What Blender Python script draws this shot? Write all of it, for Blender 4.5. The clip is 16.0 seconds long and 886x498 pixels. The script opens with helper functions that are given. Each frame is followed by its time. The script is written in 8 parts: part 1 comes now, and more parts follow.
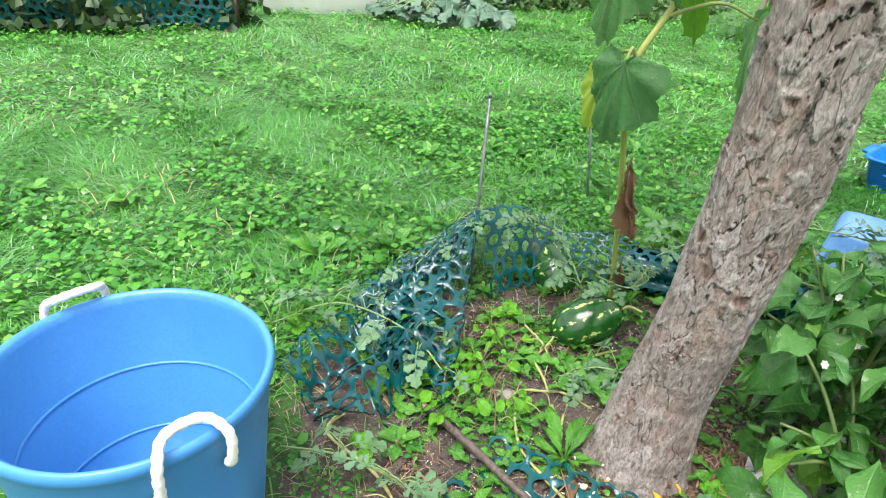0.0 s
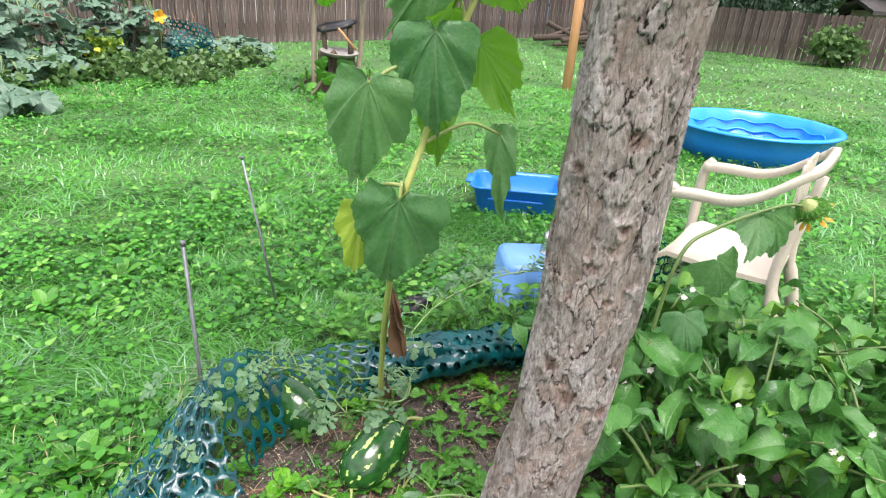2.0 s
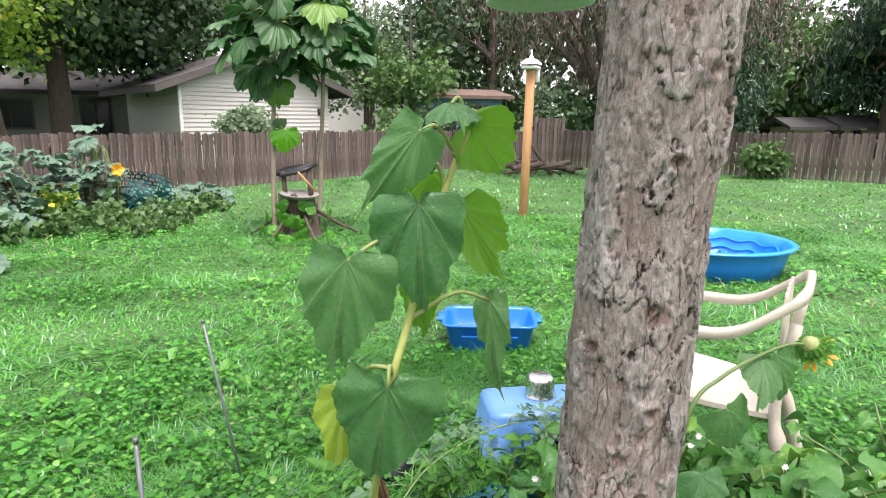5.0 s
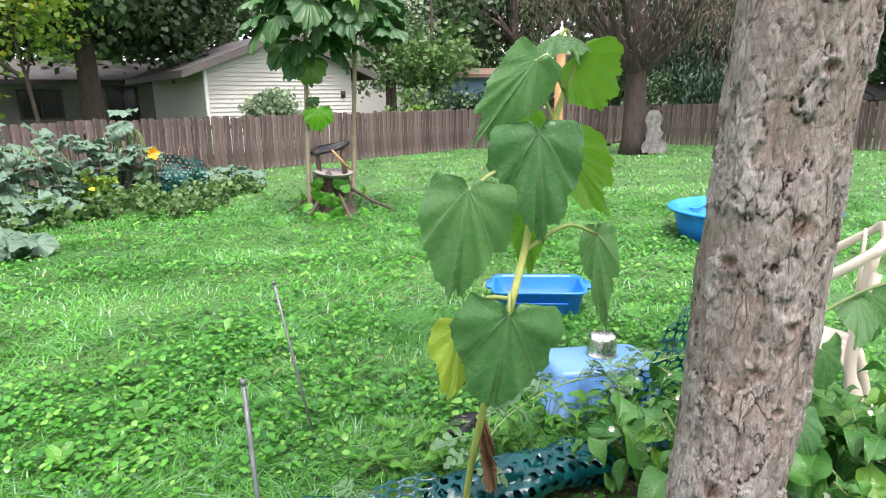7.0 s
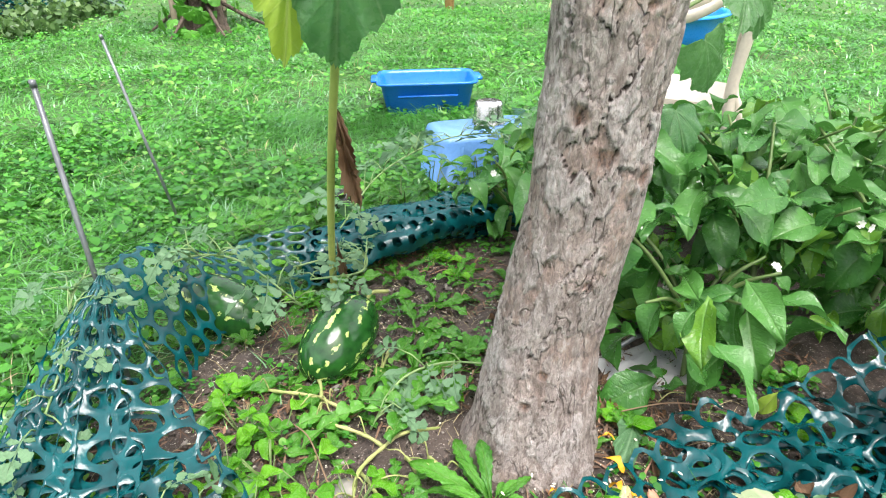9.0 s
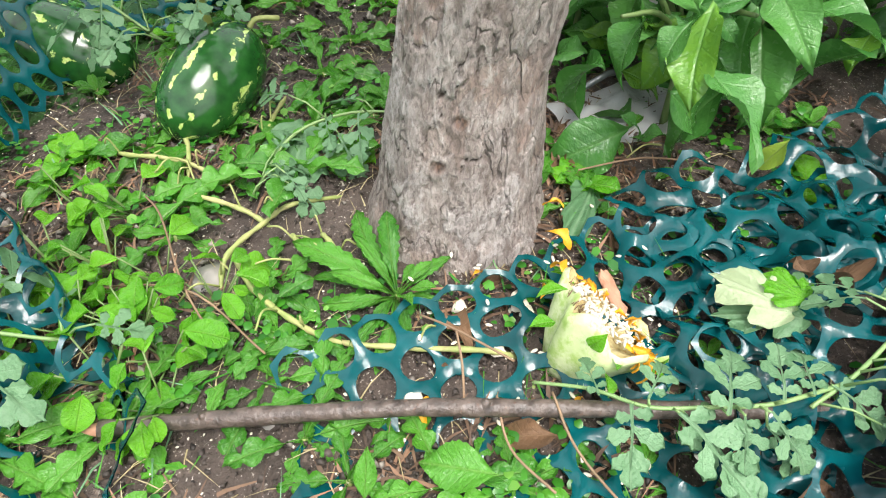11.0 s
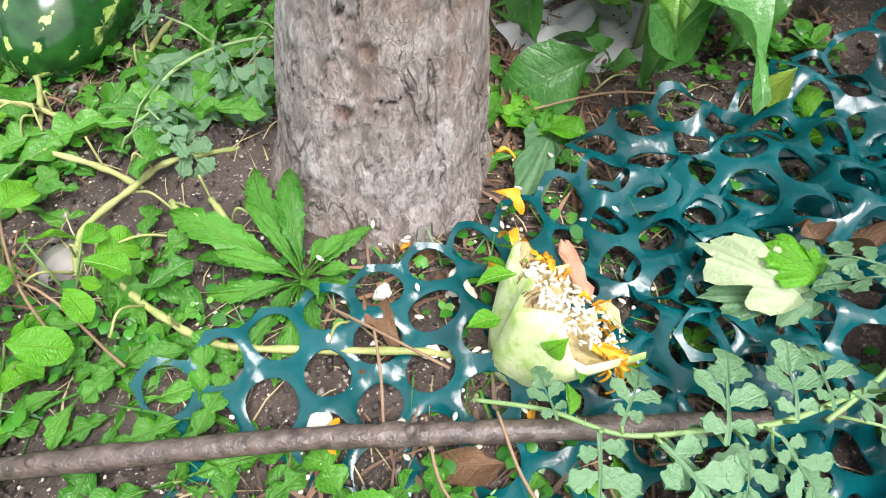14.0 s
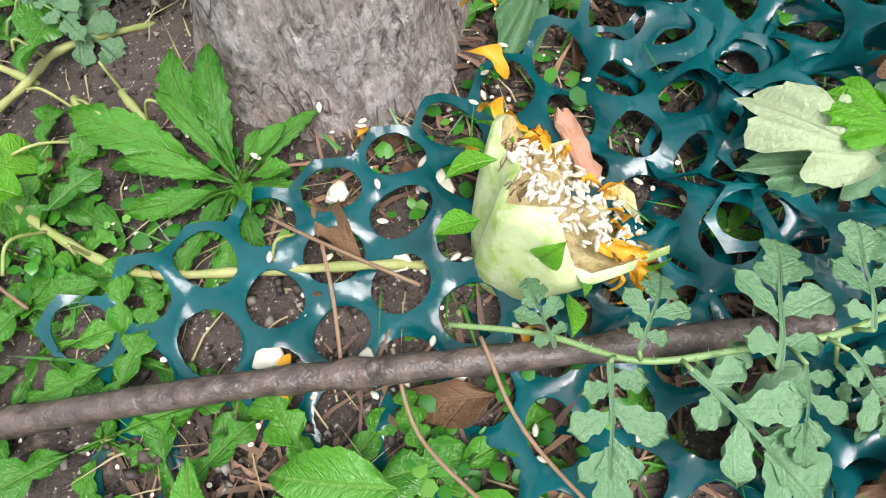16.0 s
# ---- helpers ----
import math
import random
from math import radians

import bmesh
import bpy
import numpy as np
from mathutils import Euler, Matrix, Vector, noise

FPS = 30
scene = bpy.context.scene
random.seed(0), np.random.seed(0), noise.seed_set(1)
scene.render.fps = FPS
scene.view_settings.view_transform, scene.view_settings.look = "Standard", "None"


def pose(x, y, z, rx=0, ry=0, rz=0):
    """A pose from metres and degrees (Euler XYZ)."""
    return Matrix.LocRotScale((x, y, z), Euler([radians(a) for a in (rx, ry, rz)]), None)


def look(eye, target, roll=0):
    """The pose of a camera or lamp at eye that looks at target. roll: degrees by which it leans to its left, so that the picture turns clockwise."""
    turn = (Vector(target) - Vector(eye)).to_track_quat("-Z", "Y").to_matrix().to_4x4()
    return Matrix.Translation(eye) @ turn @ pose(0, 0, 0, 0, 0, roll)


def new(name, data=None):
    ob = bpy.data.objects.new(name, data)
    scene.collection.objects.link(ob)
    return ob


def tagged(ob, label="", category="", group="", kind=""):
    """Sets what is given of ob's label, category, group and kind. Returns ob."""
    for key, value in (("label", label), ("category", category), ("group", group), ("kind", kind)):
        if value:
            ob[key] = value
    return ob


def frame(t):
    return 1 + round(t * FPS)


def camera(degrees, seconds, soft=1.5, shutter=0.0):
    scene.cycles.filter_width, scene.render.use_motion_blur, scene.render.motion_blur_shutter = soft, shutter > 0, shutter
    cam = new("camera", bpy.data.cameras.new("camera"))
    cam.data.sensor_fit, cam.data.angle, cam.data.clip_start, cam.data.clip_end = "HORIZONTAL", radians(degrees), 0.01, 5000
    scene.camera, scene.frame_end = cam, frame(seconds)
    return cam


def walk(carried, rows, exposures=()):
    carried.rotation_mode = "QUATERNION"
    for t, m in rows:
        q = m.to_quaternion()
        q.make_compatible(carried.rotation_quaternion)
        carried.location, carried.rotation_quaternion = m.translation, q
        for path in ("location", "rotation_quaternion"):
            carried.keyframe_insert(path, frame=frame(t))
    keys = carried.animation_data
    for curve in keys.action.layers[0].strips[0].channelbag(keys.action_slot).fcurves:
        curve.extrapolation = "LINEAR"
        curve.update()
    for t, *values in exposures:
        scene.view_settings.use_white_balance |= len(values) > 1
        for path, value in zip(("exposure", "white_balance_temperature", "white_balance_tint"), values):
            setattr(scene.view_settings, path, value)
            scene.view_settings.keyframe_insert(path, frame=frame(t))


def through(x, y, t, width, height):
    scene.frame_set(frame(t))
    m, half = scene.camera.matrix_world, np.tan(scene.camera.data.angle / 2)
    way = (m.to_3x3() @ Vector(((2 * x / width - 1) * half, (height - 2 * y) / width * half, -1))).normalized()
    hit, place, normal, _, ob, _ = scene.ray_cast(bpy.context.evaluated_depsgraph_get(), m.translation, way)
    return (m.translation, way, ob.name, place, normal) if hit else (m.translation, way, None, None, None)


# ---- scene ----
cam = camera(71.3, 16.0, soft=1.1)
PATH = [
    (0, (-0.074, 0.001, 1.169), (0.061, 1.742, 0.194), 3.9),
    (0.5, (-0.143, 0.182, 1.183), (0.292, 1.871, 0.205), 0.8),
    (1, (-0.266, 0.309, 1.214), (0.604, 1.834, 0.257), 1.6),
    (1.5, (-0.332, 0.374, 1.257), (0.814, 1.733, 0.342), 4.1),
    (2, (-0.327, 0.457, 1.277), (0.958, 1.773, 0.491), 3.2),
    (2.5, (-0.293, 0.532, 1.306), (1.069, 1.852, 0.671), 2.9),
    (3, (-0.266, 0.567, 1.332), (1.142, 1.898, 0.836), 2.3),
    (3.5, (-0.26, 0.577, 1.349), (1.165, 1.914, 0.922), 1.8),
    (3.7, (-0.262, 0.578, 1.35), (1.169, 1.916, 0.946), 1.6),
    (5.8, (-0.275, 0.607, 1.278), (1.17, 1.926, 0.866), -0.6),
    (6, (-0.283, 0.614, 1.256), (1.159, 1.934, 0.833), -0.6),
    (6.5, (-0.338, 0.655, 1.247), (1.085, 1.988, 0.8), -1.0),
    (7, (-0.405, 0.691, 1.249), (0.985, 2.055, 0.794), -1.3),
    (7.5, (-0.426, 0.702, 1.223), (0.957, 2.062, 0.734), -1.1),
    (8, (-0.394, 0.691, 1.138), (1.02, 1.989, 0.575), -0.6),
    (8.5, (-0.355, 0.677, 1.026), (1.123, 1.843, 0.351), -0.1),
    (9, (-0.304, 0.666, 0.88), (1.15, 1.7, -0.025), -1.0),
    (9.5, (-0.258, 0.663, 0.813), (1.104, 1.615, -0.3), -1.7),
    (10, (-0.174, 0.662, 0.735), (1.053, 1.5, -0.605), -1.6),
    (10.2, (-0.141, 0.654, 0.706), (1.046, 1.472, -0.68), -1.8),
    (12.3, (0.059, 0.811, 0.648), (1.101, 1.466, -0.929), -0.3),
    (12.5, (0.065, 0.808, 0.646), (1.117, 1.452, -0.929), 0.1),
    (13, (0.071, 0.792, 0.632), (1.127, 1.391, -0.958), 0.9),
    (13.5, (0.086, 0.76, 0.597), (1.114, 1.334, -1.02), 0.8),
    (14, (0.111, 0.742, 0.556), (1.109, 1.303, -1.083), 0.8),
    (14.5, (0.132, 0.734, 0.525), (1.081, 1.27, -1.151), 0.9),
    (15, (0.142, 0.727, 0.531), (0.999, 1.238, -1.202), 0.0),
    (15.5, (0.154, 0.725, 0.523), (0.91, 1.211, -1.263), -1.5),
    (16, (0.192, 0.744, 0.456), (0.866, 1.197, -1.372), -7.5),
]
EXPOSURES = [(0, 1.52, 6500, 12), (1, 1.48, 6500, 14), (2, 1.55, 6500, 18), (3.5, 1.45, 6500, 22), (7, 1.60, 6500, 20), (8.5, 1.82, 6500, 18), (9.5, 1.66, 6500, 11), (10.2, 1.58, 6500, 11), (12.5, 1.7, 6450, 12), (14, 1.6, 6350, 15), (15.5, 1.43, 6300, 17), (16, 1.26, 6300, 15)]
walk(cam, [(t, look(eye, target, roll)) for t, eye, target, roll in PATH], EXPOSURES)

# ---- sky, sun ----
world = bpy.data.worlds.new("overcast_sky")
scene.world = world
world.use_nodes = True
wt = world.node_tree
wt.nodes.clear()
w_out = wt.nodes.new("ShaderNodeOutputWorld")
w_bg = wt.nodes.new("ShaderNodeBackground")
w_sky = wt.nodes.new("ShaderNodeTexSky")
w_sky.sky_type = "NISHITA"
w_sky.sun_disc = False
w_sky.sun_elevation = radians(55)
w_sky.sun_rotation = radians(200)
w_sky.air_density, w_sky.dust_density, w_sky.ozone_density = 1.0, 6.0, 1.0
w_mix = wt.nodes.new("ShaderNodeMix")
w_mix.data_type = "RGBA"
w_mix.inputs[0].default_value = 0.72
w_mix.inputs[7].default_value = (8.6, 8.9, 9.2, 1)
wt.links.new(w_sky.outputs[0], w_mix.inputs[6])
wt.links.new(w_mix.outputs[2], w_bg.inputs[0])
w_bg.inputs[1].default_value = 0.085
wt.links.new(w_bg.outputs[0], w_out.inputs[0])
sun = new("sun", bpy.data.lights.new("sun", "SUN"))
sun.data.energy, sun.data.angle, sun.data.color = 3.0, radians(28), (1.0, 0.98, 0.94)
sun.matrix_basis = look((0, 0, 30), (5, 9, 0))


# ---- material helpers ----
class Nodes:
    """A node tree with short calls for the few kinds of node used here."""

    def __init__(self, name):
        self.m = bpy.data.materials.new(name)
        self.m.use_nodes = True
        self.t = self.m.node_tree
        self.t.nodes.clear()
        self.coord = self.t.nodes.new("ShaderNodeTexCoord")

    def n(self, kind):
        return self.t.nodes.new("ShaderNode" + kind)

    def put(self, socket, value):
        if hasattr(value, "is_linked"):
            self.t.links.new(value, socket)
        elif isinstance(value, tuple) and len(value) == 3 and socket.type == "RGBA":
            socket.default_value = (*value, 1)
        else:
            socket.default_value = value

    def math(self, op, a, b=0.0, c=0.0):
        k = self.n("Math")
        k.operation = op
        for i, v in enumerate((a, b, c)):
            self.put(k.inputs[i], v)
        return k.outputs[0]

    def noise(self, scale, detail=4.0, rough=0.55, where="Object", stretch=None, distort=0.0):
        v = self.coord.outputs[where]
        if stretch:
            k = self.n("Mapping")
            self.put(k.inputs[0], v)
            k.inputs[3].default_value = stretch
            v = k.outputs[0]
        k = self.n("TexNoise")
        self.put(k.inputs["Vector"], v)
        k.inputs["Scale"].default_value = scale
        k.inputs["Detail"].default_value = detail
        k.inputs["Roughness"].default_value = rough
        k.inputs["Distortion"].default_value = distort
        return k.outputs[0]

    def ramp(self, fac, *stops):
        k = self.n("ValToRGB")
        self.put(k.inputs[0], fac)
        e = k.color_ramp.elements
        while len(e) < len(stops):
            e.new(0.5)
        for i, (pos, col) in enumerate(stops):
            e[i].position = pos
            e[i].color = (*col, 1) if isinstance(col, tuple) else (col, col, col, 1)
        return k.outputs[0]

    def mix(self, fac, a, b, blend="MIX"):
        k = self.n("Mix")
        k.data_type = "RGBA"
        k.blend_type = blend
        self.put(k.inputs[0], fac)
        self.put(k.inputs[6], a)
        self.put(k.inputs[7], b)
        return k.outputs[2]

    def bump(self, height, strength=0.5, distance=0.01):
        k = self.n("Bump")
        k.inputs["Strength"].default_value = strength
        k.inputs["Distance"].default_value = distance
        self.put(k.inputs["Height"], height)
        return k.outputs[0]

    def chance(self):
        """A number that differs from object to object and from loose piece to loose piece."""
        a, b = self.n("ObjectInfo"), self.n("NewGeometry")
        return self.math("FRACT", self.math("ADD", a.outputs["Random"], b.outputs["Random Per Island"]))

    def done(self, base, rough=0.5, normal=None, metal=0.0, spec=0.5, through=0.0, glow=None, alpha=None, glass=0.0):
        p = self.n("BsdfPrincipled")
        self.put(p.inputs["Base Color"], base)
        self.put(p.inputs["Roughness"], rough)
        self.put(p.inputs["Metallic"], metal)
        self.put(p.inputs["Specular IOR Level"], spec)
        self.put(p.inputs["Transmission Weight"], glass)
        if normal is not None:
            self.put(p.inputs["Normal"], normal)
        shader = p.outputs[0]
        if through:
            tr = self.n("BsdfTranslucent")
            self.put(tr.inputs[0], base)
            mx = self.n("MixShader")
            mx.inputs[0].default_value = through
            self.t.links.new(shader, mx.inputs[1])
            self.t.links.new(tr.outputs[0], mx.inputs[2])
            shader = mx.outputs[0]
        out = self.n("OutputMaterial")
        self.t.links.new(shader, out.inputs[0])
        return self.m


def leaf_material(name, dark, light, vein, ribs=6.0, slant=0.8, rough=0.38, through=0.28, odd=None, odd_share=0.0, rib_width=0.06, spots=0.0, rib_tone=0.35, palm=0.0, vein_tone=0.42):
    """A leaf: two greens that vary from leaf to leaf, a paler midrib and side ribs along the UVs, blistered relief."""
    k = Nodes(name)
    uv = k.n("SeparateXYZ")
    k.t.links.new(k.coord.outputs["UV"], uv.inputs[0])
    across = k.math("ABSOLUTE", uv.outputs[0])
    along = k.math("SUBTRACT", uv.outputs[1], k.math("MULTIPLY", across, slant))
    saw = k.math("ABSOLUTE", k.math("SUBTRACT", k.math("FRACT", k.math("MULTIPLY", along, ribs)), 0.5))
    side = k.math("SMOOTH_MIN", k.math("MULTIPLY", saw, 1.0), 1.0, 0.01)
    side_mask = k.ramp(side, (0.0, rib_tone), (rib_width * 1.3, 0.0))
    mid_mask = k.ramp(across, (0.0, 1.0), (0.022, 0.0))
    veins = k.math("MAXIMUM", side_mask, mid_mask)
    if palm:
        off = k.math("ABSOLUTE", k.math("SUBTRACT", across, k.math("MULTIPLY", k.math("POWER", k.math("MAXIMUM", uv.outputs[1], 0.0), 0.8), palm)))
        veins = k.math("MAXIMUM", veins, k.ramp(off, (0.0, 0.9), (0.016, 0.0)))
    rnd = k.chance()
    col = k.mix(rnd, dark, light)
    if odd:
        col = k.mix(k.ramp(k.math("FRACT", k.math("MULTIPLY", rnd, 7.31)), (1 - odd_share - 0.02, 0.0), (1 - odd_share, 1.0)), col, odd)
    blotch = k.noise(9.0, 4, where="UV")
    col = k.mix(k.ramp(blotch, (0.35, 0.0), (0.7, 0.5)), col, light)
    if spots:
        col = k.mix(k.ramp(k.noise(26.0, 2, where="UV"), (0.70, 0.0), (0.76, spots)), col, (0.32, 0.22, 0.05))
    col = k.mix(k.math("MULTIPLY", veins, vein_tone), col, vein)
    relief = k.math("ADD", k.math("MULTIPLY", veins, -0.45), k.math("MULTIPLY", k.noise(22.0, 3, where="UV"), 0.8))
    return k.done(col, k.ramp(k.noise(12.0, 2, where="UV"), (0.3, rough - 0.1), (0.7, rough + 0.12)), k.bump(relief, 0.8, 0.004), spec=0.5, through=through)


def plain_material(name, a, b, scale=8.0, rough=0.5, bump=0.2, distance=0.004, metal=0.0, stretch=None, fine=90.0, spec=0.5, through=0.0, dirt=None, dirt_share=0.5):
    """A surface with two tones in large patches, fine grain and relief; dirt adds a third tone in blots."""
    k = Nodes(name)
    big = k.noise(scale, 5, stretch=stretch)
    small = k.noise(fine, 3, stretch=stretch)
    col = k.mix(k.ramp(big, (0.3, 0.0), (0.7, 1.0)), a, b)
    col = k.mix(k.ramp(small, (0.3, 0.25), (0.7, 0.0)), col, tuple(0.55 * v for v in a))
    if dirt:
        col = k.mix(k.ramp(k.noise(scale * 2.3, 6, 0.7), (dirt_share, 0.0), (dirt_share + 0.16, 0.85)), col, dirt)
    h = k.math("ADD", big, k.math("MULTIPLY", small, 0.5))
    return k.done(col, k.ramp(small, (0.25, max(0.02, rough - 0.08)), (0.75, min(1.0, rough + 0.1))), k.bump(h, bump, distance), metal, spec, through)


# ---- materials ----
M_SUNLEAF = leaf_material("sunflower_leaf", (0.058, 0.185, 0.060), (0.125, 0.29, 0.088), (0.26, 0.40, 0.20), 4.2, 1.3, 0.27, 0.42, spots=0.3, rib_tone=0.25, palm=0.5)
# paler young green, raised further to put light from behind into the colour
M_YOUNGBACKLIT = leaf_material("young_backlit_leaf", (0.10, 0.28, 0.02), (0.16, 0.38, 0.03), (0.22, 0.36, 0.10), 4.2, 1.3, 0.36, 0.55, rib_tone=0.25, palm=0.5)
M_YELLEAF = leaf_material("yellowing_leaf", (0.20, 0.38, 0.035), (0.33, 0.46, 0.05), (0.45, 0.5, 0.2), 5.5, 1.1, 0.5, 0.35, spots=0.9)
M_PEPPER = leaf_material("pepper_leaf", (0.026, 0.130, 0.024), (0.092, 0.270, 0.050), (0.16, 0.34, 0.10), 6.0, 0.7, 0.20, 0.28, odd=(0.14, 0.32, 0.03), odd_share=0.09, rib_width=0.07)
M_MELONLEAF = leaf_material("melon_vine_leaf", (0.085, 0.20, 0.085), (0.165, 0.31, 0.155), (0.28, 0.42, 0.25), 5.0, 0.9, 0.42, 0.3, rib_tone=0.3)
M_WEED = leaf_material("weed_leaf", (0.035, 0.165, 0.015), (0.095, 0.31, 0.03), (0.24, 0.40, 0.11), 7.0, 0.6, 0.26, 0.3)
M_BRIGHT = leaf_material("bright_weed_leaf", (0.07, 0.30, 0.012), (0.15, 0.44, 0.02), (0.26, 0.46, 0.09), 5.0, 0.7, 0.26, 0.35)
M_SQUASH = leaf_material("squash_leaf", (0.040, 0.10, 0.055), (0.105, 0.19, 0.125), (0.20, 0.28, 0.20), 5.0, 1.0, 0.5, 0.25)
M_BIGLEAF = leaf_material("sapling_leaf", (0.018, 0.075, 0.022), (0.04, 0.125, 0.03), (0.12, 0.2, 0.07), 5.0, 1.0, 0.5, 0.3, odd=(0.13, 0.26, 0.03), odd_share=0.12)
M_PALELEAF = leaf_material("wilted_leaf", (0.27, 0.37, 0.17), (0.40, 0.49, 0.28), (0.48, 0.55, 0.36), 4.0, 1.0, 0.5, 0.25, rib_tone=0.2)
M_DEADLEAF = leaf_material("dead_leaf", (0.10, 0.055, 0.028), (0.20, 0.11, 0.055), (0.3, 0.2, 0.12), 6.0, 0.8, 0.7, 0.15)
M_ORANGELEAF = leaf_material("fallen_leaf", (0.42, 0.13, 0.03), (0.5, 0.2, 0.05), (0.5, 0.25, 0.1), 6.0, 0.8, 0.6, 0.2)
M_STEM = plain_material("green_stem", (0.24, 0.32, 0.09), (0.33, 0.38, 0.13), 14.0, 0.5, 0.3, 0.002)
M_SUNSTEM = plain_material("sunflower_stem", (0.30, 0.38, 0.09), (0.42, 0.44, 0.12), 9.0, 0.55, 0.4, 0.002, dirt=(0.27, 0.15, 0.05), dirt_share=0.66)
M_VINE = plain_material("vine_stem", (0.25, 0.32, 0.085), (0.42, 0.40, 0.17), 22.0, 0.6, 0.6, 0.003, dirt=(0.26, 0.16, 0.08), dirt_share=0.55)
M_DRYSTEM = plain_material("dry_stem", (0.17, 0.105, 0.06), (0.30, 0.20, 0.12), 14.0, 0.8, 0.4, 0.002)
M_PEPSTEM = plain_material("pepper_stem", (0.10, 0.17, 0.05), (0.16, 0.23, 0.07), 14.0, 0.5, 0.3, 0.002)
M_WHITEPETAL = plain_material("white_petal", (0.78, 0.78, 0.70), (0.85, 0.85, 0.78), 20.0, 0.5, 0.1, through=0.2)
M_YELPETAL = plain_material("orange_petal", (0.75, 0.34, 0.01), (0.85, 0.45, 0.03), 20.0, 0.5, 0.2, 0.002, through=0.2)
M_SEED = plain_material("pale_seed", (0.58, 0.53, 0.41), (0.72, 0.68, 0.57), 60.0, 0.5, 0.2, 0.001)
M_HEADFLESH = plain_material("flower_head_rind", (0.52, 0.62, 0.28), (0.68, 0.74, 0.44), 22.0, 0.55, 0.4, 0.003, dirt=(0.30, 0.46, 0.08), dirt_share=0.47)
M_HEADPITH = plain_material("flower_head_pith", (0.50, 0.40, 0.16), (0.62, 0.55, 0.30), 60.0, 0.8, 0.8, 0.004, dirt=(0.26, 0.14, 0.04), dirt_share=0.5)
M_BIN = plain_material("deep_blue_plastic", (0.004, 0.150, 0.62), (0.007, 0.185, 0.70), 3.0, 0.32, 0.06, fine=140.0)
M_POOL = plain_material("pool_blue_plastic", (0.005, 0.205, 0.72), (0.009, 0.245, 0.78), 2.0, 0.3, 0.06, fine=120.0)
M_TUB = plain_material("sky_blue_plastic", (0.045, 0.215, 0.53), (0.065, 0.26, 0.58), 4.0, 0.38, 0.10, fine=140.0, dirt=(0.2, 0.36, 0.6), dirt_share=0.66)
M_BOX = plain_material("faded_blue_plastic", (0.10, 0.26, 0.58), (0.15, 0.33, 0.64), 6.0, 0.36, 0.1, dirt=(0.12, 0.24, 0.42), dirt_share=0.62)
M_ROPE = plain_material("white_rope", (0.78, 0.76, 0.72), (0.85, 0.84, 0.80), 60.0, 0.85, 0.9, 0.003)
M_STEEL = plain_material("brushed_steel", (0.62, 0.62, 0.60), (0.75, 0.74, 0.72), 5.0, 0.22, 0.05, metal=1.0)
M_CHAIR = plain_material("cream_plastic", (0.56, 0.49, 0.40), (0.63, 0.57, 0.47), 5.0, 0.4, 0.08, dirt=(0.5, 0.45, 0.36), dirt_share=0.64)
M_WHITE = plain_material("white_plastic", (0.74, 0.75, 0.73), (0.8, 0.81, 0.79), 5.0, 0.35, 0.05, dirt=(0.5, 0.55, 0.45), dirt_share=0.66)
M_NET = plain_material("teal_net_plastic", (0.0006, 0.042, 0.047), (0.0012, 0.095, 0.103), 14.0, 0.20, 0.5, 0.004, spec=0.42, fine=38.0)
M_VINEGREEN = plain_material("green_vine_stem", (0.15, 0.27, 0.09), (0.25, 0.36, 0.14), 14.0, 0.5, 0.3, 0.002)
M_STAKE = plain_material("grey_metal_stake", (0.15, 0.16, 0.17), (0.25, 0.265, 0.275), 30.0, 0.45, 0.2, metal=0.6, dirt=(0.16, 0.12, 0.09), dirt_share=0.6)
M_STICK = plain_material("wet_stick", (0.045, 0.034, 0.029), (0.150, 0.115, 0.095), 70.0, 0.40, 0.9, 0.004, dirt=(0.20, 0.075, 0.035), dirt_share=0.60, fine=160.0)
M_CHIP = plain_material("wood_chip", (0.35, 0.17, 0.10), (0.45, 0.25, 0.16), 40.0, 0.7, 0.7, 0.003)
M_STONE = plain_material("stone", (0.20, 0.19, 0.18), (0.34, 0.31, 0.28), 18.0, 0.7, 0.6, 0.004)
M_POST = plain_material("cedar_post", (0.40, 0.20, 0.08), (0.52, 0.29, 0.13), 6.0, 0.7, 0.4, 0.003, stretch=(6, 6, 0.6), dirt=(0.2, 0.1, 0.05), dirt_share=0.66)
M_DARKMETAL = plain_material("dark_metal", (0.02, 0.022, 0.025), (0.06, 0.06, 0.06), 20.0, 0.45, 0.2, metal=0.3)
M_STUMP = plain_material("old_stump_wood", (0.07, 0.05, 0.038), (0.15, 0.11, 0.08), 7.0, 0.85, 1.0, 0.02, stretch=(5, 5, 1), dirt=(0.05, 0.035, 0.025), dirt_share=0.5)
M_GREYSTEM = plain_material("grey_sapling_stem", (0.20, 0.17, 0.12), (0.30, 0.25, 0.18), 9.0, 0.8, 0.5, 0.005, stretch=(4, 4, 1))
M_ROOF = plain_material("grey_shingles", (0.048, 0.044, 0.044), (0.09, 0.084, 0.082), 2.0, 0.9, 0.5, 0.02, fine=12.0)
M_TRIM = plain_material("dark_trim", (0.075, 0.065, 0.06), (0.10, 0.09, 0.08), 4.0, 0.6, 0.1)
M_SIDING = plain_material("white_siding", (0.50, 0.49, 0.455), (0.57, 0.56, 0.52), 0.8, 0.55, 0.1, dirt=(0.42, 0.43, 0.37), dirt_share=0.62)
M_STUCCO = plain_material("grey_wall", (0.30, 0.31, 0.29), (0.38, 0.38, 0.36), 1.2, 0.8, 0.2)
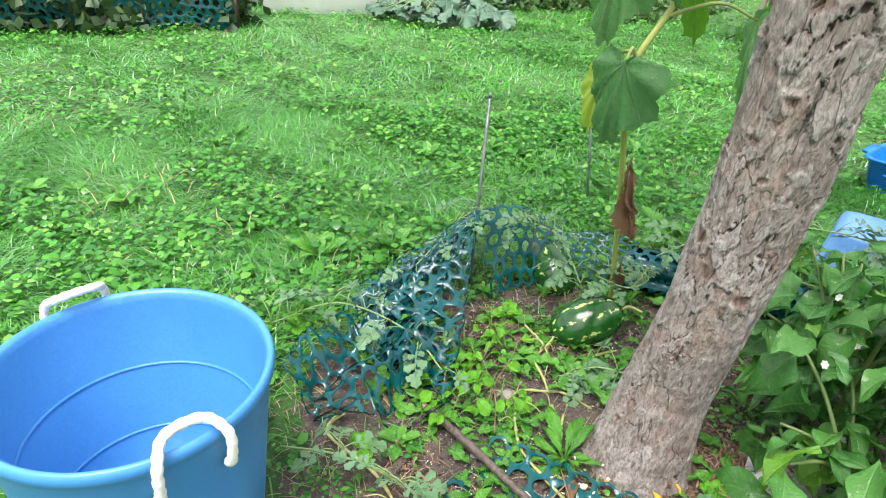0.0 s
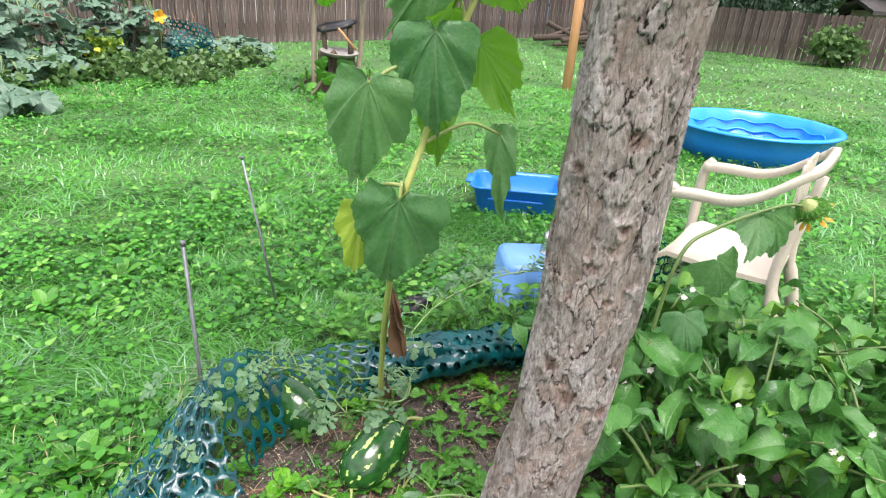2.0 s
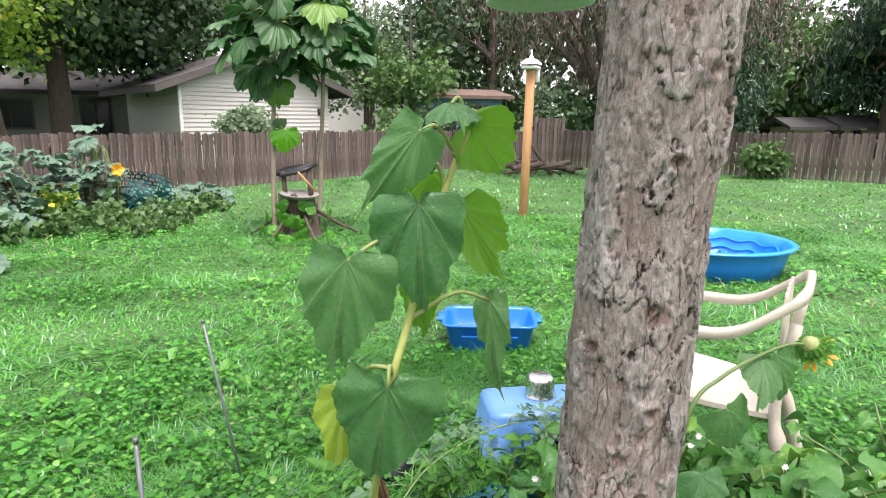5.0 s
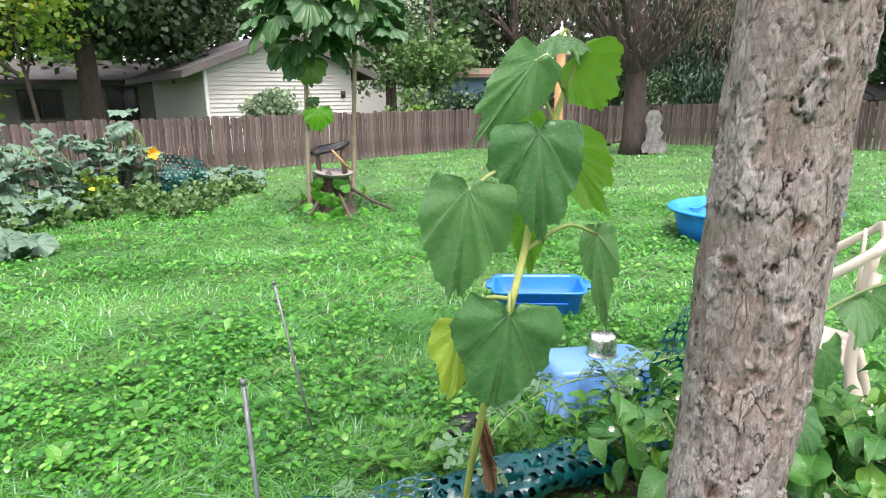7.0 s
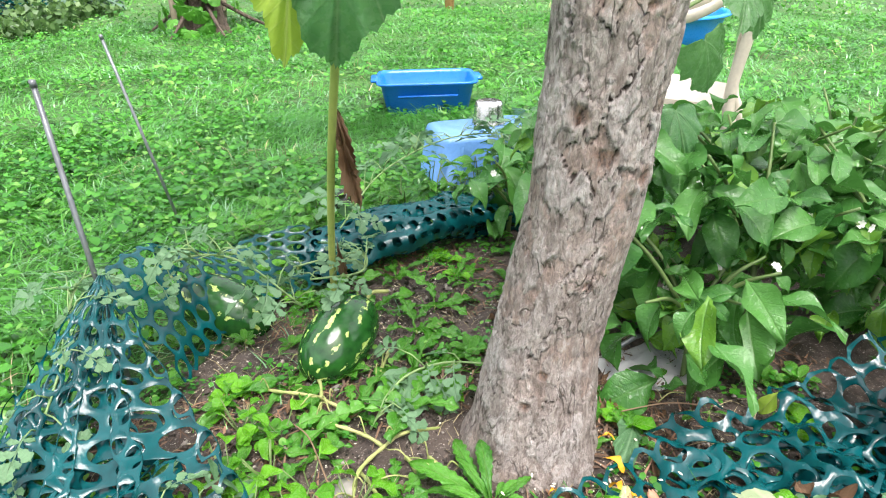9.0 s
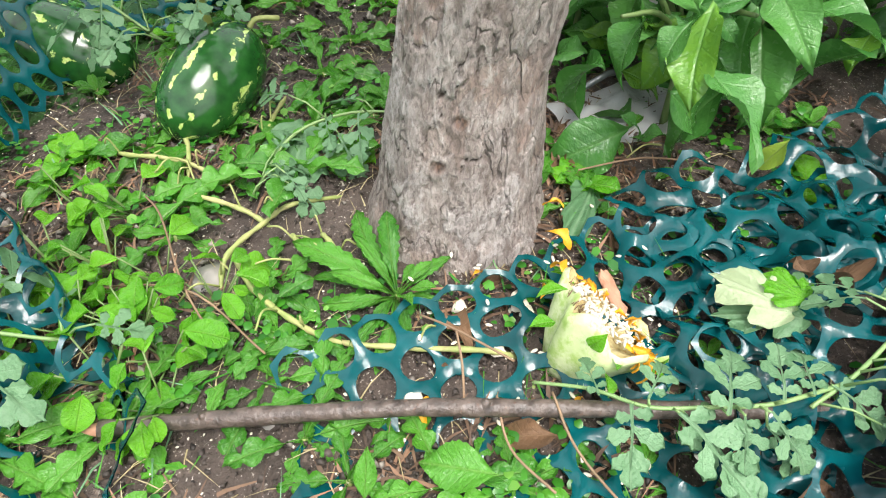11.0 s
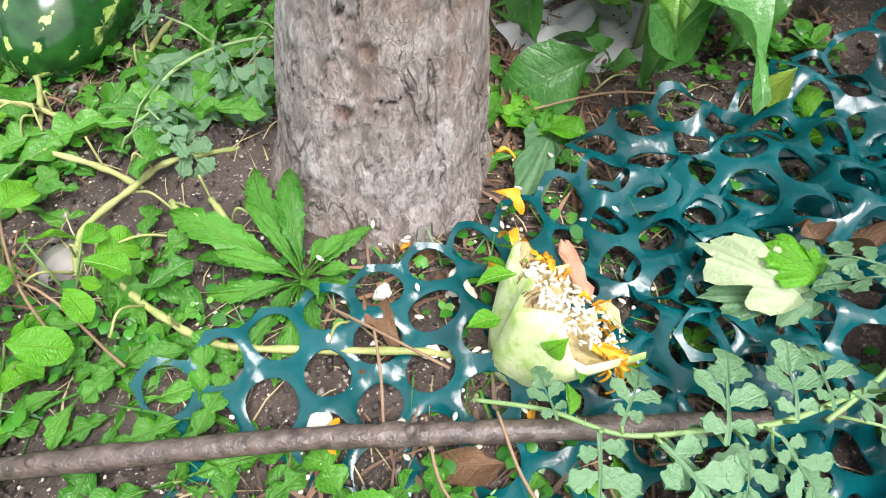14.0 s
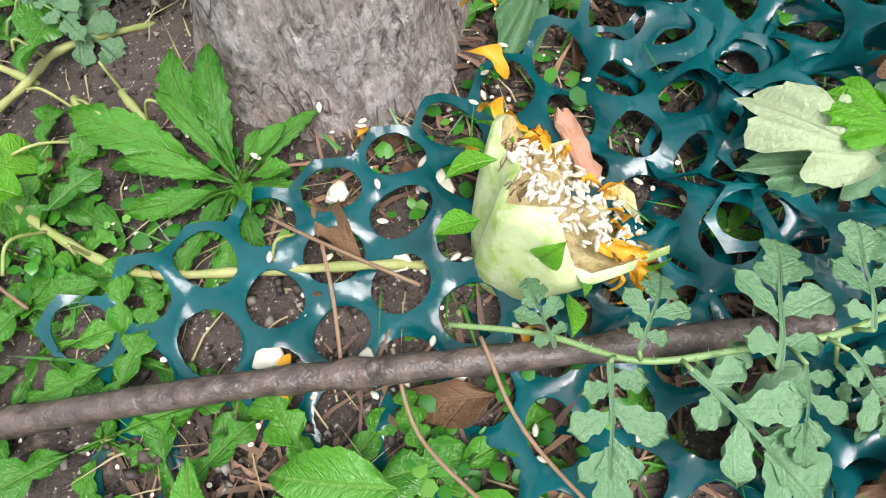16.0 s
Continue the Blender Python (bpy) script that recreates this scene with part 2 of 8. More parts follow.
M_BLUEWALL = plain_material("blue_shed_wall", (0.13, 0.24, 0.38), (0.17, 0.29, 0.43), 1.5, 0.7, 0.2)
M_ORANGEROOF = plain_material("rust_roof", (0.10, 0.070, 0.055), (0.17, 0.11, 0.08), 2.0, 0.8, 0.3)
M_WINDOW = plain_material("dark_window", (0.012, 0.016, 0.02), (0.03, 0.035, 0.04), 2.0, 0.08, 0.02)
M_SHEDWALL = plain_material("tan_shed_wall", (0.45, 0.38, 0.31), (0.52, 0.45, 0.38), 1.5, 0.7, 0.2)
M_FARBARK = plain_material("dark_bark", (0.05, 0.038, 0.03), (0.10, 0.075, 0.06), 5.0, 0.95, 1.0, 0.04, stretch=(3, 3, 0.7))
M_CANVAS = plain_material("grey_rag", (0.12, 0.115, 0.11), (0.30, 0.29, 0.285), 6.0, 0.8, 0.6, 0.02, dirt=(0.12, 0.11, 0.10), dirt_share=0.5)
M_WIRE = plain_material("dark_wire", (0.05, 0.05, 0.05), (0.1, 0.09, 0.08), 30.0, 0.6, 0.2, metal=0.5)
M_BLACK = plain_material("black_plastic", (0.008, 0.008, 0.009), (0.015, 0.015, 0.016), 6.0, 0.35, 0.2)


def crown_material(name, dark, light, through=0.25, odd=None, odd_share=0.0, gloss=0.5):
    k = Nodes(name)
    rnd = k.chance()
    col = k.mix(rnd, dark, light)
    if odd:
        col = k.mix(k.ramp(k.math("FRACT", k.math("MULTIPLY", rnd, 9.7)), (1 - odd_share - 0.02, 0.0), (1 - odd_share, 1.0)), col, odd)
    col = k.mix(k.ramp(k.noise(0.55, 3), (0.35, 0.45), (0.65, 0.0)), col, dark)
    return k.done(col, gloss, spec=0.5, through=through)


M_CROWN = crown_material("dark_crown", (0.022, 0.055, 0.02), (0.06, 0.115, 0.035))
M_CROWNMID = crown_material("mid_crown", (0.045, 0.11, 0.03), (0.14, 0.25, 0.07), 0.4)
M_CROWNYEL = crown_material("yellow_green_crown", (0.08, 0.18, 0.02), (0.22, 0.36, 0.035), 0.4, odd=(0.45, 0.42, 0.03), odd_share=0.08)
M_CROWNPALE = crown_material("pale_crown", (0.12, 0.19, 0.10), (0.27, 0.35, 0.21), 0.4)
M_TWIG = crown_material("brown_twigs", (0.08, 0.055, 0.045), (0.20, 0.145, 0.12), odd=(0.05, 0.09, 0.04), odd_share=0.3)
M_CONIFER = crown_material("conifer_needles", (0.015, 0.045, 0.025), (0.045, 0.09, 0.045))
# the pale odd blades carry the dew's whitish sheen as colour
M_GRASS = crown_material("grass_blades", (0.040, 0.190, 0.022), (0.122, 0.41, 0.050), 0.3, odd=(0.23, 0.42, 0.25), odd_share=0.16, gloss=0.32)
M_CLOVER = crown_material("lawn_clover_leaves", (0.020, 0.135, 0.015), (0.092, 0.36, 0.026), 0.3, odd=(0.20, 0.44, 0.07), odd_share=0.10, gloss=0.30)
M_CLOD = crown_material("soil_clod", (0.020, 0.015, 0.012), (0.085, 0.066, 0.055), 0.0, odd=(0.34, 0.30, 0.26), odd_share=0.12, gloss=0.7)
M_DEBRIS = crown_material("dead_plant_bits", (0.050, 0.030, 0.020), (0.26, 0.155, 0.095), 0.1, odd=(0.36, 0.20, 0.12), odd_share=0.2, gloss=0.7)
M_STRAW = crown_material("dry_grass", (0.33, 0.27, 0.14), (0.5, 0.43, 0.25), 0.2)


def ground_material():
    k = Nodes("lawn_earth")
    col = k.mix(k.ramp(k.noise(1.1, 5), (0.35, 0.0), (0.65, 1.0)), (0.02, 0.075, 0.012), (0.05, 0.14, 0.022))
    col = k.mix(k.ramp(k.noise(7.0, 5, 0.65), (0.56, 0.0), (0.72, 0.75)), col, (0.12, 0.105, 0.05))
    col = k.mix(k.ramp(k.noise(55.0, 3), (0.35, 0.5), (0.6, 0.0)), col, (0.03, 0.07, 0.015))
    return k.done(col, 0.85, k.bump(k.noise(40.0, 5), 0.8, 0.03))


def soil_material():
    k = Nodes("damp_soil")
    col = k.mix(k.ramp(k.noise(9.0, 6, 0.65), (0.3, 0.0), (0.7, 1.0)), (0.030, 0.022, 0.018), (0.105, 0.078, 0.063))
    col = k.mix(k.ramp(k.noise(60.0, 4, 0.7), (0.55, 0.0), (0.7, 0.8)), col, (0.216, 0.162, 0.128))
    col = k.mix(k.ramp(k.noise(240.0, 3, 0.6), (0.63, 0.0), (0.68, 0.8)), col, (0.540, 0.486, 0.432))
    h = k.math("ADD", k.noise(35.0, 6, 0.7), k.math("MULTIPLY", k.noise(160.0, 4, 0.7), 0.5))
    return k.done(col, k.ramp(k.noise(20.0, 3), (0.3, 0.55), (0.7, 0.9)), k.bump(h, 1.0, 0.012))


def bark_material():
    """Grey flakes with pinkish and pale ones between, each with its own tone and height, and dark seams that include
    painted shade at plate edges.
    """
    k = Nodes("flaking_bark")
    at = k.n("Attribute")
    at.attribute_name = "crack_shade"
    crack_shade = at.outputs["Fac"]
    kn = k.n("Attribute")
    kn.attribute_name = "knot"
    warp = k.n("VectorMath")
    warp.operation = "MULTIPLY_ADD"
    wn = k.n("TexNoise")
    k.put(wn.inputs["Vector"], k.coord.outputs["Object"])
    wn.inputs["Scale"].default_value = 24.0
    wn.inputs["Detail"].default_value = 5.0
    k.put(warp.inputs[0], wn.outputs[1])
    warp.inputs[1].default_value = (0.055, 0.055, 0.055)
    k.put(warp.inputs[2], k.coord.outputs["Object"])
    mp = k.n("Mapping")
    k.put(mp.inputs[0], warp.outputs[0])
    mp.inputs[3].default_value = (1, 1, 0.5)

    def cells(scale, feature):
        v = k.n("TexVoronoi")
        v.feature = feature
        v.inputs["Scale"].default_value = scale
        k.put(v.inputs["Vector"], mp.outputs[0])
        return v
    flake, fseam = cells(95.0, "F1"), cells(95.0, "DISTANCE_TO_EDGE")
    ftone = k.n("SeparateColor")
    k.put(ftone.inputs[0], flake.outputs["Color"])
    level = k.n("Attribute")
    level.attribute_name = "plate"
    grain = k.noise(30.0, 8, 0.72, stretch=(1, 1, 0.42))
    fine = k.noise(190.0, 5, 0.7, stretch=(1, 1, 0.35))
    slit = k.noise(64.0, 6, 0.72, stretch=(1, 1, 0.20), distort=0.6)
    col = k.mix(k.ramp(grain, (0.34, 0.0), (0.66, 1.0)), (0.200, 0.158, 0.136), (0.43, 0.375, 0.340))
    col = k.mix(k.ramp(level.outputs["Fac"], (0.55, 0.0), (0.90, 0.6)), col, (0.50, 0.465, 0.445))
    col = k.mix(k.ramp(level.outputs["Fac"], (0.08, 0.45), (0.28, 0.0)), col, (0.33, 0.205, 0.155))
    col = k.mix(k.ramp(k.noise(7.0, 5, 0.65), (0.58, 0.0), (0.70, 0.55)), col, (0.44, 0.29, 0.225))
    col = k.mix(k.ramp(ftone.outputs[0], (0.55, 0.0), (1.0, 0.35)), col, (0.19, 0.155, 0.14))
    seam = k.math("MULTIPLY", k.ramp(fseam.outputs[0], (0.0, 1.0), (0.06, 0.0)), k.ramp(k.noise(22.0, 3), (0.50, 0.0), (0.62, 1.0)))
    col = k.mix(k.math("MULTIPLY", seam, 0.15), col, (0.085, 0.065, 0.055))
    mid = k.noise(78.0, 5, 0.7, stretch=(1, 1, 0.5), distort=0.4)
    col = k.mix(k.ramp(mid, (0.36, 0.75), (0.48, 0.0)), col, (0.13, 0.10, 0.085))
    col = k.mix(k.ramp(mid, (0.54, 0.0), (0.66, 0.6)), col, (0.53, 0.485, 0.45))
    col = k.mix(k.ramp(fine, (0.38, 0.6), (0.50, 0.0)), col, (0.15, 0.12, 0.105))
    col = k.mix(k.ramp(slit, (0.27, 0.45), (0.34, 0.0)), col, (0.095, 0.075, 0.065))
    ridge = k.math("ABSOLUTE", k.math("SUBTRACT", k.noise(19.0, 3, 0.55, stretch=(1, 1, 0.30), distort=0.3), 0.5))
    rift = k.math("MULTIPLY", k.ramp(ridge, (0.004, 1.0), (0.014, 0.0)), k.ramp(k.noise(17.0, 3), (0.47, 0.0), (0.56, 1.0)))
    col = k.mix(k.math("MULTIPLY", rift, 0.60), col, (0.070, 0.052, 0.044))
    # dark cracks, with the shade under plate rims painted in
    col = k.mix(k.ramp(crack_shade, (0.18, 0.0), (0.6, 0.94)), col, (0.035, 0.022, 0.017))
    col = k.mix(kn.outputs["Fac"], col, k.mix(k.ramp(fine, (0.4, 0.0), (0.6, 1.0)), (0.04, 0.022, 0.016), (0.20, 0.10, 0.06)))
    h = k.math("ADD", k.math("SUBTRACT", k.math("MULTIPLY", ftone.outputs[2], 0.5), k.math("MULTIPLY", seam, 0.15)), k.math("ADD", k.math("ADD", grain, k.math("MULTIPLY", k.ramp(slit, (0.27, 0.0), (0.38, 1.0)), 0.45)), k.math("MULTIPLY", fine, 0.5)))
    h = k.math("ADD", k.math("SUBTRACT", h, k.math("MULTIPLY", rift, 0.6)), k.math("MULTIPLY", mid, 1.0))
    return k.done(col, k.ramp(fine, (0.3, 0.6), (0.7, 0.85)), k.bump(h, 0.9, 0.007), spec=0.35)


def fence_material():
    k = Nodes("weathered_picket")
    rnd = k.n("ObjectInfo").outputs["Random"]
    streak = k.noise(4.0, 7, 0.75, stretch=(6.0, 6.0, 0.45))
    col = k.mix(rnd, (0.045, 0.031, 0.027), (0.14, 0.102, 0.090))
    col = k.mix(k.ramp(streak, (0.53, 0.0), (0.66, 0.75)), col, (0.36, 0.33, 0.305))
    col = k.mix(k.ramp(k.noise(30.0, 4, stretch=(3, 3, 0.2)), (0.35, 0.6), (0.55, 0.0)), col, (0.045, 0.03, 0.025))
    return k.done(col, 0.85, k.bump(streak, 0.6, 0.01))


def melon_material():
    k = Nodes("watermelon_rind")
    uv = k.n("SeparateXYZ")
    k.t.links.new(k.coord.outputs["UV"], uv.inputs[0])
    wob = k.noise(5.0, 4, 0.6, where="UV")
    ang = k.math("ADD", k.math("MULTIPLY", uv.outputs[0], 9.0), k.math("MULTIPLY", wob, 1.0))
    saw = k.math("ABSOLUTE", k.math("SUBTRACT", k.math("FRACT", ang), 0.5))
    stripe = k.math("SUBTRACT", 0.66, k.math("MULTIPLY", saw, 2.3))
    blots = k.math("MULTIPLY", k.noise(46.0, 4, 0.6), 1.6)
    fac = k.ramp(k.math("ADD", k.math("MULTIPLY", stripe, 0.55), k.math("SUBTRACT", blots, 0.76)), (0.37, 0.0), (0.43, 1.0))
    col = k.mix(k.ramp(k.noise(40.0, 4), (0.3, 0.0), (0.7, 1.0)), (0.006, 0.045, 0.008), (0.018, 0.10, 0.016))
    col = k.mix(fac, col, k.mix(k.ramp(k.noise(120.0, 3), (0.4, 0.0), (0.6, 1.0)), (0.33, 0.47, 0.10), (0.52, 0.62, 0.22)))
    return k.done(col, 0.15, k.bump(k.noise(60.0, 3), 0.08, 0.002), spec=0.6)


def bag_material():
    k = Nodes("clear_plastic_bag")
    col = k.mix(k.noise(20.0, 4), (0.62, 0.63, 0.64), (0.8, 0.8, 0.8))
    return k.done(col, 0.18, k.bump(k.noise(30.0, 5), 0.6, 0.01), spec=0.7, through=0.45)


M_GROUND, M_SOIL, M_BARK, M_FENCE, M_MELON, M_BAG = ground_material(), soil_material(), bark_material(), fence_material(), melon_material(), bag_material()


# ---- mesh helpers ----
class Shape:
    """Vertices, faces and UVs gathered for one mesh."""

    def __init__(self):
        self.v, self.f, self.uv = [], [], []

    def add(self, verts, faces, uvs=None, m=None):
        k = len(self.v)
        for i, p in enumerate(verts):
            q = Vector(p)
            self.v.append(m @ q if m is not None else q)
            self.uv.append(tuple(uvs[i]) if uvs is not None else (0.5, 0.5))
        self.f += [tuple(a + k for a in f) for f in faces]
        return self

    def grid(self, rows, uvs=None, closed=False, m=None):
        """rows: a list of equally long lists of points; closed joins the row's ends."""
        n, flat = len(rows[0]), [p for r in rows for p in r]
        fl = [u for r in uvs for u in r] if uvs else None
        faces = []
        for i in range(len(rows) - 1):
            for j in range(n if closed else n - 1):
                a, b = i * n + j, i * n + (j + 1) % n
                faces.append((a, b, b + n, a + n))
        return self.add(flat, faces, fl, m)

    def tube(self, points, radii, n=8, cap=True, m=None):
        pts = [Vector(p) for p in points]
        if not isinstance(radii, (list, tuple)):
            radii = [radii] * len(pts)
        rows, up = [], Vector((0.31, 0.17, 0.93))
        for i, p in enumerate(pts):
            d = (pts[min(i + 1, len(pts) - 1)] - pts[max(i - 1, 0)]).normalized()
            a = up - d * up.dot(d)
            if a.length < 0.05:
                a = Vector((1, 0, 0)) - d * d.x
            a.normalize()
            b = d.cross(a)
            up = a
            rows.append([p + (a * math.cos(t) + b * math.sin(t)) * radii[i] for t in (2 * math.pi * j / n for j in range(n))])
        k = len(self.v)
        self.grid(rows, None, True, m)
        if cap:
            self.f.append(tuple(range(k + n - 1, k - 1, -1)))
            e = k + n * (len(rows) - 1)
            self.f.append(tuple(range(e, e + n)))
        return self

    def lathe(self, profile, n=40, m=None):
        """profile: (radius, height) pairs."""
        rows = [[(r * math.cos(t), r * math.sin(t), z) for t in (2 * math.pi * j / n for j in range(n))] for r, z in profile]
        uvs = [[(j / n, i / (len(profile) - 1)) for j in range(n)] for i in range(len(profile))]
        return self.grid(rows, uvs, True, m)

    def block(self, sx, sy, sz, m=None, bevel=0.0):
        """A box of that size on its base centre, with bevelled upright and top edges."""
        b = min(bevel, 0.45 * sx, 0.45 * sy, 0.45 * sz)
        def ring(x, y, c, z):
            if c <= 0:
                return [(-x, -y, z), (x, -y, z), (x, y, z), (-x, y, z)]
            return [(-x + c, -y, z), (x - c, -y, z), (x, -y + c, z), (x, y - c, z), (x - c, y, z), (-x + c, y, z), (-x, y - c, z), (-x, -y + c, z)]
        x, y = sx / 2, sy / 2
        rings = [ring(x, y, b, 0), ring(x, y, b, sz)] if b <= 0 else [ring(x - b, y - b, b * 0.4, 0), ring(x, y, b, b), ring(x, y, b, sz - b), ring(x - b, y - b, b * 0.4, sz)]
        k, n = len(self.v), len(rings[0])
        self.grid(rings, None, True, m)
        self.f.append(tuple(range(k + n - 1, k - 1, -1)))
        e = k + n * (len(rings) - 1)
        self.f.append(tuple(range(e, e + n)))
        return self

    def mesh(self, name, material, smooth=True, origin=None):
        me = bpy.data.meshes.new(name)
        o = origin.inverted() if origin is not None else None
        me.from_pydata([tuple(o @ p) if o is not None else tuple(p) for p in self.v], [], self.f)
        layer = me.uv_layers.new(name="UVMap")
        idx = np.empty(len(me.loops), dtype=np.int32)
        me.loops.foreach_get("vertex_index", idx)
        layer.data.foreach_set("uv", np.array(self.uv, dtype=np.float32)[idx].ravel())
        me.materials.append(material)
        me.polygons.foreach_set("use_smooth", [smooth] * len(me.polygons))
        me.update()
        return me


def world_of(ob):
    return world_of(ob.parent) @ ob.matrix_basis if ob.parent else ob.matrix_basis.copy()


def thing(name, at, label, category, group="", kind=""):
    """An empty at a thing's base, which holds its parts."""
    ob = new(name)
    ob.empty_display_size = 0.05
    ob.matrix_basis = at if isinstance(at, Matrix) else Matrix.Translation(at)
    return tagged(ob, label, category, group, kind)


def part(name, shape, material, parent=None, label="", smooth=True, at=None):
    """Links a shape given in world metres as one mesh under a thing or a part."""
    base = at if at is not None else (world_of(parent) if parent else Matrix())
    if at is not None and not isinstance(at, Matrix):
        base = Matrix.Translation(at)
    ob = new(name, shape.mesh(name, material, smooth, base))
    if parent:
        ob.parent = parent
        ob.matrix_basis = world_of(parent).inverted() @ base
    else:
        ob.matrix_basis = base
    return tagged(ob, label)


def piece(name, me, m, parent, label=""):
    """An object of its own on a shared mesh, at the world pose m."""
    ob = new(name, me)
    ob.parent = parent
    ob.matrix_basis = world_of(parent).inverted() @ m
    return tagged(ob, label)


def tri_object(name, verts, tris, material, parent=None):
    """One mesh from arrays of vertices and triangles."""
    me = bpy.data.meshes.new(name)
    verts, tris = np.asarray(verts, np.float32), np.asarray(tris, np.int32)
    me.vertices.add(len(verts))
    me.vertices.foreach_set("co", verts.ravel())
    me.loops.add(tris.size)
    me.loops.foreach_set("vertex_index", tris.ravel())
    me.polygons.add(len(tris))
    me.polygons.foreach_set("loop_start", np.arange(0, tris.size, 3, dtype=np.int32))
    me.update(calc_edges=True)
    me.polygons.foreach_set("use_smooth", np.ones(len(tris), dtype=bool))
    me.materials.append(material)
    ob = new(name, me)
    if parent:
        ob.parent = parent
        ob.matrix_basis = world_of(parent).inverted()
    return ob


def aim(o, y, z=(0, 0, 1), scale=1.0, sx=1.0):
    """A pose with its y axis along y, its z axis towards z, at o."""
    y = Vector(y).normalized()
    x = y.cross(Vector(z))
    if x.length < 1e-4:
        x = y.cross(Vector((1, 0.2, 0)))
    x.normalize()
    zz = x.cross(y)
    m = Matrix((x * scale * sx, y * scale, zz * scale)).transposed().to_4x4()
    m.translation = Vector(o)
    return m


def curve_points(pts, n=10):
    """A smooth line through the points (Catmull-Rom)."""
    p = [Vector(q) for q in pts]
    p = [2 * p[0] - p[1]] + p + [2 * p[-1] - p[-2]]
    out = []
    for i in range(1, len(p) - 2):
        for k in range(n):
            t = k / n
            out.append(0.5 * (2 * p[i] + (p[i + 1] - p[i - 1]) * t + (2 * p[i - 1] - 5 * p[i] + 4 * p[i + 1] - p[i + 2]) * t * t + (3 * p[i] - p[i - 1] - 3 * p[i + 1] + p[i + 2]) * t ** 3))
    return out + [p[-2]]


def strip_leaf(length, width, profile, ns=14, nw=3, droop=0.6, fold=0.25, ripple=0.0, lobes=0, lobe_depth=0.0, sweep=0.3, teeth=0.0, seed=0, twist=0.0, bend=0.0):
    """A leaf along +y from its stalk: half-widths from profile, bent down, folded along the midrib; lobes cut its sides."""
    rng = random.Random(seed)
    ph = rng.uniform(0, 6.28)
    rows, uvs = [], []
    y, z, ang = 0.0, 0.0, rng.uniform(-0.1, 0.25)
    for i in range(ns + 1):
        s = i / ns
        w = 0.5 * width * float(np.interp(s, [a for a, _ in profile], [b for _, b in profile]))
        if lobes:
            w *= 1 - lobe_depth * (0.5 + 0.5 * math.cos(2 * math.pi * lobes * s + 0.2)) ** 2.2 - 0.12 * max(0.0, math.cos(2 * math.pi * lobes * 3 * s))
        if teeth and i % 2:
            w *= 1 - teeth
        row, ur = [], []
        for j in range(-nw, nw + 1):
            v = j / nw
            lift = fold * abs(v) * w + ripple * width * math.sin(9 * s + ph + 2.1 * v) * v * v
            row.append((v * w + bend * length * s * s, y + sweep * abs(v) * w, z + lift + twist * v * w * s))
            ur.append((0.5 * v * w / max(width, 1e-6), s))
        rows.append(row)
        uvs.append(ur)
        ang -= droop / ns * (0.5 + s)
        y += math.cos(ang) * length / ns
        z += math.sin(ang) * length / ns
    return Shape().grid(rows, uvs)


def heart_leaf(size, droop=0.8, cup=0.25, ripple=0.03, teeth=0.02, seed=0, stretch=1.0, rings=7, round_off=0.0, outline=None):
    """A heart-shaped leaf whose stalk joins at the origin, tip along +y."""
    rng = random.Random(seed)
    half = [(0, -0.02), (0.12, -0.14), (0.30, -0.18), (0.47, -0.09), (0.55, 0.09), (0.545, 0.27), (0.49, 0.42), (0.41, 0.50), (0.345, 0.63), (0.25, 0.75), (0.12, 0.84), (0.05, 0.94), (0, 1.0)]
    if round_off:
        half = [(0, -0.05), (0.12, -0.24), (0.28, -0.30), (0.43, -0.22), (0.52, -0.02), (0.53, 0.20), (0.46, 0.42), (0.32, 0.60), (0.15, 0.71), (0, 0.76)]
    half = outline or half
    line = curve_points([(a, b, 0) for a, b in half], 3)
    line = [(p.x * stretch, p.y) for p in line]
    ring = line + [(-a, b) for a, b in line[-2:0:-1]]
    ph, n = rng.uniform(0, 6.28), len(ring)
    rows, uvs = [], []
    for k in range(rings + 1):
        t = k / rings
        row, ur = [], []
        for i, (a, b) in enumerate(ring):
            e = t * (1 - teeth * (i % 2) * t ** 6 + 0.17 * t * t * noise.noise(Vector((3.2 * math.cos(6.283 * i / n) + 7 * seed, 3.2 * math.sin(6.283 * i / n), 0.5))))
            x, y = a * e, b * e
            z = ripple * t * t * (math.sin(6.283 * 5 * i / n + ph) + 0.7 * math.sin(6.283 * 11 * i / n + 2 * ph)) + ripple * 0.8 * math.sin(11 * y + ph) * abs(x) * 2
            z += -cup * x * x * 1.6 + 0.10 * abs(x)
            # bend along the length
            a1 = droop * max(y, -0.1)
            yy = y if abs(droop) < 1e-3 else math.sin(a1) / droop
            zz = z - (0 if abs(droop) < 1e-3 else (1 - math.cos(a1)) / droop)
            row.append((x * size, yy * size, zz * size))
            ur.append((x, y))
        rows.append(row)
        uvs.append(ur)
    return Shape().grid(rows, uvs, True)


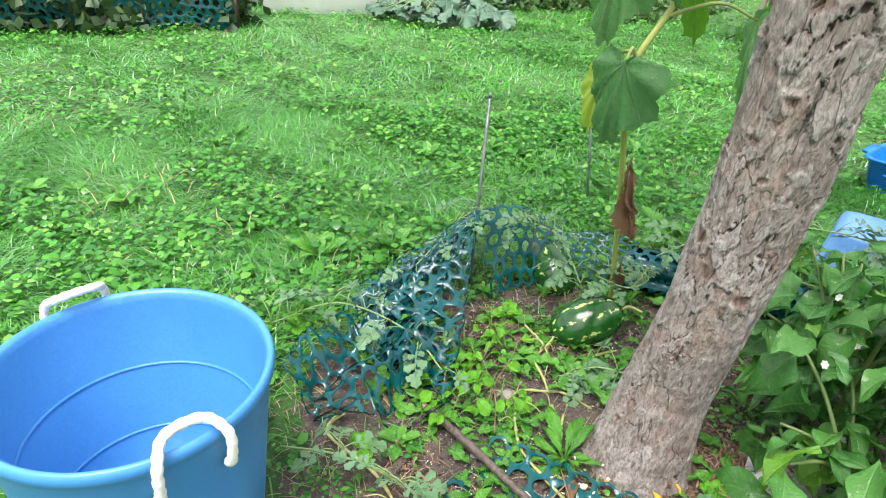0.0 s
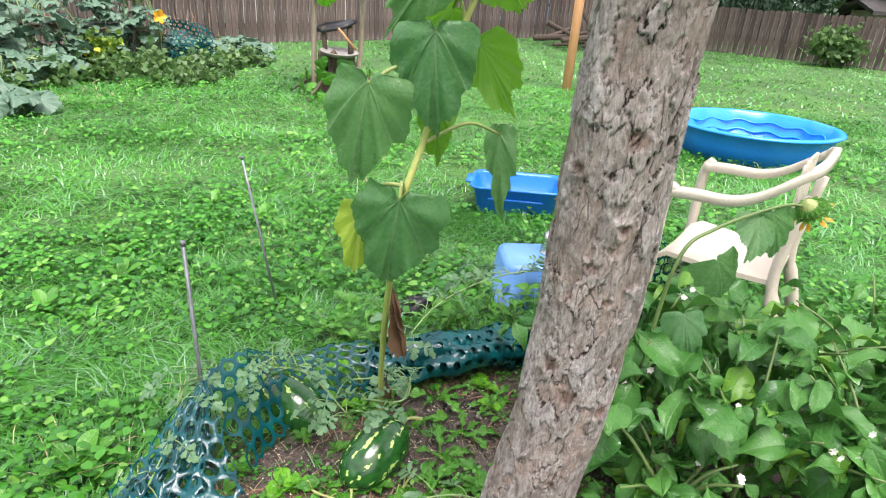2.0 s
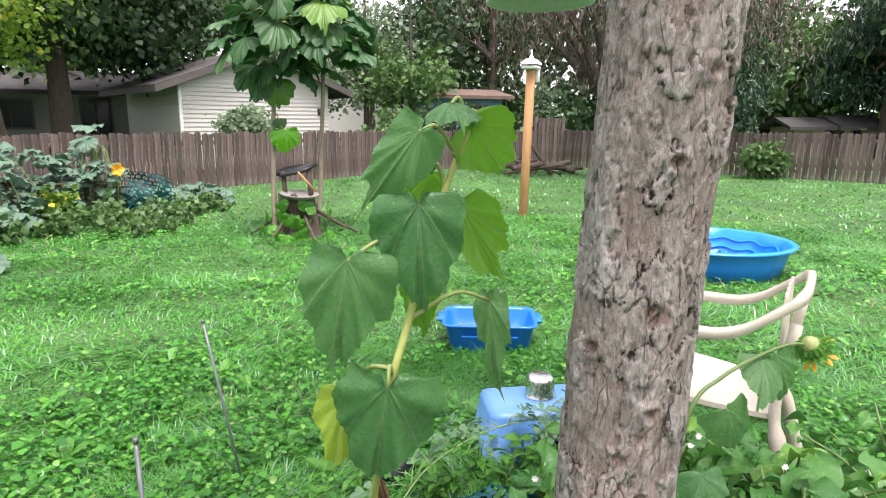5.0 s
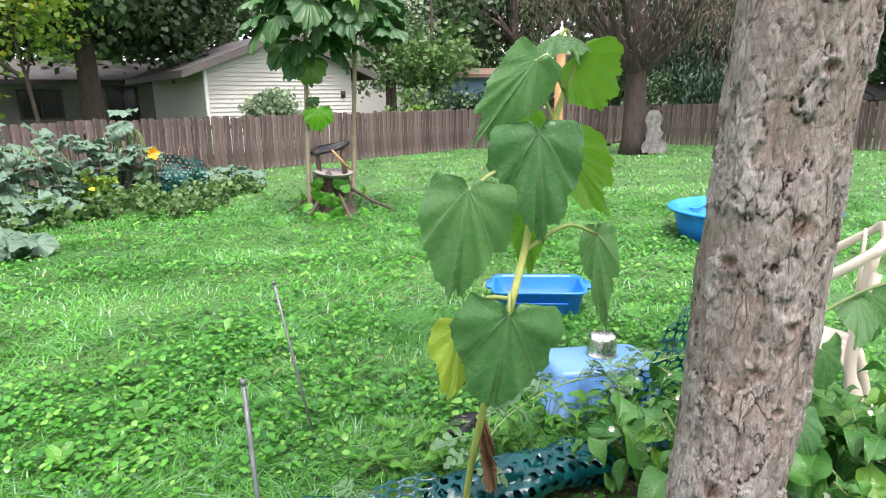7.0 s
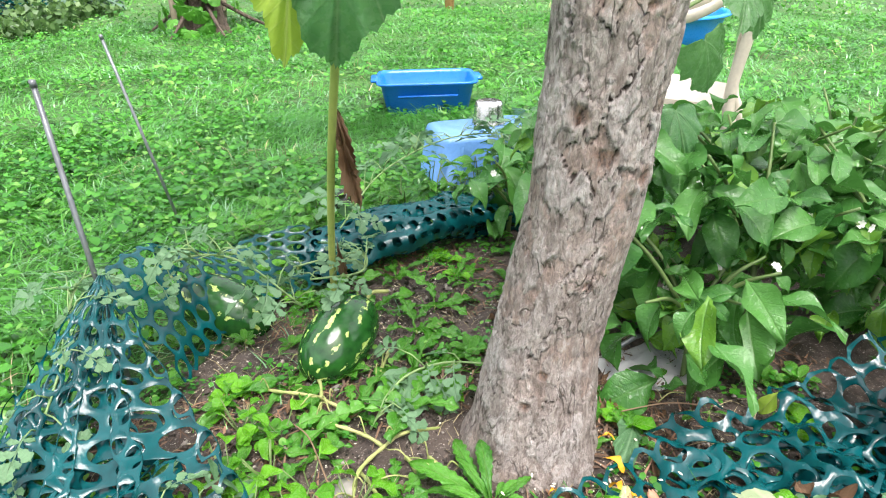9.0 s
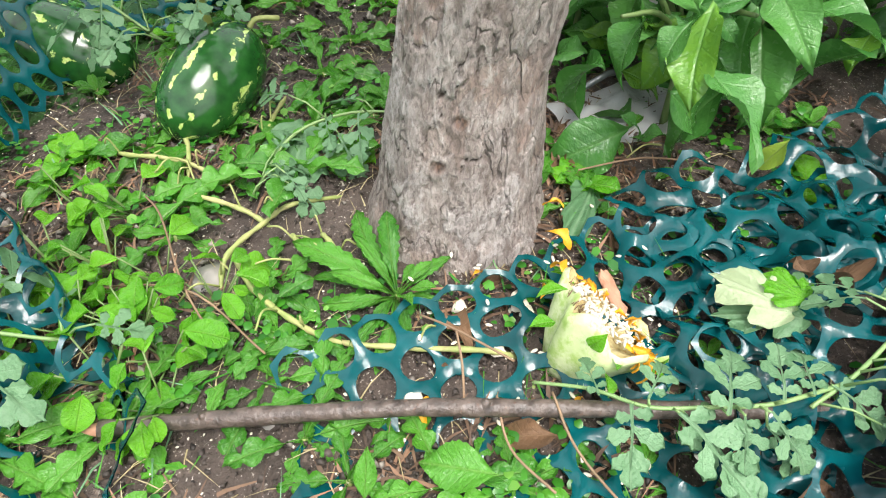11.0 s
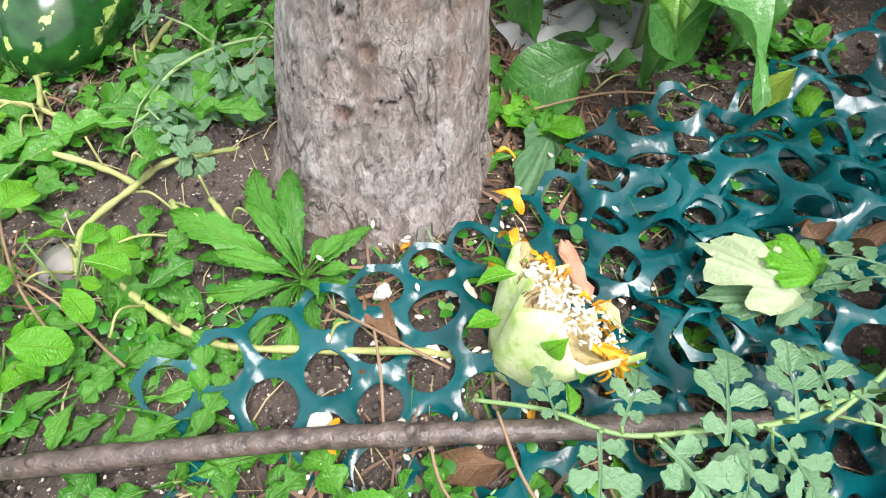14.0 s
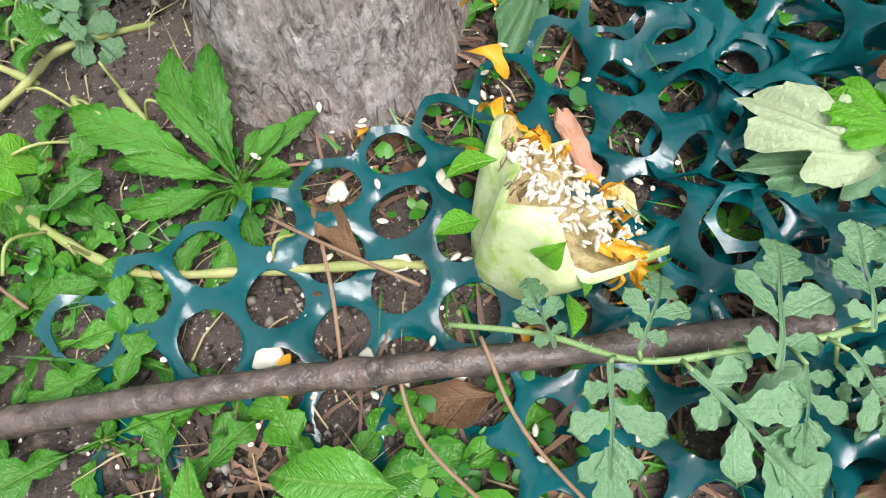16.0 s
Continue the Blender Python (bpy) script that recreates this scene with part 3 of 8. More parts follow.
def lobed_leaf(seed=0, droop=0.5, fold=0.12):
    """A melon leaf, 1 long: a midrib with paired lobes that widen to rounded, notched ends."""
    rng = random.Random(seed)
    out = Shape()

    def bent(p):
        a = droop * p[1]
        r = math.sin(a) / droop
        return (p[0], r, p[2] - (1 - math.cos(a)) / droop + fold * abs(p[0]) + 0.02 * math.sin(9 * p[1] + 8 * p[0] + seed))

    def lobe(o, ang, length, width, lift):
        prof = ((0, 0.30), (0.18, 0.34), (0.32, 0.66), (0.42, 0.82), (0.52, 0.66), (0.60, 0.70), (0.74, 1.0), (0.86, 0.88), (0.95, 0.55), (1.0, 0.12))
        ca, sa = math.cos(ang), math.sin(ang)
        rows, uvs = [], []
        for i in range(15):
            s = i / 14
            w = 0.5 * width * float(np.interp(s, [q[0] for q in prof], [q[1] for q in prof]))
            row, ur = [], []
            for v in (-1, -0.5, 0, 0.5, 1):
                x, y = v * w, s * length + 0.03 * (1 - v * v) * s
                px, py = o[0] + x * ca + y * sa, o[1] - x * sa + y * ca
                row.append(bent((px, py, lift + 0.03 * abs(v) * s)))
                ur.append((px, py))
            rows.append(row)
            uvs.append(ur)
        out.grid(rows, uvs)
    rib = [k / 10 for k in range(11)]
    out.grid([[bent((v * (0.016 * (1 - s) + 0.009), s * 0.8, 0.004)) for v in (-1, 0, 1)] for s in rib], [[(v * 0.03, s * 0.8) for v in (-1, 0, 1)] for s in rib])
    lobe((0, 0.58), rng.gauss(0, 0.08), 0.42, 0.30, 0.0)
    for k, (y, ang, length, width) in enumerate(((0.14, 1.35, 0.22, 0.17), (0.34, 1.0, 0.36, 0.24), (0.56, 0.70, 0.27, 0.18))):
        for side in (-1, 1):
            lobe((0, y + 0.03 * side), side * (ang + rng.gauss(0, 0.10)), length * rng.uniform(0.82, 1.15), width * rng.uniform(0.9, 1.1), -0.003 * (k + 1) - 0.0015 * side)
    return out


FIGLEAF = [(0, 0.0), (0.10, -0.05), (0.26, 0.02), (0.40, 0.15), (0.43, 0.29), (0.35, 0.38), (0.25, 0.42), (0.29, 0.53), (0.36, 0.67), (0.31, 0.80), (0.18, 0.84), (0.10, 0.92), (0, 1.0)]
OVATE = ((0, 0.03), (0.06, 0.10), (0.16, 0.55), (0.30, 0.95), (0.42, 1.0), (0.6, 0.82), (0.8, 0.42), (0.93, 0.13), (1, 0.0))
LANCE = ((0, 0.03), (0.08, 0.16), (0.25, 0.6), (0.5, 1.0), (0.7, 0.92), (0.88, 0.5), (1, 0.0))
SPOON = ((0, 0.05), (0.3, 0.10), (0.45, 0.5), (0.65, 1.0), (0.82, 0.9), (0.95, 0.45), (1, 0.0))


def smooth(a, b, x):
    t = min(1.0, max(0.0, (x - a) / (b - a)))
    return t * t * (3 - 2 * t)


def ground_z(x, y):
    """The bed stands a little above the lawn."""
    return -0.05 * smooth(1.0, 2.1, math.hypot(x - 0.5, y - 1.0))


def in_bed(x, y):
    """0 in the middle of the planted bed, 1 at its edge, more outside."""
    dx, dy = x - 0.72, y - 1.02
    a, b = 0.94 * dx - 0.34 * dy, 0.34 * dx + 0.94 * dy
    return math.hypot(a / 1.2, b / 0.85)


# ---- ground ----
def build_ground():
    steps = [0.0]
    while steps[-1] < 900:
        steps.append(steps[-1] + 0.16 + 0.10 * steps[-1])
    axis = [-s for s in steps[:0:-1]] + steps
    s = Shape()
    s.grid([[(0.5 + x, 1.0 + y, ground_z(0.5 + x, 1.0 + y) + 0.012 * noise.noise(Vector((x, y, 0)) * 1.3) * min(1, abs(x) + abs(y))) for x in axis] for y in axis])
    s.f = [f[::-1] for f in s.f] if Vector(s.v[1] - s.v[0]).cross(s.v[len(axis)] - s.v[0]).z < 0 else s.f
    ob = part("ground", s, M_GROUND)
    tagged(ob, "green lawn earth under short grass and clover", "ground", kind="structure")
    # the damp soil of the bed, with clods
    s, n = Shape(), 150
    rows = []
    for i in range(n + 1):
        row = []
        for j in range(n + 1):
            x, y = -0.75 + 3.0 * j / n, 0.0 + 2.3 * i / n
            e = 1 - smooth(0.75, 1.25, in_bed(x, y))
            q = Vector((x, y, 0))
            h = 0.010 * noise.noise(q * 7) + 0.006 * noise.noise(q * 21) + 0.004 * noise.noise(q * 55)
            row.append((x, y, ground_z(x, y) + (0.012 + h) * e - 0.03 * (1 - e)))
        rows.append(row)
    s.grid(rows)
    tagged(part("soil_bed", s, M_SOIL), "dark damp crumbly garden soil in the bed", "soil", kind="structure")


def scatter(count, r0, r1, seed, bed=1.0, az=(-8, 165), power=0.5):
    """Random places on the lawn, in a fan round the bed."""
    rng = np.random.default_rng(seed)
    r = np.sqrt(rng.uniform(r0 * r0, r1 * r1, count))
    a = np.radians(rng.uniform(az[0], az[1], count))
    x, y = 0.0 + r * np.cos(a), 0.55 + r * np.sin(a)
    dx, dy = x - 0.72, y - 1.02
    d = np.hypot((0.94 * dx - 0.34 * dy) / 1.2, (0.34 * dx + 0.94 * dy) / 0.85)
    keep = (d > bed + rng.normal(0, 0.05, count)) & (np.hypot(x + 0.52, y - 0.825) > 0.225)
    x, y = x[keep], y[keep]
    t = np.clip((np.hypot(x - 0.5, y - 1.0) - 1.0) / 1.1, 0, 1)
    return x, y, -0.05 * t * t * (3 - 2 * t), rng


def blades(x, y, z, rng, height, width, bend, flow=0.0):
    """Bent grass blades: a quad and a tip each; flow makes neighbours lie the same way."""
    n = len(x)
    a = rng.uniform(0, 6.283, n)
    if flow:
        lie = 3.1 * np.sin(x * 1.9 + 1.3 * np.sin(y * 2.3)) + 2.7 * np.cos(y * 1.7 - 0.9 * np.sin(x * 2.9))
        a = np.where(rng.uniform(0, 1, n) < flow, lie + rng.normal(0, 0.7, n), a)
    h = height * rng.uniform(0.55, 1.35, n)
    w = width * rng.uniform(0.6, 1.3, n)
    b = np.minimum(bend * rng.uniform(0.35, 1.3, n), 2.7)
    dx, dy = np.cos(a), np.sin(a)
    px, py = -dy * w / 2, dx * w / 2
    v = np.empty((n, 5, 3))
    for k, (s, f) in enumerate(((0.0, -1), (0.0, 1), (0.55, -0.8), (0.55, 0.8), (1.0, 0))):
        out = h * b * s ** 1.8
        v[:, k, 0] = x + dx * out + px * f
        v[:, k, 1] = y + dy * out + py * f
        v[:, k, 2] = z - 0.01 + h * (s - 0.35 * b * s * s)
    base = np.arange(n)[:, None] * 5
    t = np.concatenate([base + np.array([[0, 1, 3]]), base + np.array([[0, 3, 2]]), base + np.array([[2, 3, 4]])])
    return v.reshape(-1, 3), t


def lawn_leaves(x, y, z, rng, height, size):
    """Small rounded leaves held nearly level: four triangles each."""
    n = len(x)
    a = rng.uniform(0, 6.283, n)
    s = size * rng.uniform(0.5, 1.4, n)
    h = height * rng.uniform(0.3, 1.2, n)
    tilt = rng.uniform(-0.5, 0.5, n)
    side = rng.uniform(-0.4, 0.4, n)
    dx, dy = np.cos(a), np.sin(a)
    v = np.empty((n, 6, 3))
    for k, (l, c, up) in enumerate(((0, 0, 0), (0.35, 0.42, 0.1), (0.35, -0.42, 0.1), (0.8, 0.36, 0.05), (0.8, -0.36, 0.05), (1.05, 0, -0.08))):
        v[:, k, 0] = x + s * (dx * l - dy * c)
        v[:, k, 1] = y + s * (dy * l + dx * c)
        v[:, k, 2] = z + h + s * (up + tilt * l + side * c)
    base = np.arange(n)[:, None] * 6
    t = np.concatenate([base + np.array([[i, j, k]]) for i, j, k in ((0, 2, 1), (1, 2, 4), (1, 4, 3), (3, 4, 5))])
    return v.reshape(-1, 3), t


def merge(*sets):
    vs, ts, k = [], [], 0
    for v, t in sets:
        vs.append(v)
        ts.append(t + k)
        k += len(v)
    return np.concatenate(vs), np.concatenate(ts)


def patchy(x, y, scale, seed):
    """A slow wave over the lawn, to group the plants in patches."""
    return np.sin(x * scale + seed) * np.cos(y * scale * 1.2 - seed) + 0.6 * np.sin((x + y) * scale * 2.1 + 2 * seed)


def build_lawn():
    sets = []
    for count, r0, r1, h, w, b, seed in ((85000, 0.5, 3.6, 0.085, 0.0050, 2.1, 1), (110000, 3.6, 9.0, 0.08, 0.0085, 2.2, 2), (90000, 9.0, 27.0, 0.07, 0.024, 1.6, 3)):
        x, y, z, rng = scatter(count, r0, r1, seed)
        hh = h * (1 + 0.35 * np.clip(patchy(x, y, 2.3, 1.0), -1, 1))
        sets.append(blades(x, y, z, rng, hh, w, b, 0.75))
    for count, r0, r1, h, w, seed in ((40000, 0.6, 4.5, 0.09, 0.007, 4), (45000, 4.5, 16.0, 0.09, 0.02, 5)):
        x, y, z, rng = scatter(count, r0, r1, seed, az=(163, 354))
        sets.append(blades(x, y, z, rng, h, w, 1.3))
    v, t = merge(*sets)
    tagged(tri_object("lawn_grass", v, t, M_GRASS), "wet bright green mown lawn grass", "grass", kind="stuff")
    sets = []
    for count, r0, r1, h, s, seed in ((42000, 0.5, 3.6, 0.06, 0.026, 11), (52000, 3.6, 9.0, 0.062, 0.030, 12), (16000, 9.0, 20.0, 0.05, 0.04, 13), (7000, 0.5, 4.5, 0.08, 0.036, 16), (7000, 4.5, 10.0, 0.08, 0.05, 17)):
        x, y, z, rng = scatter(count, r0, r1, seed)
        keep = (patchy(x, y, 1.7, 0.4) > -0.25 + rng.normal(0, 0.3, len(x))) & (patchy(x, y, 6.1, 2.0) > -0.6 + (0.5 if seed > 15 else 0.0))
        sets.append(lawn_leaves(x[keep], y[keep], z[keep], rng, h, s))
    for count, r0, r1, h, s, seed in ((22000, 0.6, 4.5, 0.05, 0.03, 14), (24000, 4.5, 14.0, 0.06, 0.06, 15)):
        x, y, z, rng = scatter(count, r0, r1, seed, az=(163, 354))
        sets.append(lawn_leaves(x, y, z, rng, h, s))
    v, t = merge(*sets)
    tagged(tri_object("lawn_clover", v, t, M_CLOVER), "low clover and broad-leaved weeds in the lawn", "clover", kind="stuff")
    sets = []
    for count, r0, r1, h, w, seed in ((2600, 0.5, 4.0, 0.07, 0.004, 21), (2500, 4.0, 10.0, 0.08, 0.007, 22)):
        x, y, z, rng = scatter(count, r0, r1, seed)
        keep = patchy(x, y, 1.1, 2.2) > 0.5
        sets.append(blades(x[keep], y[keep], z[keep] + 0.03, rng, h, w, 1.6))
    v, t = merge(*sets)
    tagged(tri_object("dry_grass", v, t, M_STRAW), "straw-coloured dry grass lying in the lawn", "dry grass", kind="stuff")


# ---- the leaning tree ----
TRUNK_Z = (-0.03, 0.06, 0.25, 0.5, 0.8, 1.1, 1.45, 1.8, 2.6, 3.6)
TRUNK_X = (0.518, 0.521, 0.534, 0.558, 0.577, 0.578, 0.582, 0.60, 0.67, 0.78)
TRUNK_Y = (1.060, 1.055, 1.042, 1.009, 0.988, 0.976, 0.953, 0.935, 0.90, 0.86)
TRUNK_R = (0.148, 0.118, 0.094, 0.087, 0.090, 0.088, 0.083, 0.082, 0.075, 0.065)


def trunk_at(z):
    return Vector((float(np.interp(z, TRUNK_Z, TRUNK_X)), float(np.interp(z, TRUNK_Z, TRUNK_Y)), z)), float(np.interp(z, TRUNK_Z, TRUNK_R))


# knots on the trunk: height, bearing from the axis in degrees, radius, depth
KNOTS = ((0.933, 229, 0.013, 0.007), (1.285, 222, 0.012, 0.006), (0.86, 205, 0.014, 0.003), (0.565, 262, 0.018, 0.007), (0.60, 214, 0.020, 0.003),
         (0.232, 205, 0.012, 0.003), (1.02, 168, 0.013, 0.006), (0.66, 184, 0.020, 0.004), (1.08, 224, 0.022, 0.003), (0.40, 225, 0.012, 0.002), (0.80, 228, 0.010, 0.004),
         (1.40, 250, 0.015, 0.004), (0.17, 192, 0.012, 0.004))


BARK_TABLE = [tuple(random.Random(900 + i).random() for _ in range(3)) for i in range(997)]


def bark_cell(u, v, columns, seed):
    """The ragged cell round the trunk at (u, v): width left to its edge, its height, and the step to its neighbour."""
    iu, iv = math.floor(u), math.floor(v)
    f1 = f2 = 9.0
    h1 = h2 = 0.0
    for du in (-1, 0, 1):
        for dv in (-1, 0, 1):
            jx, jy, hh = BARK_TABLE[(((iu + du) % columns) * 57 + (iv + dv) * 131 + seed * 71) % 997]
            d = math.hypot(iu + du + 0.15 + 0.7 * jx - u, iv + dv + 0.15 + 0.7 * jy - v)
            if d < f1:
                f1, f2, h1, h2 = d, f1, hh, h1
            elif d < f2:
                f2, h2 = d, hh
    return f2 - f1, h1, abs(h1 - h2)


def build_tree():
    tree = thing("pine_tree", (0.52, 1.06, 0.0), "leaning tree trunk with flaking grey-brown bark and knots", "tree")
    na, zs = 260, []
    z = -0.03
    while z < 1.95:
        zs.append(z)
        z += 0.0036
    while z < 3.6:
        zs.append(z)
        z += 0.02
    verts, crack_shade, knot, plate, faces = [], [], [], [], []
    for z in zs:
        c, r = trunk_at(z)
        up = smooth(0.2, 1.0, z)
        for j in range(na):
            a = 2 * math.pi * j / na
            ca, sa = math.cos(a), math.sin(a)
            x, y = ca * 0.1, sa * 0.1
            # plates of bark, longer than wide, with ragged edges and each at its own height
            q = Vector((x, y, z * 0.6))
            w1, w2 = noise.noise(q * 34), noise.noise(q * 34 + Vector((7.1, 3.3, 1.7)))
            w3, w4 = noise.noise(q * 120), noise.noise(q * 120 + Vector((2.1, 8.3, 4.7)))
            w5 = noise.noise(q * 300)
            e1, p1, d1 = bark_cell(j / na * 16 + 0.5 * w1 + 0.22 * w3 + 0.07 * w5, z / 0.064 + 0.5 * w2 + 0.22 * w4 + 0.07 * w5, 16, 3)
            e2, p2, d2 = bark_cell(j / na * 36 + 0.5 * w3 + 0.2 * w5, z / 0.024 + 0.5 * w4 + 0.2 * w5, 36, 11)
            here = smooth(-0.35, 0.25, noise.noise(Vector((x * 12, y * 12, z * 6 + 11))))
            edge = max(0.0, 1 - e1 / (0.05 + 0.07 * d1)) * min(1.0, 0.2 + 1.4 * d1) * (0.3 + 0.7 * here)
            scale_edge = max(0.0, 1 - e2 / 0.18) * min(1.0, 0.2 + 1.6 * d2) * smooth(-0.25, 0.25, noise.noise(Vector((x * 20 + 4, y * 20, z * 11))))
            terr = p1 * smooth(0.0, 0.07, e1)
            big = noise.noise(Vector((ca * 2.0, sa * 2.0, z * 5)))
            fine = noise.noise(Vector((x * 150, y * 150, z * 75)))
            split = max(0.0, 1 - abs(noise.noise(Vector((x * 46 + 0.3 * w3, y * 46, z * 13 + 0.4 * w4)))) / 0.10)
            h = (0.0026 + 0.0048 * up) * terr + 0.0018 * p2 * smooth(0.0, 0.2, e2) + 0.0010 * fine + 0.006 * big - 0.0034 * edge - 0.0009 * split - 0.0030
            kn, deg = 0.0, math.degrees(a)
            for kz, kb, kr, kd in KNOTS:
                u = z - kz
                if abs(u) < 3 * kr:
                    w = ((deg - kb + 180) % 360 - 180) * math.pi / 180 * r
                    e = math.hypot(u * 1.2, w) / kr * (1 + 0.35 * noise.noise(Vector((u * 120, w * 120, kz * 9))))
                    if e < 3:
                        h += kd * (0.5 * math.exp(-((e - 1.3) / 0.5) ** 2) - max(0.0, 1 - e * 1.1))
                        kn = max(kn, (1 - smooth(0.45, 1.15, e)) * (0.6 + 25 * kd))
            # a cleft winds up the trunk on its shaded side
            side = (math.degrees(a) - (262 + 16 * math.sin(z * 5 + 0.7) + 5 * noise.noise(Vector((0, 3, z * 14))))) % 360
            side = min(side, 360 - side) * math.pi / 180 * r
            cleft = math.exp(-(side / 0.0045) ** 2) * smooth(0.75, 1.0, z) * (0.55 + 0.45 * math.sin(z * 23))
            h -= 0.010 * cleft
            verts.append((c.x + (r + h) * ca, c.y + (r + h) * sa, z))
            plate.append(0.75 * p1 + 0.25 * p2)
            # colour mask for cracks and the shade painted along plate edges
            crack_shade.append(min(1.0, edge * (0.6 + 0.4 * up) + 0.42 * scale_edge * (1.0 - 0.5 * up) + 0.8 * cleft + 0.10 * split))
            knot.append(min(1.0, kn))
    for i in range(len(zs) - 1):
        for j in range(na):
            a, b = i * na + j, i * na + (j + 1) % na
            faces.append((a, b, b + na, a + na))
    me = bpy.data.meshes.new("trunk")
    me.from_pydata(verts, [], faces)
    for nm, vals in (("crack_shade", crack_shade), ("knot", knot), ("plate", plate)):
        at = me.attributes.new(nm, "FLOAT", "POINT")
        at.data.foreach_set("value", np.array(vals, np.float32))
    me.materials.append(M_BARK)
    me.polygons.foreach_set("use_smooth", [True] * len(me.polygons))
    ob = new("trunk", me)
    ob.parent = tree
    ob.matrix_basis = world_of(tree).inverted()
    # limbs and a spreading crown overhead, unseen, added to shade the bed
    rng = random.Random(5)
    clumps = []
    for k in range(13):
        z = 2.35 + 0.1 * k
        c, r = trunk_at(z)
        a = 2.4 * k
        d = Vector((math.cos(a), math.sin(a), 0.28))
        reach = 1.1 + 0.9 * rng.random()
        s = Shape().tube([c, c + d * reach * 0.35, c + d * reach * 0.7 + Vector((0, 0, 0.1)), c + d * reach + Vector((0, 0, 0.1))], [0.032, 0.024, 0.016, 0.006], 8)
        part("limb", s, M_FARBARK, tree)
        for u in (0.55, 0.85, 1.1):
            q = c + d * reach * u + Vector((0, 0, 0.15))
            clumps.append((tuple(q), (0.42, 0.42, 0.22)))
    v, tr = leaf_cloud(np.random.default_rng(8), clumps, 4200, 0.13, 0.16, slim=0.16)
    tri_object("crown", v, tr, M_CONIFER, tree)
    # a dark bracket arm with its hook
    c, r = trunk_at(1.60)
    s = Shape().tube(curve_points([c, c + Vector((0.05, 0.10, 0.03)), c + Vector((0.05, 0.2, 0.05))], 5), 0.016, 8)
    part("branch_stub", s, M_FARBARK, tree, "short dark broken branch")


def build_feeder():
    """The white cup that hangs beside the trunk."""
    base = Vector((0.655, 1.215, 1.53))
    t = thing("hanging_cup", base, "white plastic cup hanging upside down from a branch", "feeder")
    pr = [(0.0, 0.105), (0.05, 0.108), (0.084, 0.10), (0.088, 0.09), (0.090, 0.03), (0.0905, 0.0), (0.086, 0.0), (0.084, 0.03), (0.080, 0.09), (0.04, 0.098), (0.0, 0.098)]
    part("cup", Shape().lathe(pr, 56, Matrix.Translation(base)), M_WHITE, t)
    s = Shape().tube([base + Vector((0, 0, 0.10)), base + Vector((-0.01, -0.03, 0.3)), (0.62, 0.98, 1.95)], 0.004, 6)
    part("cord", s, M_DARKMETAL, t)


# ---- fences and far buildings ----
def picket_mesh(h, w=0.125, seed=0):
    rng = random.Random(seed)
    s, c = Shape(), 0.03
    t = 0.018
    xs = [(-w / 2, 0), (w / 2, 0), (w / 2, h - c + rng.uniform(-0.01, 0.01)), (w / 2 - c, h), (-w / 2 + c, h + rng.uniform(-0.006, 0.006)), (-w / 2, h - c)]
    pts = [(x, -t / 2, z) for x, z in xs] + [(x, t / 2, z) for x, z in xs]
    n = len(xs)
    s.add(pts, [tuple(range(n)), tuple(range(2 * n - 1, n - 1, -1))] + [(i, i + n, (i + 1) % n + n, (i + 1) % n) for i in range(n)])
    return s.mesh("picket", M_FENCE, False)


def build_fence(name, a, b, h, label, seed, gaps=0.012):
    a, b = Vector((*a, 0)), Vector((*b, 0))
    d = (b - a)
    length = d.length
    d.normalize()
    nrm = Vector((-d.y, d.x, 0))
    f = thing(name, (a.x, a.y, -0.05), label, "fence", kind="structure")
    rng = random.Random(seed)
    meshes = [picket_mesh(h + rng.uniform(-0.03, 0.03), 0.127, seed * 10 + k) for k in range(6)]
    n = int(length / (0.127 + gaps))
    ang = math.atan2(d.y, d.x)
    for i in range(n):
        p = a + d * ((i + 0.5) * length / n)
        m = Matrix.Translation((p.x, p.y, ground_z(p.x, p.y) + rng.uniform(-0.015, 0.015))) @ Matrix.Rotation(ang, 4, "Z") @ Matrix.Rotation(rng.gauss(0, 0.008), 4, "Y")
        piece("picket", rng.choice(meshes), m, f)
    for z in (0.25, h - 0.3):
        s = Shape()
        s.block(length, 0.04, 0.09, Matrix.Translation(a + d * length / 2 + nrm * 0.035 + Vector((0, 0, z))) @ Matrix.Rotation(ang, 4, "Z"), 0.004)
        part("rail", s, M_FENCE, f)
    k = int(length / 2.4) + 1
    for i in range(k):
        p = a + d * (length * i / max(1, k - 1)) + nrm * 0.1
        part("post", Shape().block(0.09, 0.09, h + 0.02, Matrix.Translation((p.x, p.y, -0.06)) @ Matrix.Rotation(ang, 4, "Z"), 0.006), M_FENCE, f)
    return f


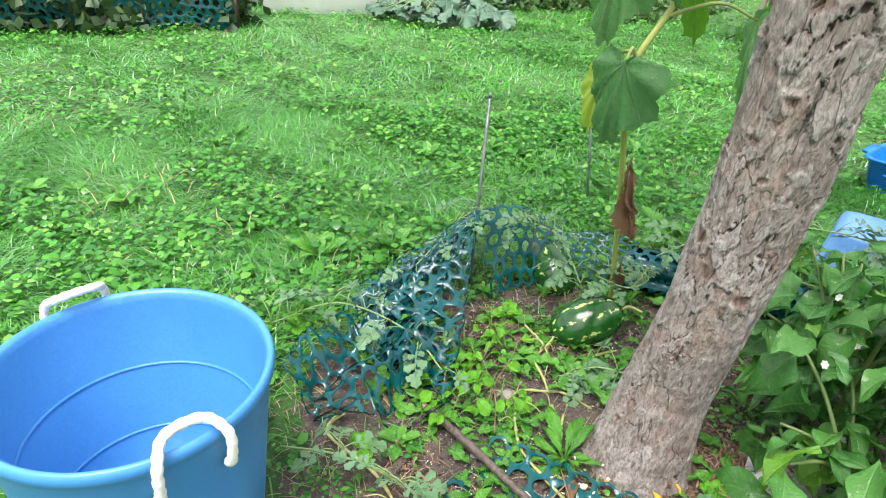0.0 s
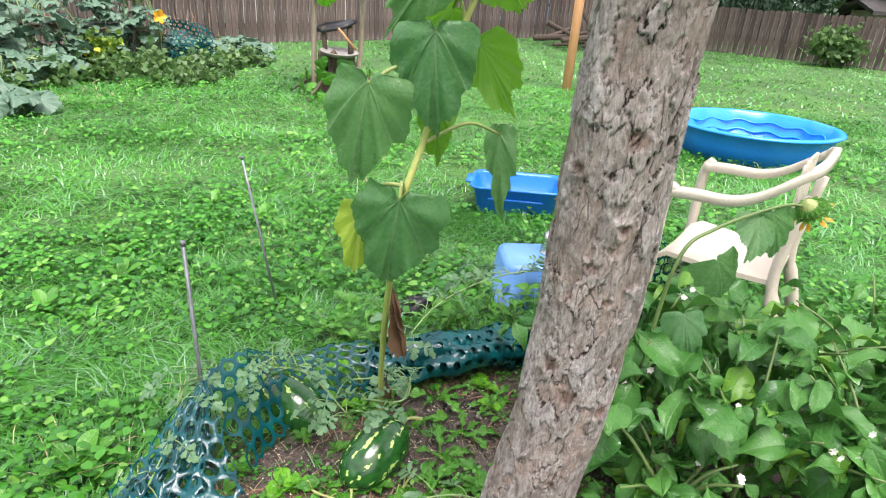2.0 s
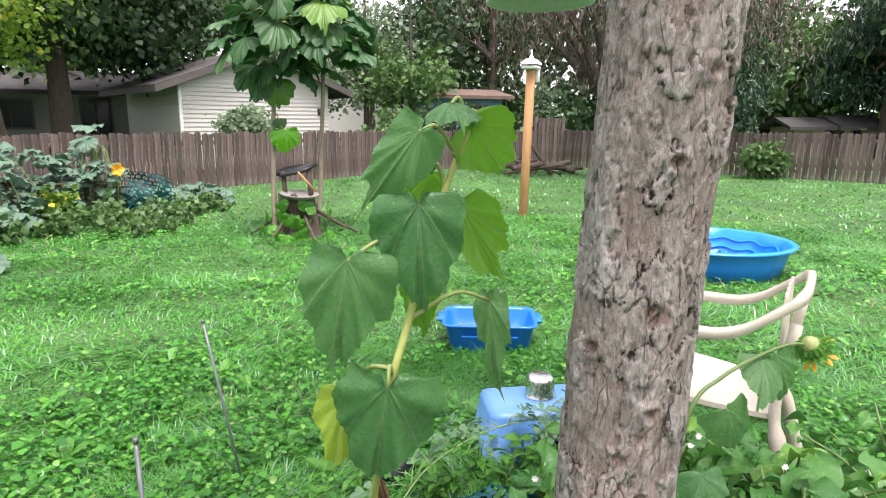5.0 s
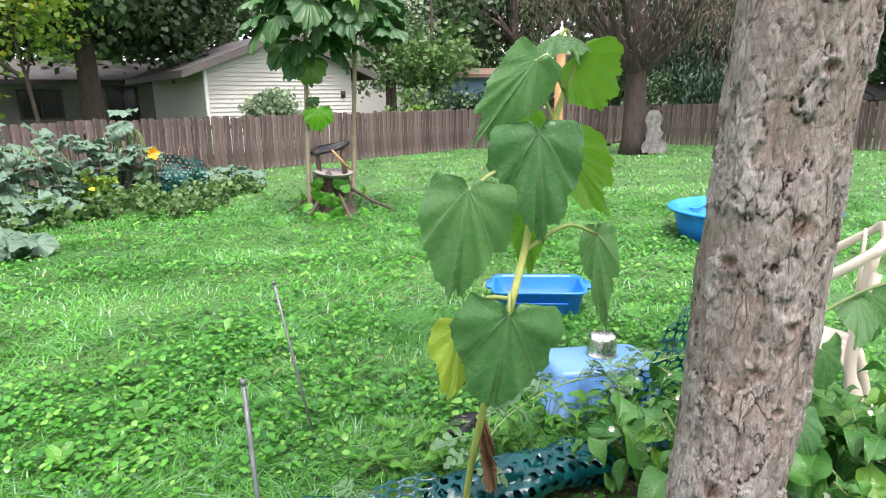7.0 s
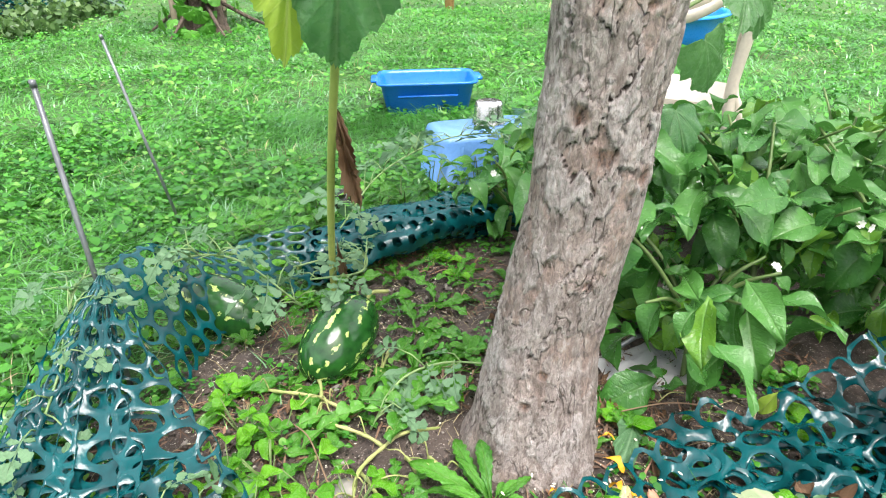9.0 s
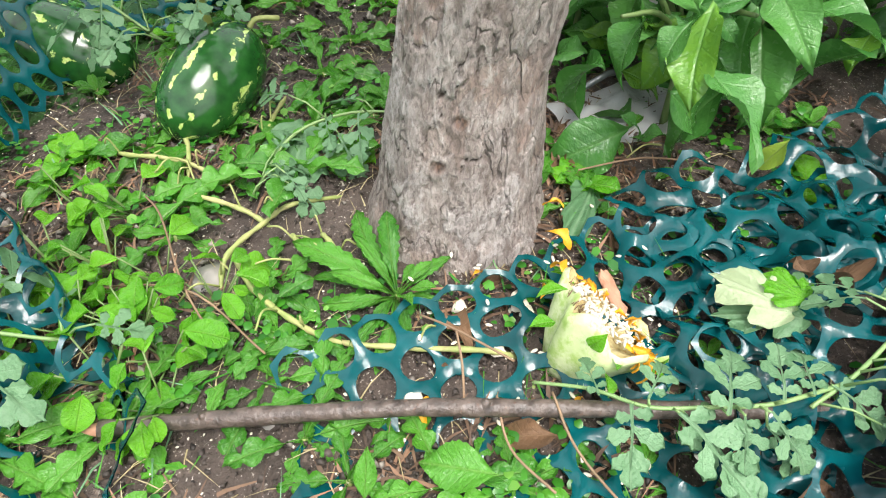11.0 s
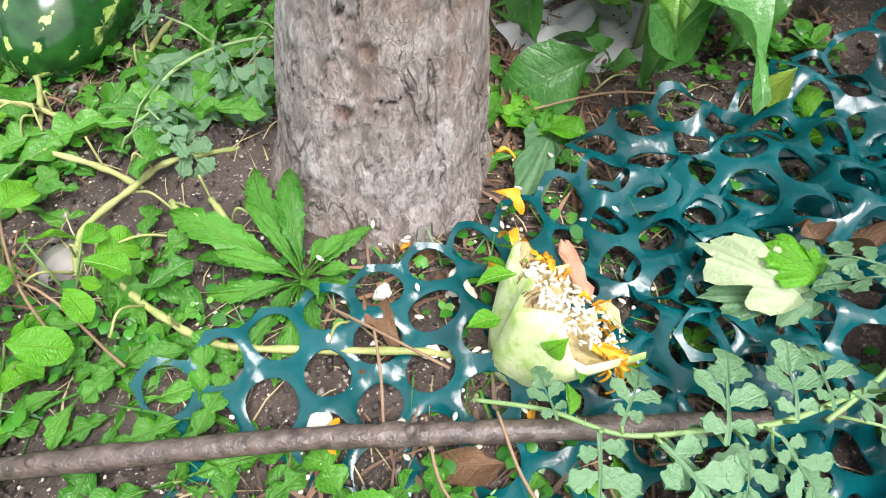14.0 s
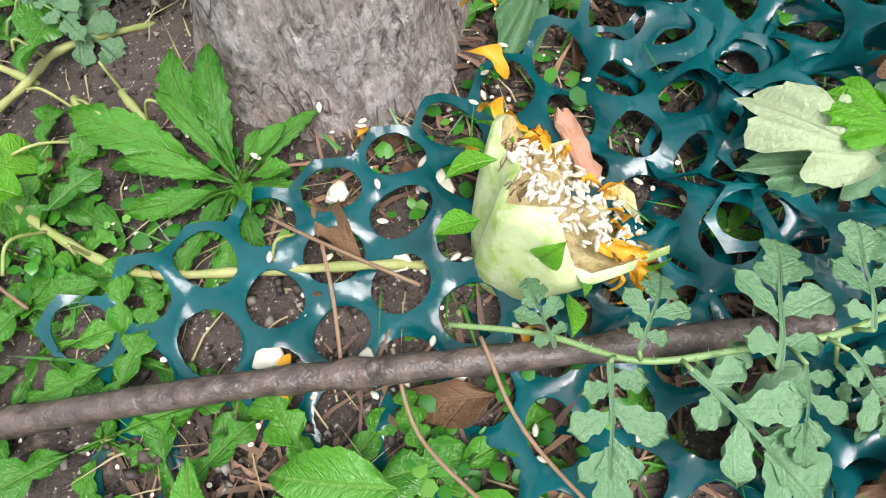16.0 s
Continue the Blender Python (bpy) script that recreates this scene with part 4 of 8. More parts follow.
def siding_wall(name, a, b, z0, eave, parent, apex=None, lap=0.125, material=None):
    """Lap siding between two corners; apex adds the gable triangle."""
    a, b = Vector((*a, 0)), Vector((*b, 0))
    d = b - a
    L = d.length
    d.normalize()
    out = Vector((d.y, -d.x, 0))
    top = apex if apex else eave

    def span(zz):
        if zz <= eave or not apex:
            return 0.0, L
        k = (zz - eave) / (apex - eave) * L / 2
        return k, L - k
    core = Shape()
    pts = [(0, z0), (L, z0), (L, eave)] + ([(L / 2, apex)] if apex else []) + [(0, eave)]
    face = [a + d * u + Vector((0, 0, zz)) for u, zz in pts]
    rear = [p - out * 0.08 for p in face]
    n = len(pts)
    core.add(face + rear, [tuple(range(n)), tuple(range(2 * n - 1, n - 1, -1))] + [(i, i + n, (i + 1) % n + n, (i + 1) % n) for i in range(n)])
    wall = part(name, core, material or M_SIDING, parent, smooth=False)
    z = z0
    while z < top - 0.01:
        z1 = min(z + lap, top)
        (l0, r0), (l1, r1) = span(z), span(z1)
        p = [a + d * l0 + out * 0.034 + Vector((0, 0, z)), a + d * r0 + out * 0.034 + Vector((0, 0, z)), a + d * r1 + out * 0.008 + Vector((0, 0, z1)), a + d * l1 + out * 0.008 + Vector((0, 0, z1)),
             a + d * l0 + out * 0.003 + Vector((0, 0, z)), a + d * r0 + out * 0.003 + Vector((0, 0, z)), a + d * r1 + out * 0.003 + Vector((0, 0, z1)), a + d * l1 + out * 0.003 + Vector((0, 0, z1))]
        part("board", Shape().add(p, [(0, 1, 2, 3), (5, 4, 7, 6), (0, 4, 5, 1), (3, 2, 6, 7), (0, 3, 7, 4), (1, 5, 6, 2)]), material or M_SIDING, wall, smooth=False)
        z += lap
    return wall


def slab(s, pts, thick, up=Vector((0, 0, 1))):
    """A flat slab of that thickness below the four corners."""
    p = [Vector(q) for q in pts]
    q = [v - up * thick for v in p]
    s.add(p + q, [(0, 1, 2, 3), (7, 6, 5, 4), (0, 4, 5, 1), (1, 5, 6, 2), (2, 6, 7, 3), (3, 7, 4, 0)])


def build_garage():
    L, R = Vector((7.95, 18.22, 0)), Vector((12.8, 17.8, 0))
    d = (R - L).normalized()
    back = Vector((-d.y, d.x, 0))
    g = thing("garage", (L.x, L.y, -0.05), "white lap-sided garage with a dark grey gable roof", "garage")
    eave, apex = 2.47, 3.38
    mid = (L + R) / 2
    siding_wall("gable_wall", (L.x, L.y), (R.x, R.y), -0.06, eave, g, apex)
    LB, RB = L + back * 4.8 - d * 0.0, R + back * 4.8
    siding_wall("side_wall", (LB.x, LB.y), (L.x, L.y), -0.06, eave, g)
    siding_wall("side_wall", (R.x, R.y), (RB.x, RB.y), -0.06, eave, g)
    siding_wall("back_wall", (RB.x, RB.y), (LB.x, LB.y), -0.06, eave, g, apex)
    rise = apex - eave
    half = (R - L).length / 2
    for sgn, nm in ((-1, "roof_slope"), (1, "roof_slope")):
        over, o2 = 0.75, 0.4
        low = mid + d * sgn * (half + over)
        zl = eave - over * rise / half
        s = Shape()
        p0, p1 = mid - back * o2, mid + back * 5.15
        q0, q1 = low - back * o2, low + back * 5.15
        pts = [(p0.x, p0.y, apex + 0.14), (p1.x, p1.y, apex + 0.14), (q1.x, q1.y, zl + 0.14), (q0.x, q0.y, zl + 0.14)]
        slab(s, pts if sgn < 0 else pts[::-1], 0.05)
        roof = part(nm, s, M_ROOF, g, smooth=False)
        s = Shape()
        a, b = Vector((p0.x, p0.y, apex + 0.10)), Vector((q0.x, q0.y, zl + 0.10))
        e = -back * 0.03
        slab(s, [a + e, b + e, b - e, a - e], 0.17)
        part("barge_board", s, M_TRIM, g, smooth=False)
        s = Shape()
        a, b = Vector((q0.x, q0.y, zl + 0.10)), Vector((q1.x, q1.y, zl + 0.10))
        e = d * sgn * 0.03
        slab(s, [a + e, b + e, b - e, a - e], 0.16)
        part("gutter", s, M_TRIM, g, smooth=False)
    part("corner_trim", Shape().block(0.09, 0.09, eave, Matrix.Translation((L.x, L.y, -0.05)), 0.004), M_WHITE, g)
    p = L + d * ((R - L).length - 0.35) - back * 0.04
    part("wall_lamp", Shape().block(0.14, 0.12, 0.22, Matrix.Translation((p.x, p.y, 1.55)), 0.02), M_DARKMETAL, g)


def build_house(name, a, b, depth, eave, apex, wall, roof, label, windows=()):
    """A house with its long side from a to b towards the yard; windows: (along, sill, width, height)."""
    A, B = Vector((*a, 0)), Vector((*b, 0))
    d = (B - A).normalized()
    back = Vector((-d.y, d.x, 0))
    L = (B - A).length
    h = thing(name, (A.x, A.y, -0.05), label, "house")
    s = Shape()
    c = (A + B) / 2 + back * depth / 2
    s.block(L, depth, eave + 0.06, Matrix.Translation((c.x, c.y, -0.06)) @ Matrix.Rotation(math.atan2(d.y, d.x), 4, "Z"))
    part("wall", s, wall, h, smooth=False)
    s = Shape()
    o = 0.4
    mid0, mid1 = A + back * depth / 2 - d * o, B + back * depth / 2 + d * o
    for k in (0, 1):
        e0, e1 = (A - back * o - d * o, B - back * o + d * o) if k == 0 else (A + back * (depth + o) - d * o, B + back * (depth + o) + d * o)
        pts = [(e0.x, e0.y, eave), (e1.x, e1.y, eave), (mid1.x, mid1.y, apex), (mid0.x, mid0.y, apex)]
        slab(s, pts if k == 0 else pts[::-1], 0.14)
    part("roof", s, roof, h, smooth=False)
    for along, sill, w, hh in windows:
        p = A + d * along - back * 0.02
        m = Matrix.Translation((p.x, p.y, sill)) @ Matrix.Rotation(math.atan2(d.y, d.x), 4, "Z")
        win = part("window", Shape().block(w, 0.06, hh, m), M_WINDOW, h, smooth=False)
        for dx, dz, ww, wh in ((0, -0.06, w + 0.16, 0.07), (0, hh, w + 0.16, 0.08), (-w / 2 - 0.04, 0, 0.07, hh), (w / 2 + 0.04, 0, 0.07, hh), (0, 0, 0.05, hh)):
            q = p + d * dx - back * 0.02
            part("frame", Shape().block(ww, 0.07, wh, Matrix.Translation((q.x, q.y, sill + dz)) @ Matrix.Rotation(math.atan2(d.y, d.x), 4, "Z")), M_TRIM, win, smooth=False)
    return h


# ---- far trees ----
def leaf_cloud(rng, clumps, count, size, spread, flat=0.8, hang=0.0, slim=0.5):
    """Loose leaf quads in tufts inside ellipsoids (centre, radii); hang stretches the tufts downwards."""
    v, t = [], []
    tot = sum(r[0] * r[1] + r[1] * r[2] for _, r in clumps)
    for c, r in clumps:
        n = int(count * (r[0] * r[1] + r[1] * r[2]) / tot)
        k = max(6, n // 45)
        u = rng.normal(size=(k, 3))
        u /= np.linalg.norm(u, axis=1)[:, None]
        u *= (0.45 + 0.55 * rng.uniform(0, 1, (k, 1)) ** 0.5)
        cen = np.array(c) + u * np.array(r)
        pick = rng.integers(0, k, n)
        p = cen[pick] + rng.normal(size=(n, 3)) * spread * np.array((1, 1, flat))
        p[:, 2] -= hang * rng.uniform(0, 1, n) ** 2
        s = size * rng.uniform(0.55, 1.4, n)
        a = rng.normal(size=(n, 3))
        a[:, 2] -= 0.4 + 2.0 * (hang > 0)
        a /= np.linalg.norm(a, axis=1)[:, None]
        b = np.cross(a, rng.normal(size=(n, 3)))
        b /= np.linalg.norm(b, axis=1)[:, None] + 1e-9
        nn = np.cross(a, b)
        q = np.empty((n, 4, 3))
        q[:, 0] = p
        q[:, 1] = p + a * s[:, None] * 0.5 + b * (s * slim)[:, None] + nn * (0.1 * s)[:, None]
        q[:, 2] = p + a * s[:, None] * 1.1
        q[:, 3] = p + a * s[:, None] * 0.5 - b * (s * slim)[:, None] + nn * (0.1 * s)[:, None]
        v.append(q.reshape(-1, 3))
    v = np.concatenate(v)
    base = np.arange(len(v) // 4)[:, None] * 4
    t = np.concatenate([base + np.array([[0, 1, 2]]), base + np.array([[0, 2, 3]])])
    return v, t


def build_far_tree(name, base, height, radius, clumps, count, size, material, label, spread=0.35, lean=(0, 0), hang=0.0, seed=0, limbs=6, slim=0.5, category="tree", fork=0.45, bark=None):
    rng = np.random.default_rng(seed)
    t = thing(name, (base[0], base[1], -0.05), label, category)
    o = Vector((base[0], base[1], -0.08))
    pts = [o, o + Vector((lean[0] * 0.3, lean[1] * 0.3, height * 0.3)), o + Vector((lean[0] * 0.7, lean[1] * 0.7, height * 0.65)), o + Vector((lean[0], lean[1], height))]
    line = curve_points(pts, 5)
    rad = [radius * (1.25 if i == 0 else 1 - 0.75 * i / (len(line) - 1)) for i in range(len(line))]
    part("trunk", Shape().tube(line, rad, 12), bark or M_FARBARK, t)
    order = sorted(clumps, key=lambda c: -c[1][0])[:limbs]
    for c, r in order:
        s0 = line[int(len(line) * fork)]
        target = Vector(c)
        midp = s0.lerp(target, 0.5) + Vector(rng.normal(size=3)) * 0.25
        part("limb", Shape().tube(curve_points([s0, midp, target], 5), [radius * 0.45] * 3 + [radius * 0.3] * 4 + [radius * 0.12] * 4, 7), bark or M_FARBARK, t)
    v, tr = leaf_cloud(rng, clumps, count, size, spread, hang=hang, slim=slim)
    ob = tri_object("crown", v, tr, material, t)
    return t


# ---- things in the yard ----
def build_pool():
    c = Vector((5.82, 2.66, -0.05))
    t = thing("kiddie_pool", c, "round bright blue plastic kiddie pool on the lawn", "pool")
    n, s = 72, Shape()
    prof = [(0.94 * r, z) for r, z in [(0.0, 0.012), (0.45, 0.012), (0.62, 0.014), (0.655, 0.03), (0.70, 0.17), (0.735, 0.275), (0.76, 0.29), (0.80, 0.285), (0.81, 0.27), (0.80, 0.262), (0.775, 0.262), (0.745, 0.25), (0.715, 0.15), (0.68, 0.0), (0.0, 0.0)]]
    rows, m = [], Matrix.Translation(c)
    for k, (r, z) in enumerate(prof):
        row = []
        for j in range(n):
            a = 2 * math.pi * j / n
            wave = 0.010 * math.sin(12 * a) if 3 <= k <= 5 or 11 <= k <= 12 else 0.0
            dip = 0.014 * math.sin(9 * a) * (1 if k in (1, 2) else 0)
            row.append(((r + wave) * math.cos(a), (r + wave) * math.sin(a), z + max(0, dip)))
        rows.append(row)
    s.grid(rows, None, True, m)
    part("basin", s, M_POOL, t)
    for z, r in ((0.10, 0.628), (0.19, 0.654)):
        pts = [c + Vector(((r + 0.012 * math.sin(14 * a)) * math.cos(a), (r + 0.012 * math.sin(14 * a)) * math.sin(a), z + 0.012 * math.sin(14 * a))) for a in (2 * math.pi * j / 120 for j in range(121))]
        part("moulded_rib", Shape().tube(pts, 0.008, 6, False), M_POOL, t)


def round_rect(w, d, r, n=5):
    pts = []
    for cx, cy, a0 in ((w / 2 - r, d / 2 - r, 0), (-w / 2 + r, d / 2 - r, 90), (-w / 2 + r, -d / 2 + r, 180), (w / 2 - r, -d / 2 + r, 270)):
        for k in range(n + 1):
            a = radians(a0 + 90 * k / n)
            pts.append((cx + r * math.cos(a), cy + r * math.sin(a)))
    return pts


def lofted(rings, m):
    """rings: (width, depth, corner radius, height); closes the last ring."""
    s = Shape()
    rows = [[(x, y, z) for x, y in round_rect(w, d, r)] for w, d, r, z in rings]
    k = len(s.v)
    s.grid(rows, None, True, m)
    n = len(rows[0])
    e = n * (len(rows) - 1)
    s.f.append(tuple(range(e, e + n)))
    return s


def build_bin():
    m = Matrix.Translation((2.67, 2.88, -0.05)) @ Matrix.Rotation(radians(-51), 4, "Z")
    t = thing("plastic_bin", m, "deep blue open plastic bin on the grass", "bin")
    rings = [(0.2, 0.1, 0.02, 0.0), (0.45, 0.29, 0.05, 0.0), (0.47, 0.31, 0.05, 0.012), (0.535, 0.375, 0.06, 0.172), (0.575, 0.415, 0.07, 0.180), (0.585, 0.425, 0.07, 0.188), (0.575, 0.415, 0.07, 0.196), (0.54, 0.38, 0.06, 0.194), (0.525, 0.365, 0.06, 0.176), (0.455, 0.295, 0.05, 0.012)]
    part("tray", lofted(rings, m), M_BIN, t)
    for sx in (-1, 1):
        part("grip", Shape().block(0.05, 0.16, 0.018, m @ Matrix.Translation((sx * 0.30, 0, 0.178)), 0.006), M_BIN, t)
    for sy in (-1, 1):
        part("side_rib", Shape().block(0.34, 0.012, 0.014, m @ Matrix.Translation((0, sy * 0.183, 0.11)), 0.004), M_BIN, t)


def build_box():
    m = Matrix.Translation((1.78, 1.94, -0.06)) @ Matrix.Rotation(radians(-40), 4, "Z")
    t = thing("storage_tub", m, "faded blue plastic tub turned upside down among weeds", "tub")
    rings = [(0.52, 0.36, 0.05, 0.0), (0.52, 0.36, 0.05, 0.03), (0.48, 0.325, 0.05, 0.034), (0.43, 0.28, 0.05, 0.235), (0.415, 0.265, 0.045, 0.252), (0.36, 0.215, 0.03, 0.26)]
    part("shell", lofted(rings, m), M_BOX, t)
    for k in (-1, 0, 1):
        part("rib", Shape().block(0.018, 0.01, 0.19, m @ Matrix.Translation((0.13 * k, -0.163, 0.035)) @ Matrix.Rotation(radians(-8), 4, "X"), 0.003), M_BOX, t)
    b = m @ Vector((0.03, 0.02, 0.26))
    c = thing("steel_bowl", b, "small shiny steel bowl upside down on the tub", "bowl")
    part("bowl", Shape().lathe([(0.066, 0.0), (0.069, 0.002), (0.067, 0.006), (0.060, 0.03), (0.057, 0.075), (0.052, 0.088), (0.044, 0.091), (0.0, 0.09)], 48, Matrix.Translation(b)), M_STEEL, c)


def build_chair():
    """A cream monobloc armchair whose arms run round into a low curved back."""
    m = Matrix((Vector((0.985, 0.17, 0)), Vector((-0.17, 0.985, 0)), Vector((0, 0, 1)))).transposed().to_4x4()
    m.translation = Vector((2.08, 1.29, -0.05))
    m = m @ Matrix.Diagonal((0.93, 0.90, 1.05, 1.0))
    t = thing("plastic_armchair", m, "cream plastic garden armchair with a low curved back", "chair")
    rows = []
    for i in range(10):
        k = i / 9
        y = 0.25 - 0.46 * k
        w = 0.25 * (1 - 0.25 * k * k)
        rows.append([(w * u, y, 0.42 - 0.02 * math.cos(u * 1.4) - 0.03 * k - (0.03 if i == 0 else 0)) for u in [(-1 + j / 5) for j in range(11)]])
    under = [[(x, y, z - 0.018) for x, y, z in r] for r in rows]
    s = Shape().grid(rows, None, False, m).grid([r[::-1] for r in under], None, False, m)
    for a, b in ((rows[0], under[0]), (under[-1], rows[-1])):
        s.grid([b, a], None, False, m)
    s.grid([[r[0] for r in rows], [r[0] for r in under]], None, False, m).grid([[r[-1] for r in under], [r[-1] for r in rows]], None, False, m)
    part("seat", s, M_CHAIR, t)

    def w3(pts):
        return [m @ Vector(p) for p in pts]
    for sx in (-1, 1):
        part("front_leg", Shape().tube(curve_points(w3([(sx * 0.29, 0.29, 0.0), (sx * 0.275, 0.255, 0.3), (sx * 0.27, 0.245, 0.6), (sx * 0.268, 0.21, 0.665)]), 5), [0.022] * 16, 8), M_CHAIR, t)
        part("rear_leg", Shape().tube(curve_points(w3([(sx * 0.25, -0.32, 0.0), (sx * 0.21, -0.25, 0.25), (sx * 0.19, -0.21, 0.42), (sx * 0.19, -0.25, 0.70)]), 5), [0.028] * 8 + [0.02] * 8, 8), M_CHAIR, t)
    rail = curve_points(w3([(-0.262, 0.245, 0.645), (-0.264, 0.13, 0.652), (-0.262, 0.01, 0.655), (-0.256, -0.09, 0.685), (-0.244, -0.20, 0.755), (-0.20, -0.262, 0.798), (0.0, -0.272, 0.802), (0.20, -0.262, 0.798), (0.244, -0.20, 0.755), (0.256, -0.09, 0.685), (0.262, 0.01, 0.655), (0.264, 0.13, 0.652), (0.262, 0.245, 0.645)]), 6)
    rws = []
    for i, p in enumerate(rail):
        d = (rail[min(i + 1, len(rail) - 1)] - rail[max(i - 1, 0)]).normalized()
        side = d.cross(Vector((0, 0, 1))).normalized()
        hw = 0.028 - 0.014 * math.sin(math.pi * i / len(rail))
        rws.append([p - side * hw, p - side * hw * 0.85 + Vector((0, 0, 0.011)), p + side * hw * 0.85 + Vector((0, 0, 0.011)), p + side * hw, p + side * hw - Vector((0, 0, 0.022)), p + side * (hw - 0.006) - Vector((0, 0, 0.025)), p - side * (hw - 0.006) - Vector((0, 0, 0.025)), p - side * hw - Vector((0, 0, 0.022))])
    s = Shape().grid(rws, None, True)
    s.f += [tuple(range(7, -1, -1)), tuple(range(8 * (len(rws) - 1), 8 * len(rws)))]
    part("arm_rail", s, M_CHAIR, t)
    for k in (-2, -1, 0, 1, 2):
        a, b = m @ Vector((0.062 * k, -0.205, 0.40)), m @ Vector((0.07 * k, -0.262 + 0.002 * k * k, 0.790 - 0.001 * k * k))
        part("back_slat", Shape().block(0.034, 0.012, (b - a).length, aim(a, m.to_3x3() @ Vector((0, 1, 0)), b - a), 0.003), M_CHAIR, t)


def build_post():
    o = Vector((7.24, 5.85, -0.05))
    t = thing("wooden_post", o, "upright reddish cedar post standing in the lawn", "post")
    m = Matrix.Translation(o) @ Matrix.Rotation(radians(2.6), 4, "Y") @ Matrix.Rotation(radians(20), 4, "Z")
    part("post", Shape().block(0.11, 0.11, 2.13, m, 0.008), M_POST, t)
    top = m @ Vector((0, 0, 2.13))
    f = thing("bird_feeder", top, "small white bird feeder box on top of the post", "feeder")
    mm = Matrix.Translation(top) @ Matrix.Rotation(radians(20), 4, "Z") @ Matrix.Scale(0.87, 4)
    part("tray", Shape().block(0.32, 0.26, 0.05, mm, 0.012), M_WHITE, f)
    part("roof", lofted([(0.36, 0.28, 0.04, 0.07), (0.36, 0.28, 0.04, 0.10), (0.2, 0.16, 0.04, 0.16), (0.1, 0.08, 0.02, 0.17)], mm), M_WHITE, f)
    part("pillar", Shape().block(0.10, 0.08, 0.05, mm @ Matrix.Translation((0, 0, 0.04))), M_WHITE, f)
    part("finial", Shape().lathe([(0.03, 0.17), (0.035, 0.2), (0.012, 0.25), (0.02, 0.29), (0.0, 0.32)], 16, mm), M_WHITE, f)
    part("side_box", Shape().block(0.09, 0.07, 0.24, mm @ Matrix.Translation((0.11, -0.08, -0.2)), 0.01), M_WHITE, f)


def build_stump():
    o = Vector((4.08, 6.98, -0.05))
    t = thing("tree_stump", o, "old rotted tree stump wrapped in round creeper leaves", "stump")
    n, rows = 48, []
    for i in range(15):
        z = 0.50 * i / 14
        row = []
        for j in range(n):
            a = 2 * math.pi * j / n
            flare = 0.10 * math.exp(-z * 9)
            r = 0.17 + flare + 0.04 * math.sin(5 * a + 1) + 0.02 * math.sin(11 * a) + 0.05 * noise.noise(Vector((3 * math.cos(a), 3 * math.sin(a), z * 3)))
            top = z + (0.12 * noise.noise(Vector((2 * math.cos(a), 2 * math.sin(a), 5))) if i == 14 else 0)
            row.append((r * math.cos(a), r * math.sin(a), top))
        rows.append(row)
    s = Shape().grid(rows, None, True, Matrix.Translation(o))
    s.f.append(tuple(range(14 * n, 15 * n)))
    part("stump_wood", s, M_STUMP, t)
    meshes = [heart_leaf(1.0, 0.5, 0.3, 0.03, 0.0, k, 1.1, 4, 1.0).mesh("creeper_leaf", M_WEED) for k in range(3)]
    rng = random.Random(4)
    for k in range(34):
        a = rng.uniform(2.4, 5.9)
        z = rng.uniform(0.05, 0.46)
        r = 0.30 + 0.22 * rng.random() - 0.35 * z
        d = Vector((math.cos(a), math.sin(a), 0))
        piece("creeper_leaf", rng.choice(meshes), aim(o + d * r + Vector((0, 0, z)), Vector((rng.gauss(0, 0.3), rng.gauss(0, 0.3), -1)), d + Vector((0, 0, 0.3)), rng.uniform(0.11, 0.17)), t)
    for k in range(5):
        a = rng.uniform(0, 6.28)
        d = Vector((math.cos(a), math.sin(a), 0))
        part("root_stick", Shape().tube(curve_points([o + d * 0.2 + Vector((0, 0, 0.3)), o + d * 0.4 + Vector((0, 0, 0.15)), o + d * 0.6 + Vector((0, 0, 0.02))], 4), [0.02] * 5 + [0.014] * 4, 6), M_STUMP, t)
    side = Vector((0.72, -0.69, 0))
    part("leaning_stick", Shape().tube([o + side * 0.22 + Vector((0, 0, 0.32)), o + side * 0.5 + Vector((0, 0, 0.15)), o + side * 0.78 + Vector((0, 0, 0.02))], [0.022, 0.02, 0.015], 7), M_STUMP, t)
    # bowl wedged on the stump, broken slab of bark leaning over it
    b = o + Vector((-0.04, -0.10, 0.47))
    w = thing("bird_bath", b, "shallow grey bird bath bowl set on the stump", "bird bath")
    mm = Matrix.Translation(b) @ Matrix.Rotation(radians(6), 4, "X")
    part("bowl", Shape().lathe([(0.0, 0.0), (0.10, 0.0), (0.19, 0.03), (0.225, 0.06), (0.233, 0.068), (0.225, 0.072), (0.175, 0.042), (0.08, 0.022), (0.0, 0.02)], 40, mm), M_STONE, w)
    part("upright", Shape().tube([o + side * -0.14 + Vector((0, 0, 0.45)), o + side * -0.16 + Vector((0, 0, 0.80))], 0.03, 8), M_STUMP, t)
    part("upright", Shape().tube([o + side * 0.17 + Vector((0, 0, 0.40)), o + side * 0.15 + Vector((0, 0, 0.85))], 0.035, 8), M_STUMP, t)
    s = Shape()
    top = [o + side * -0.22 + Vector((0, -0.08, 0.77)), o + side * 0.04 + Vector((0, -0.08, 0.82)), o + side * 0.22 + Vector((0, -0.04, 0.90)), o + side * 0.20 + Vector((0, 0.15, 0.88)), o + side * -0.04 + Vector((0, 0.16, 0.84)), o + side * -0.20 + Vector((0, 0.13, 0.78))]
    low = [p - Vector((0, 0, 0.04)) for p in top]
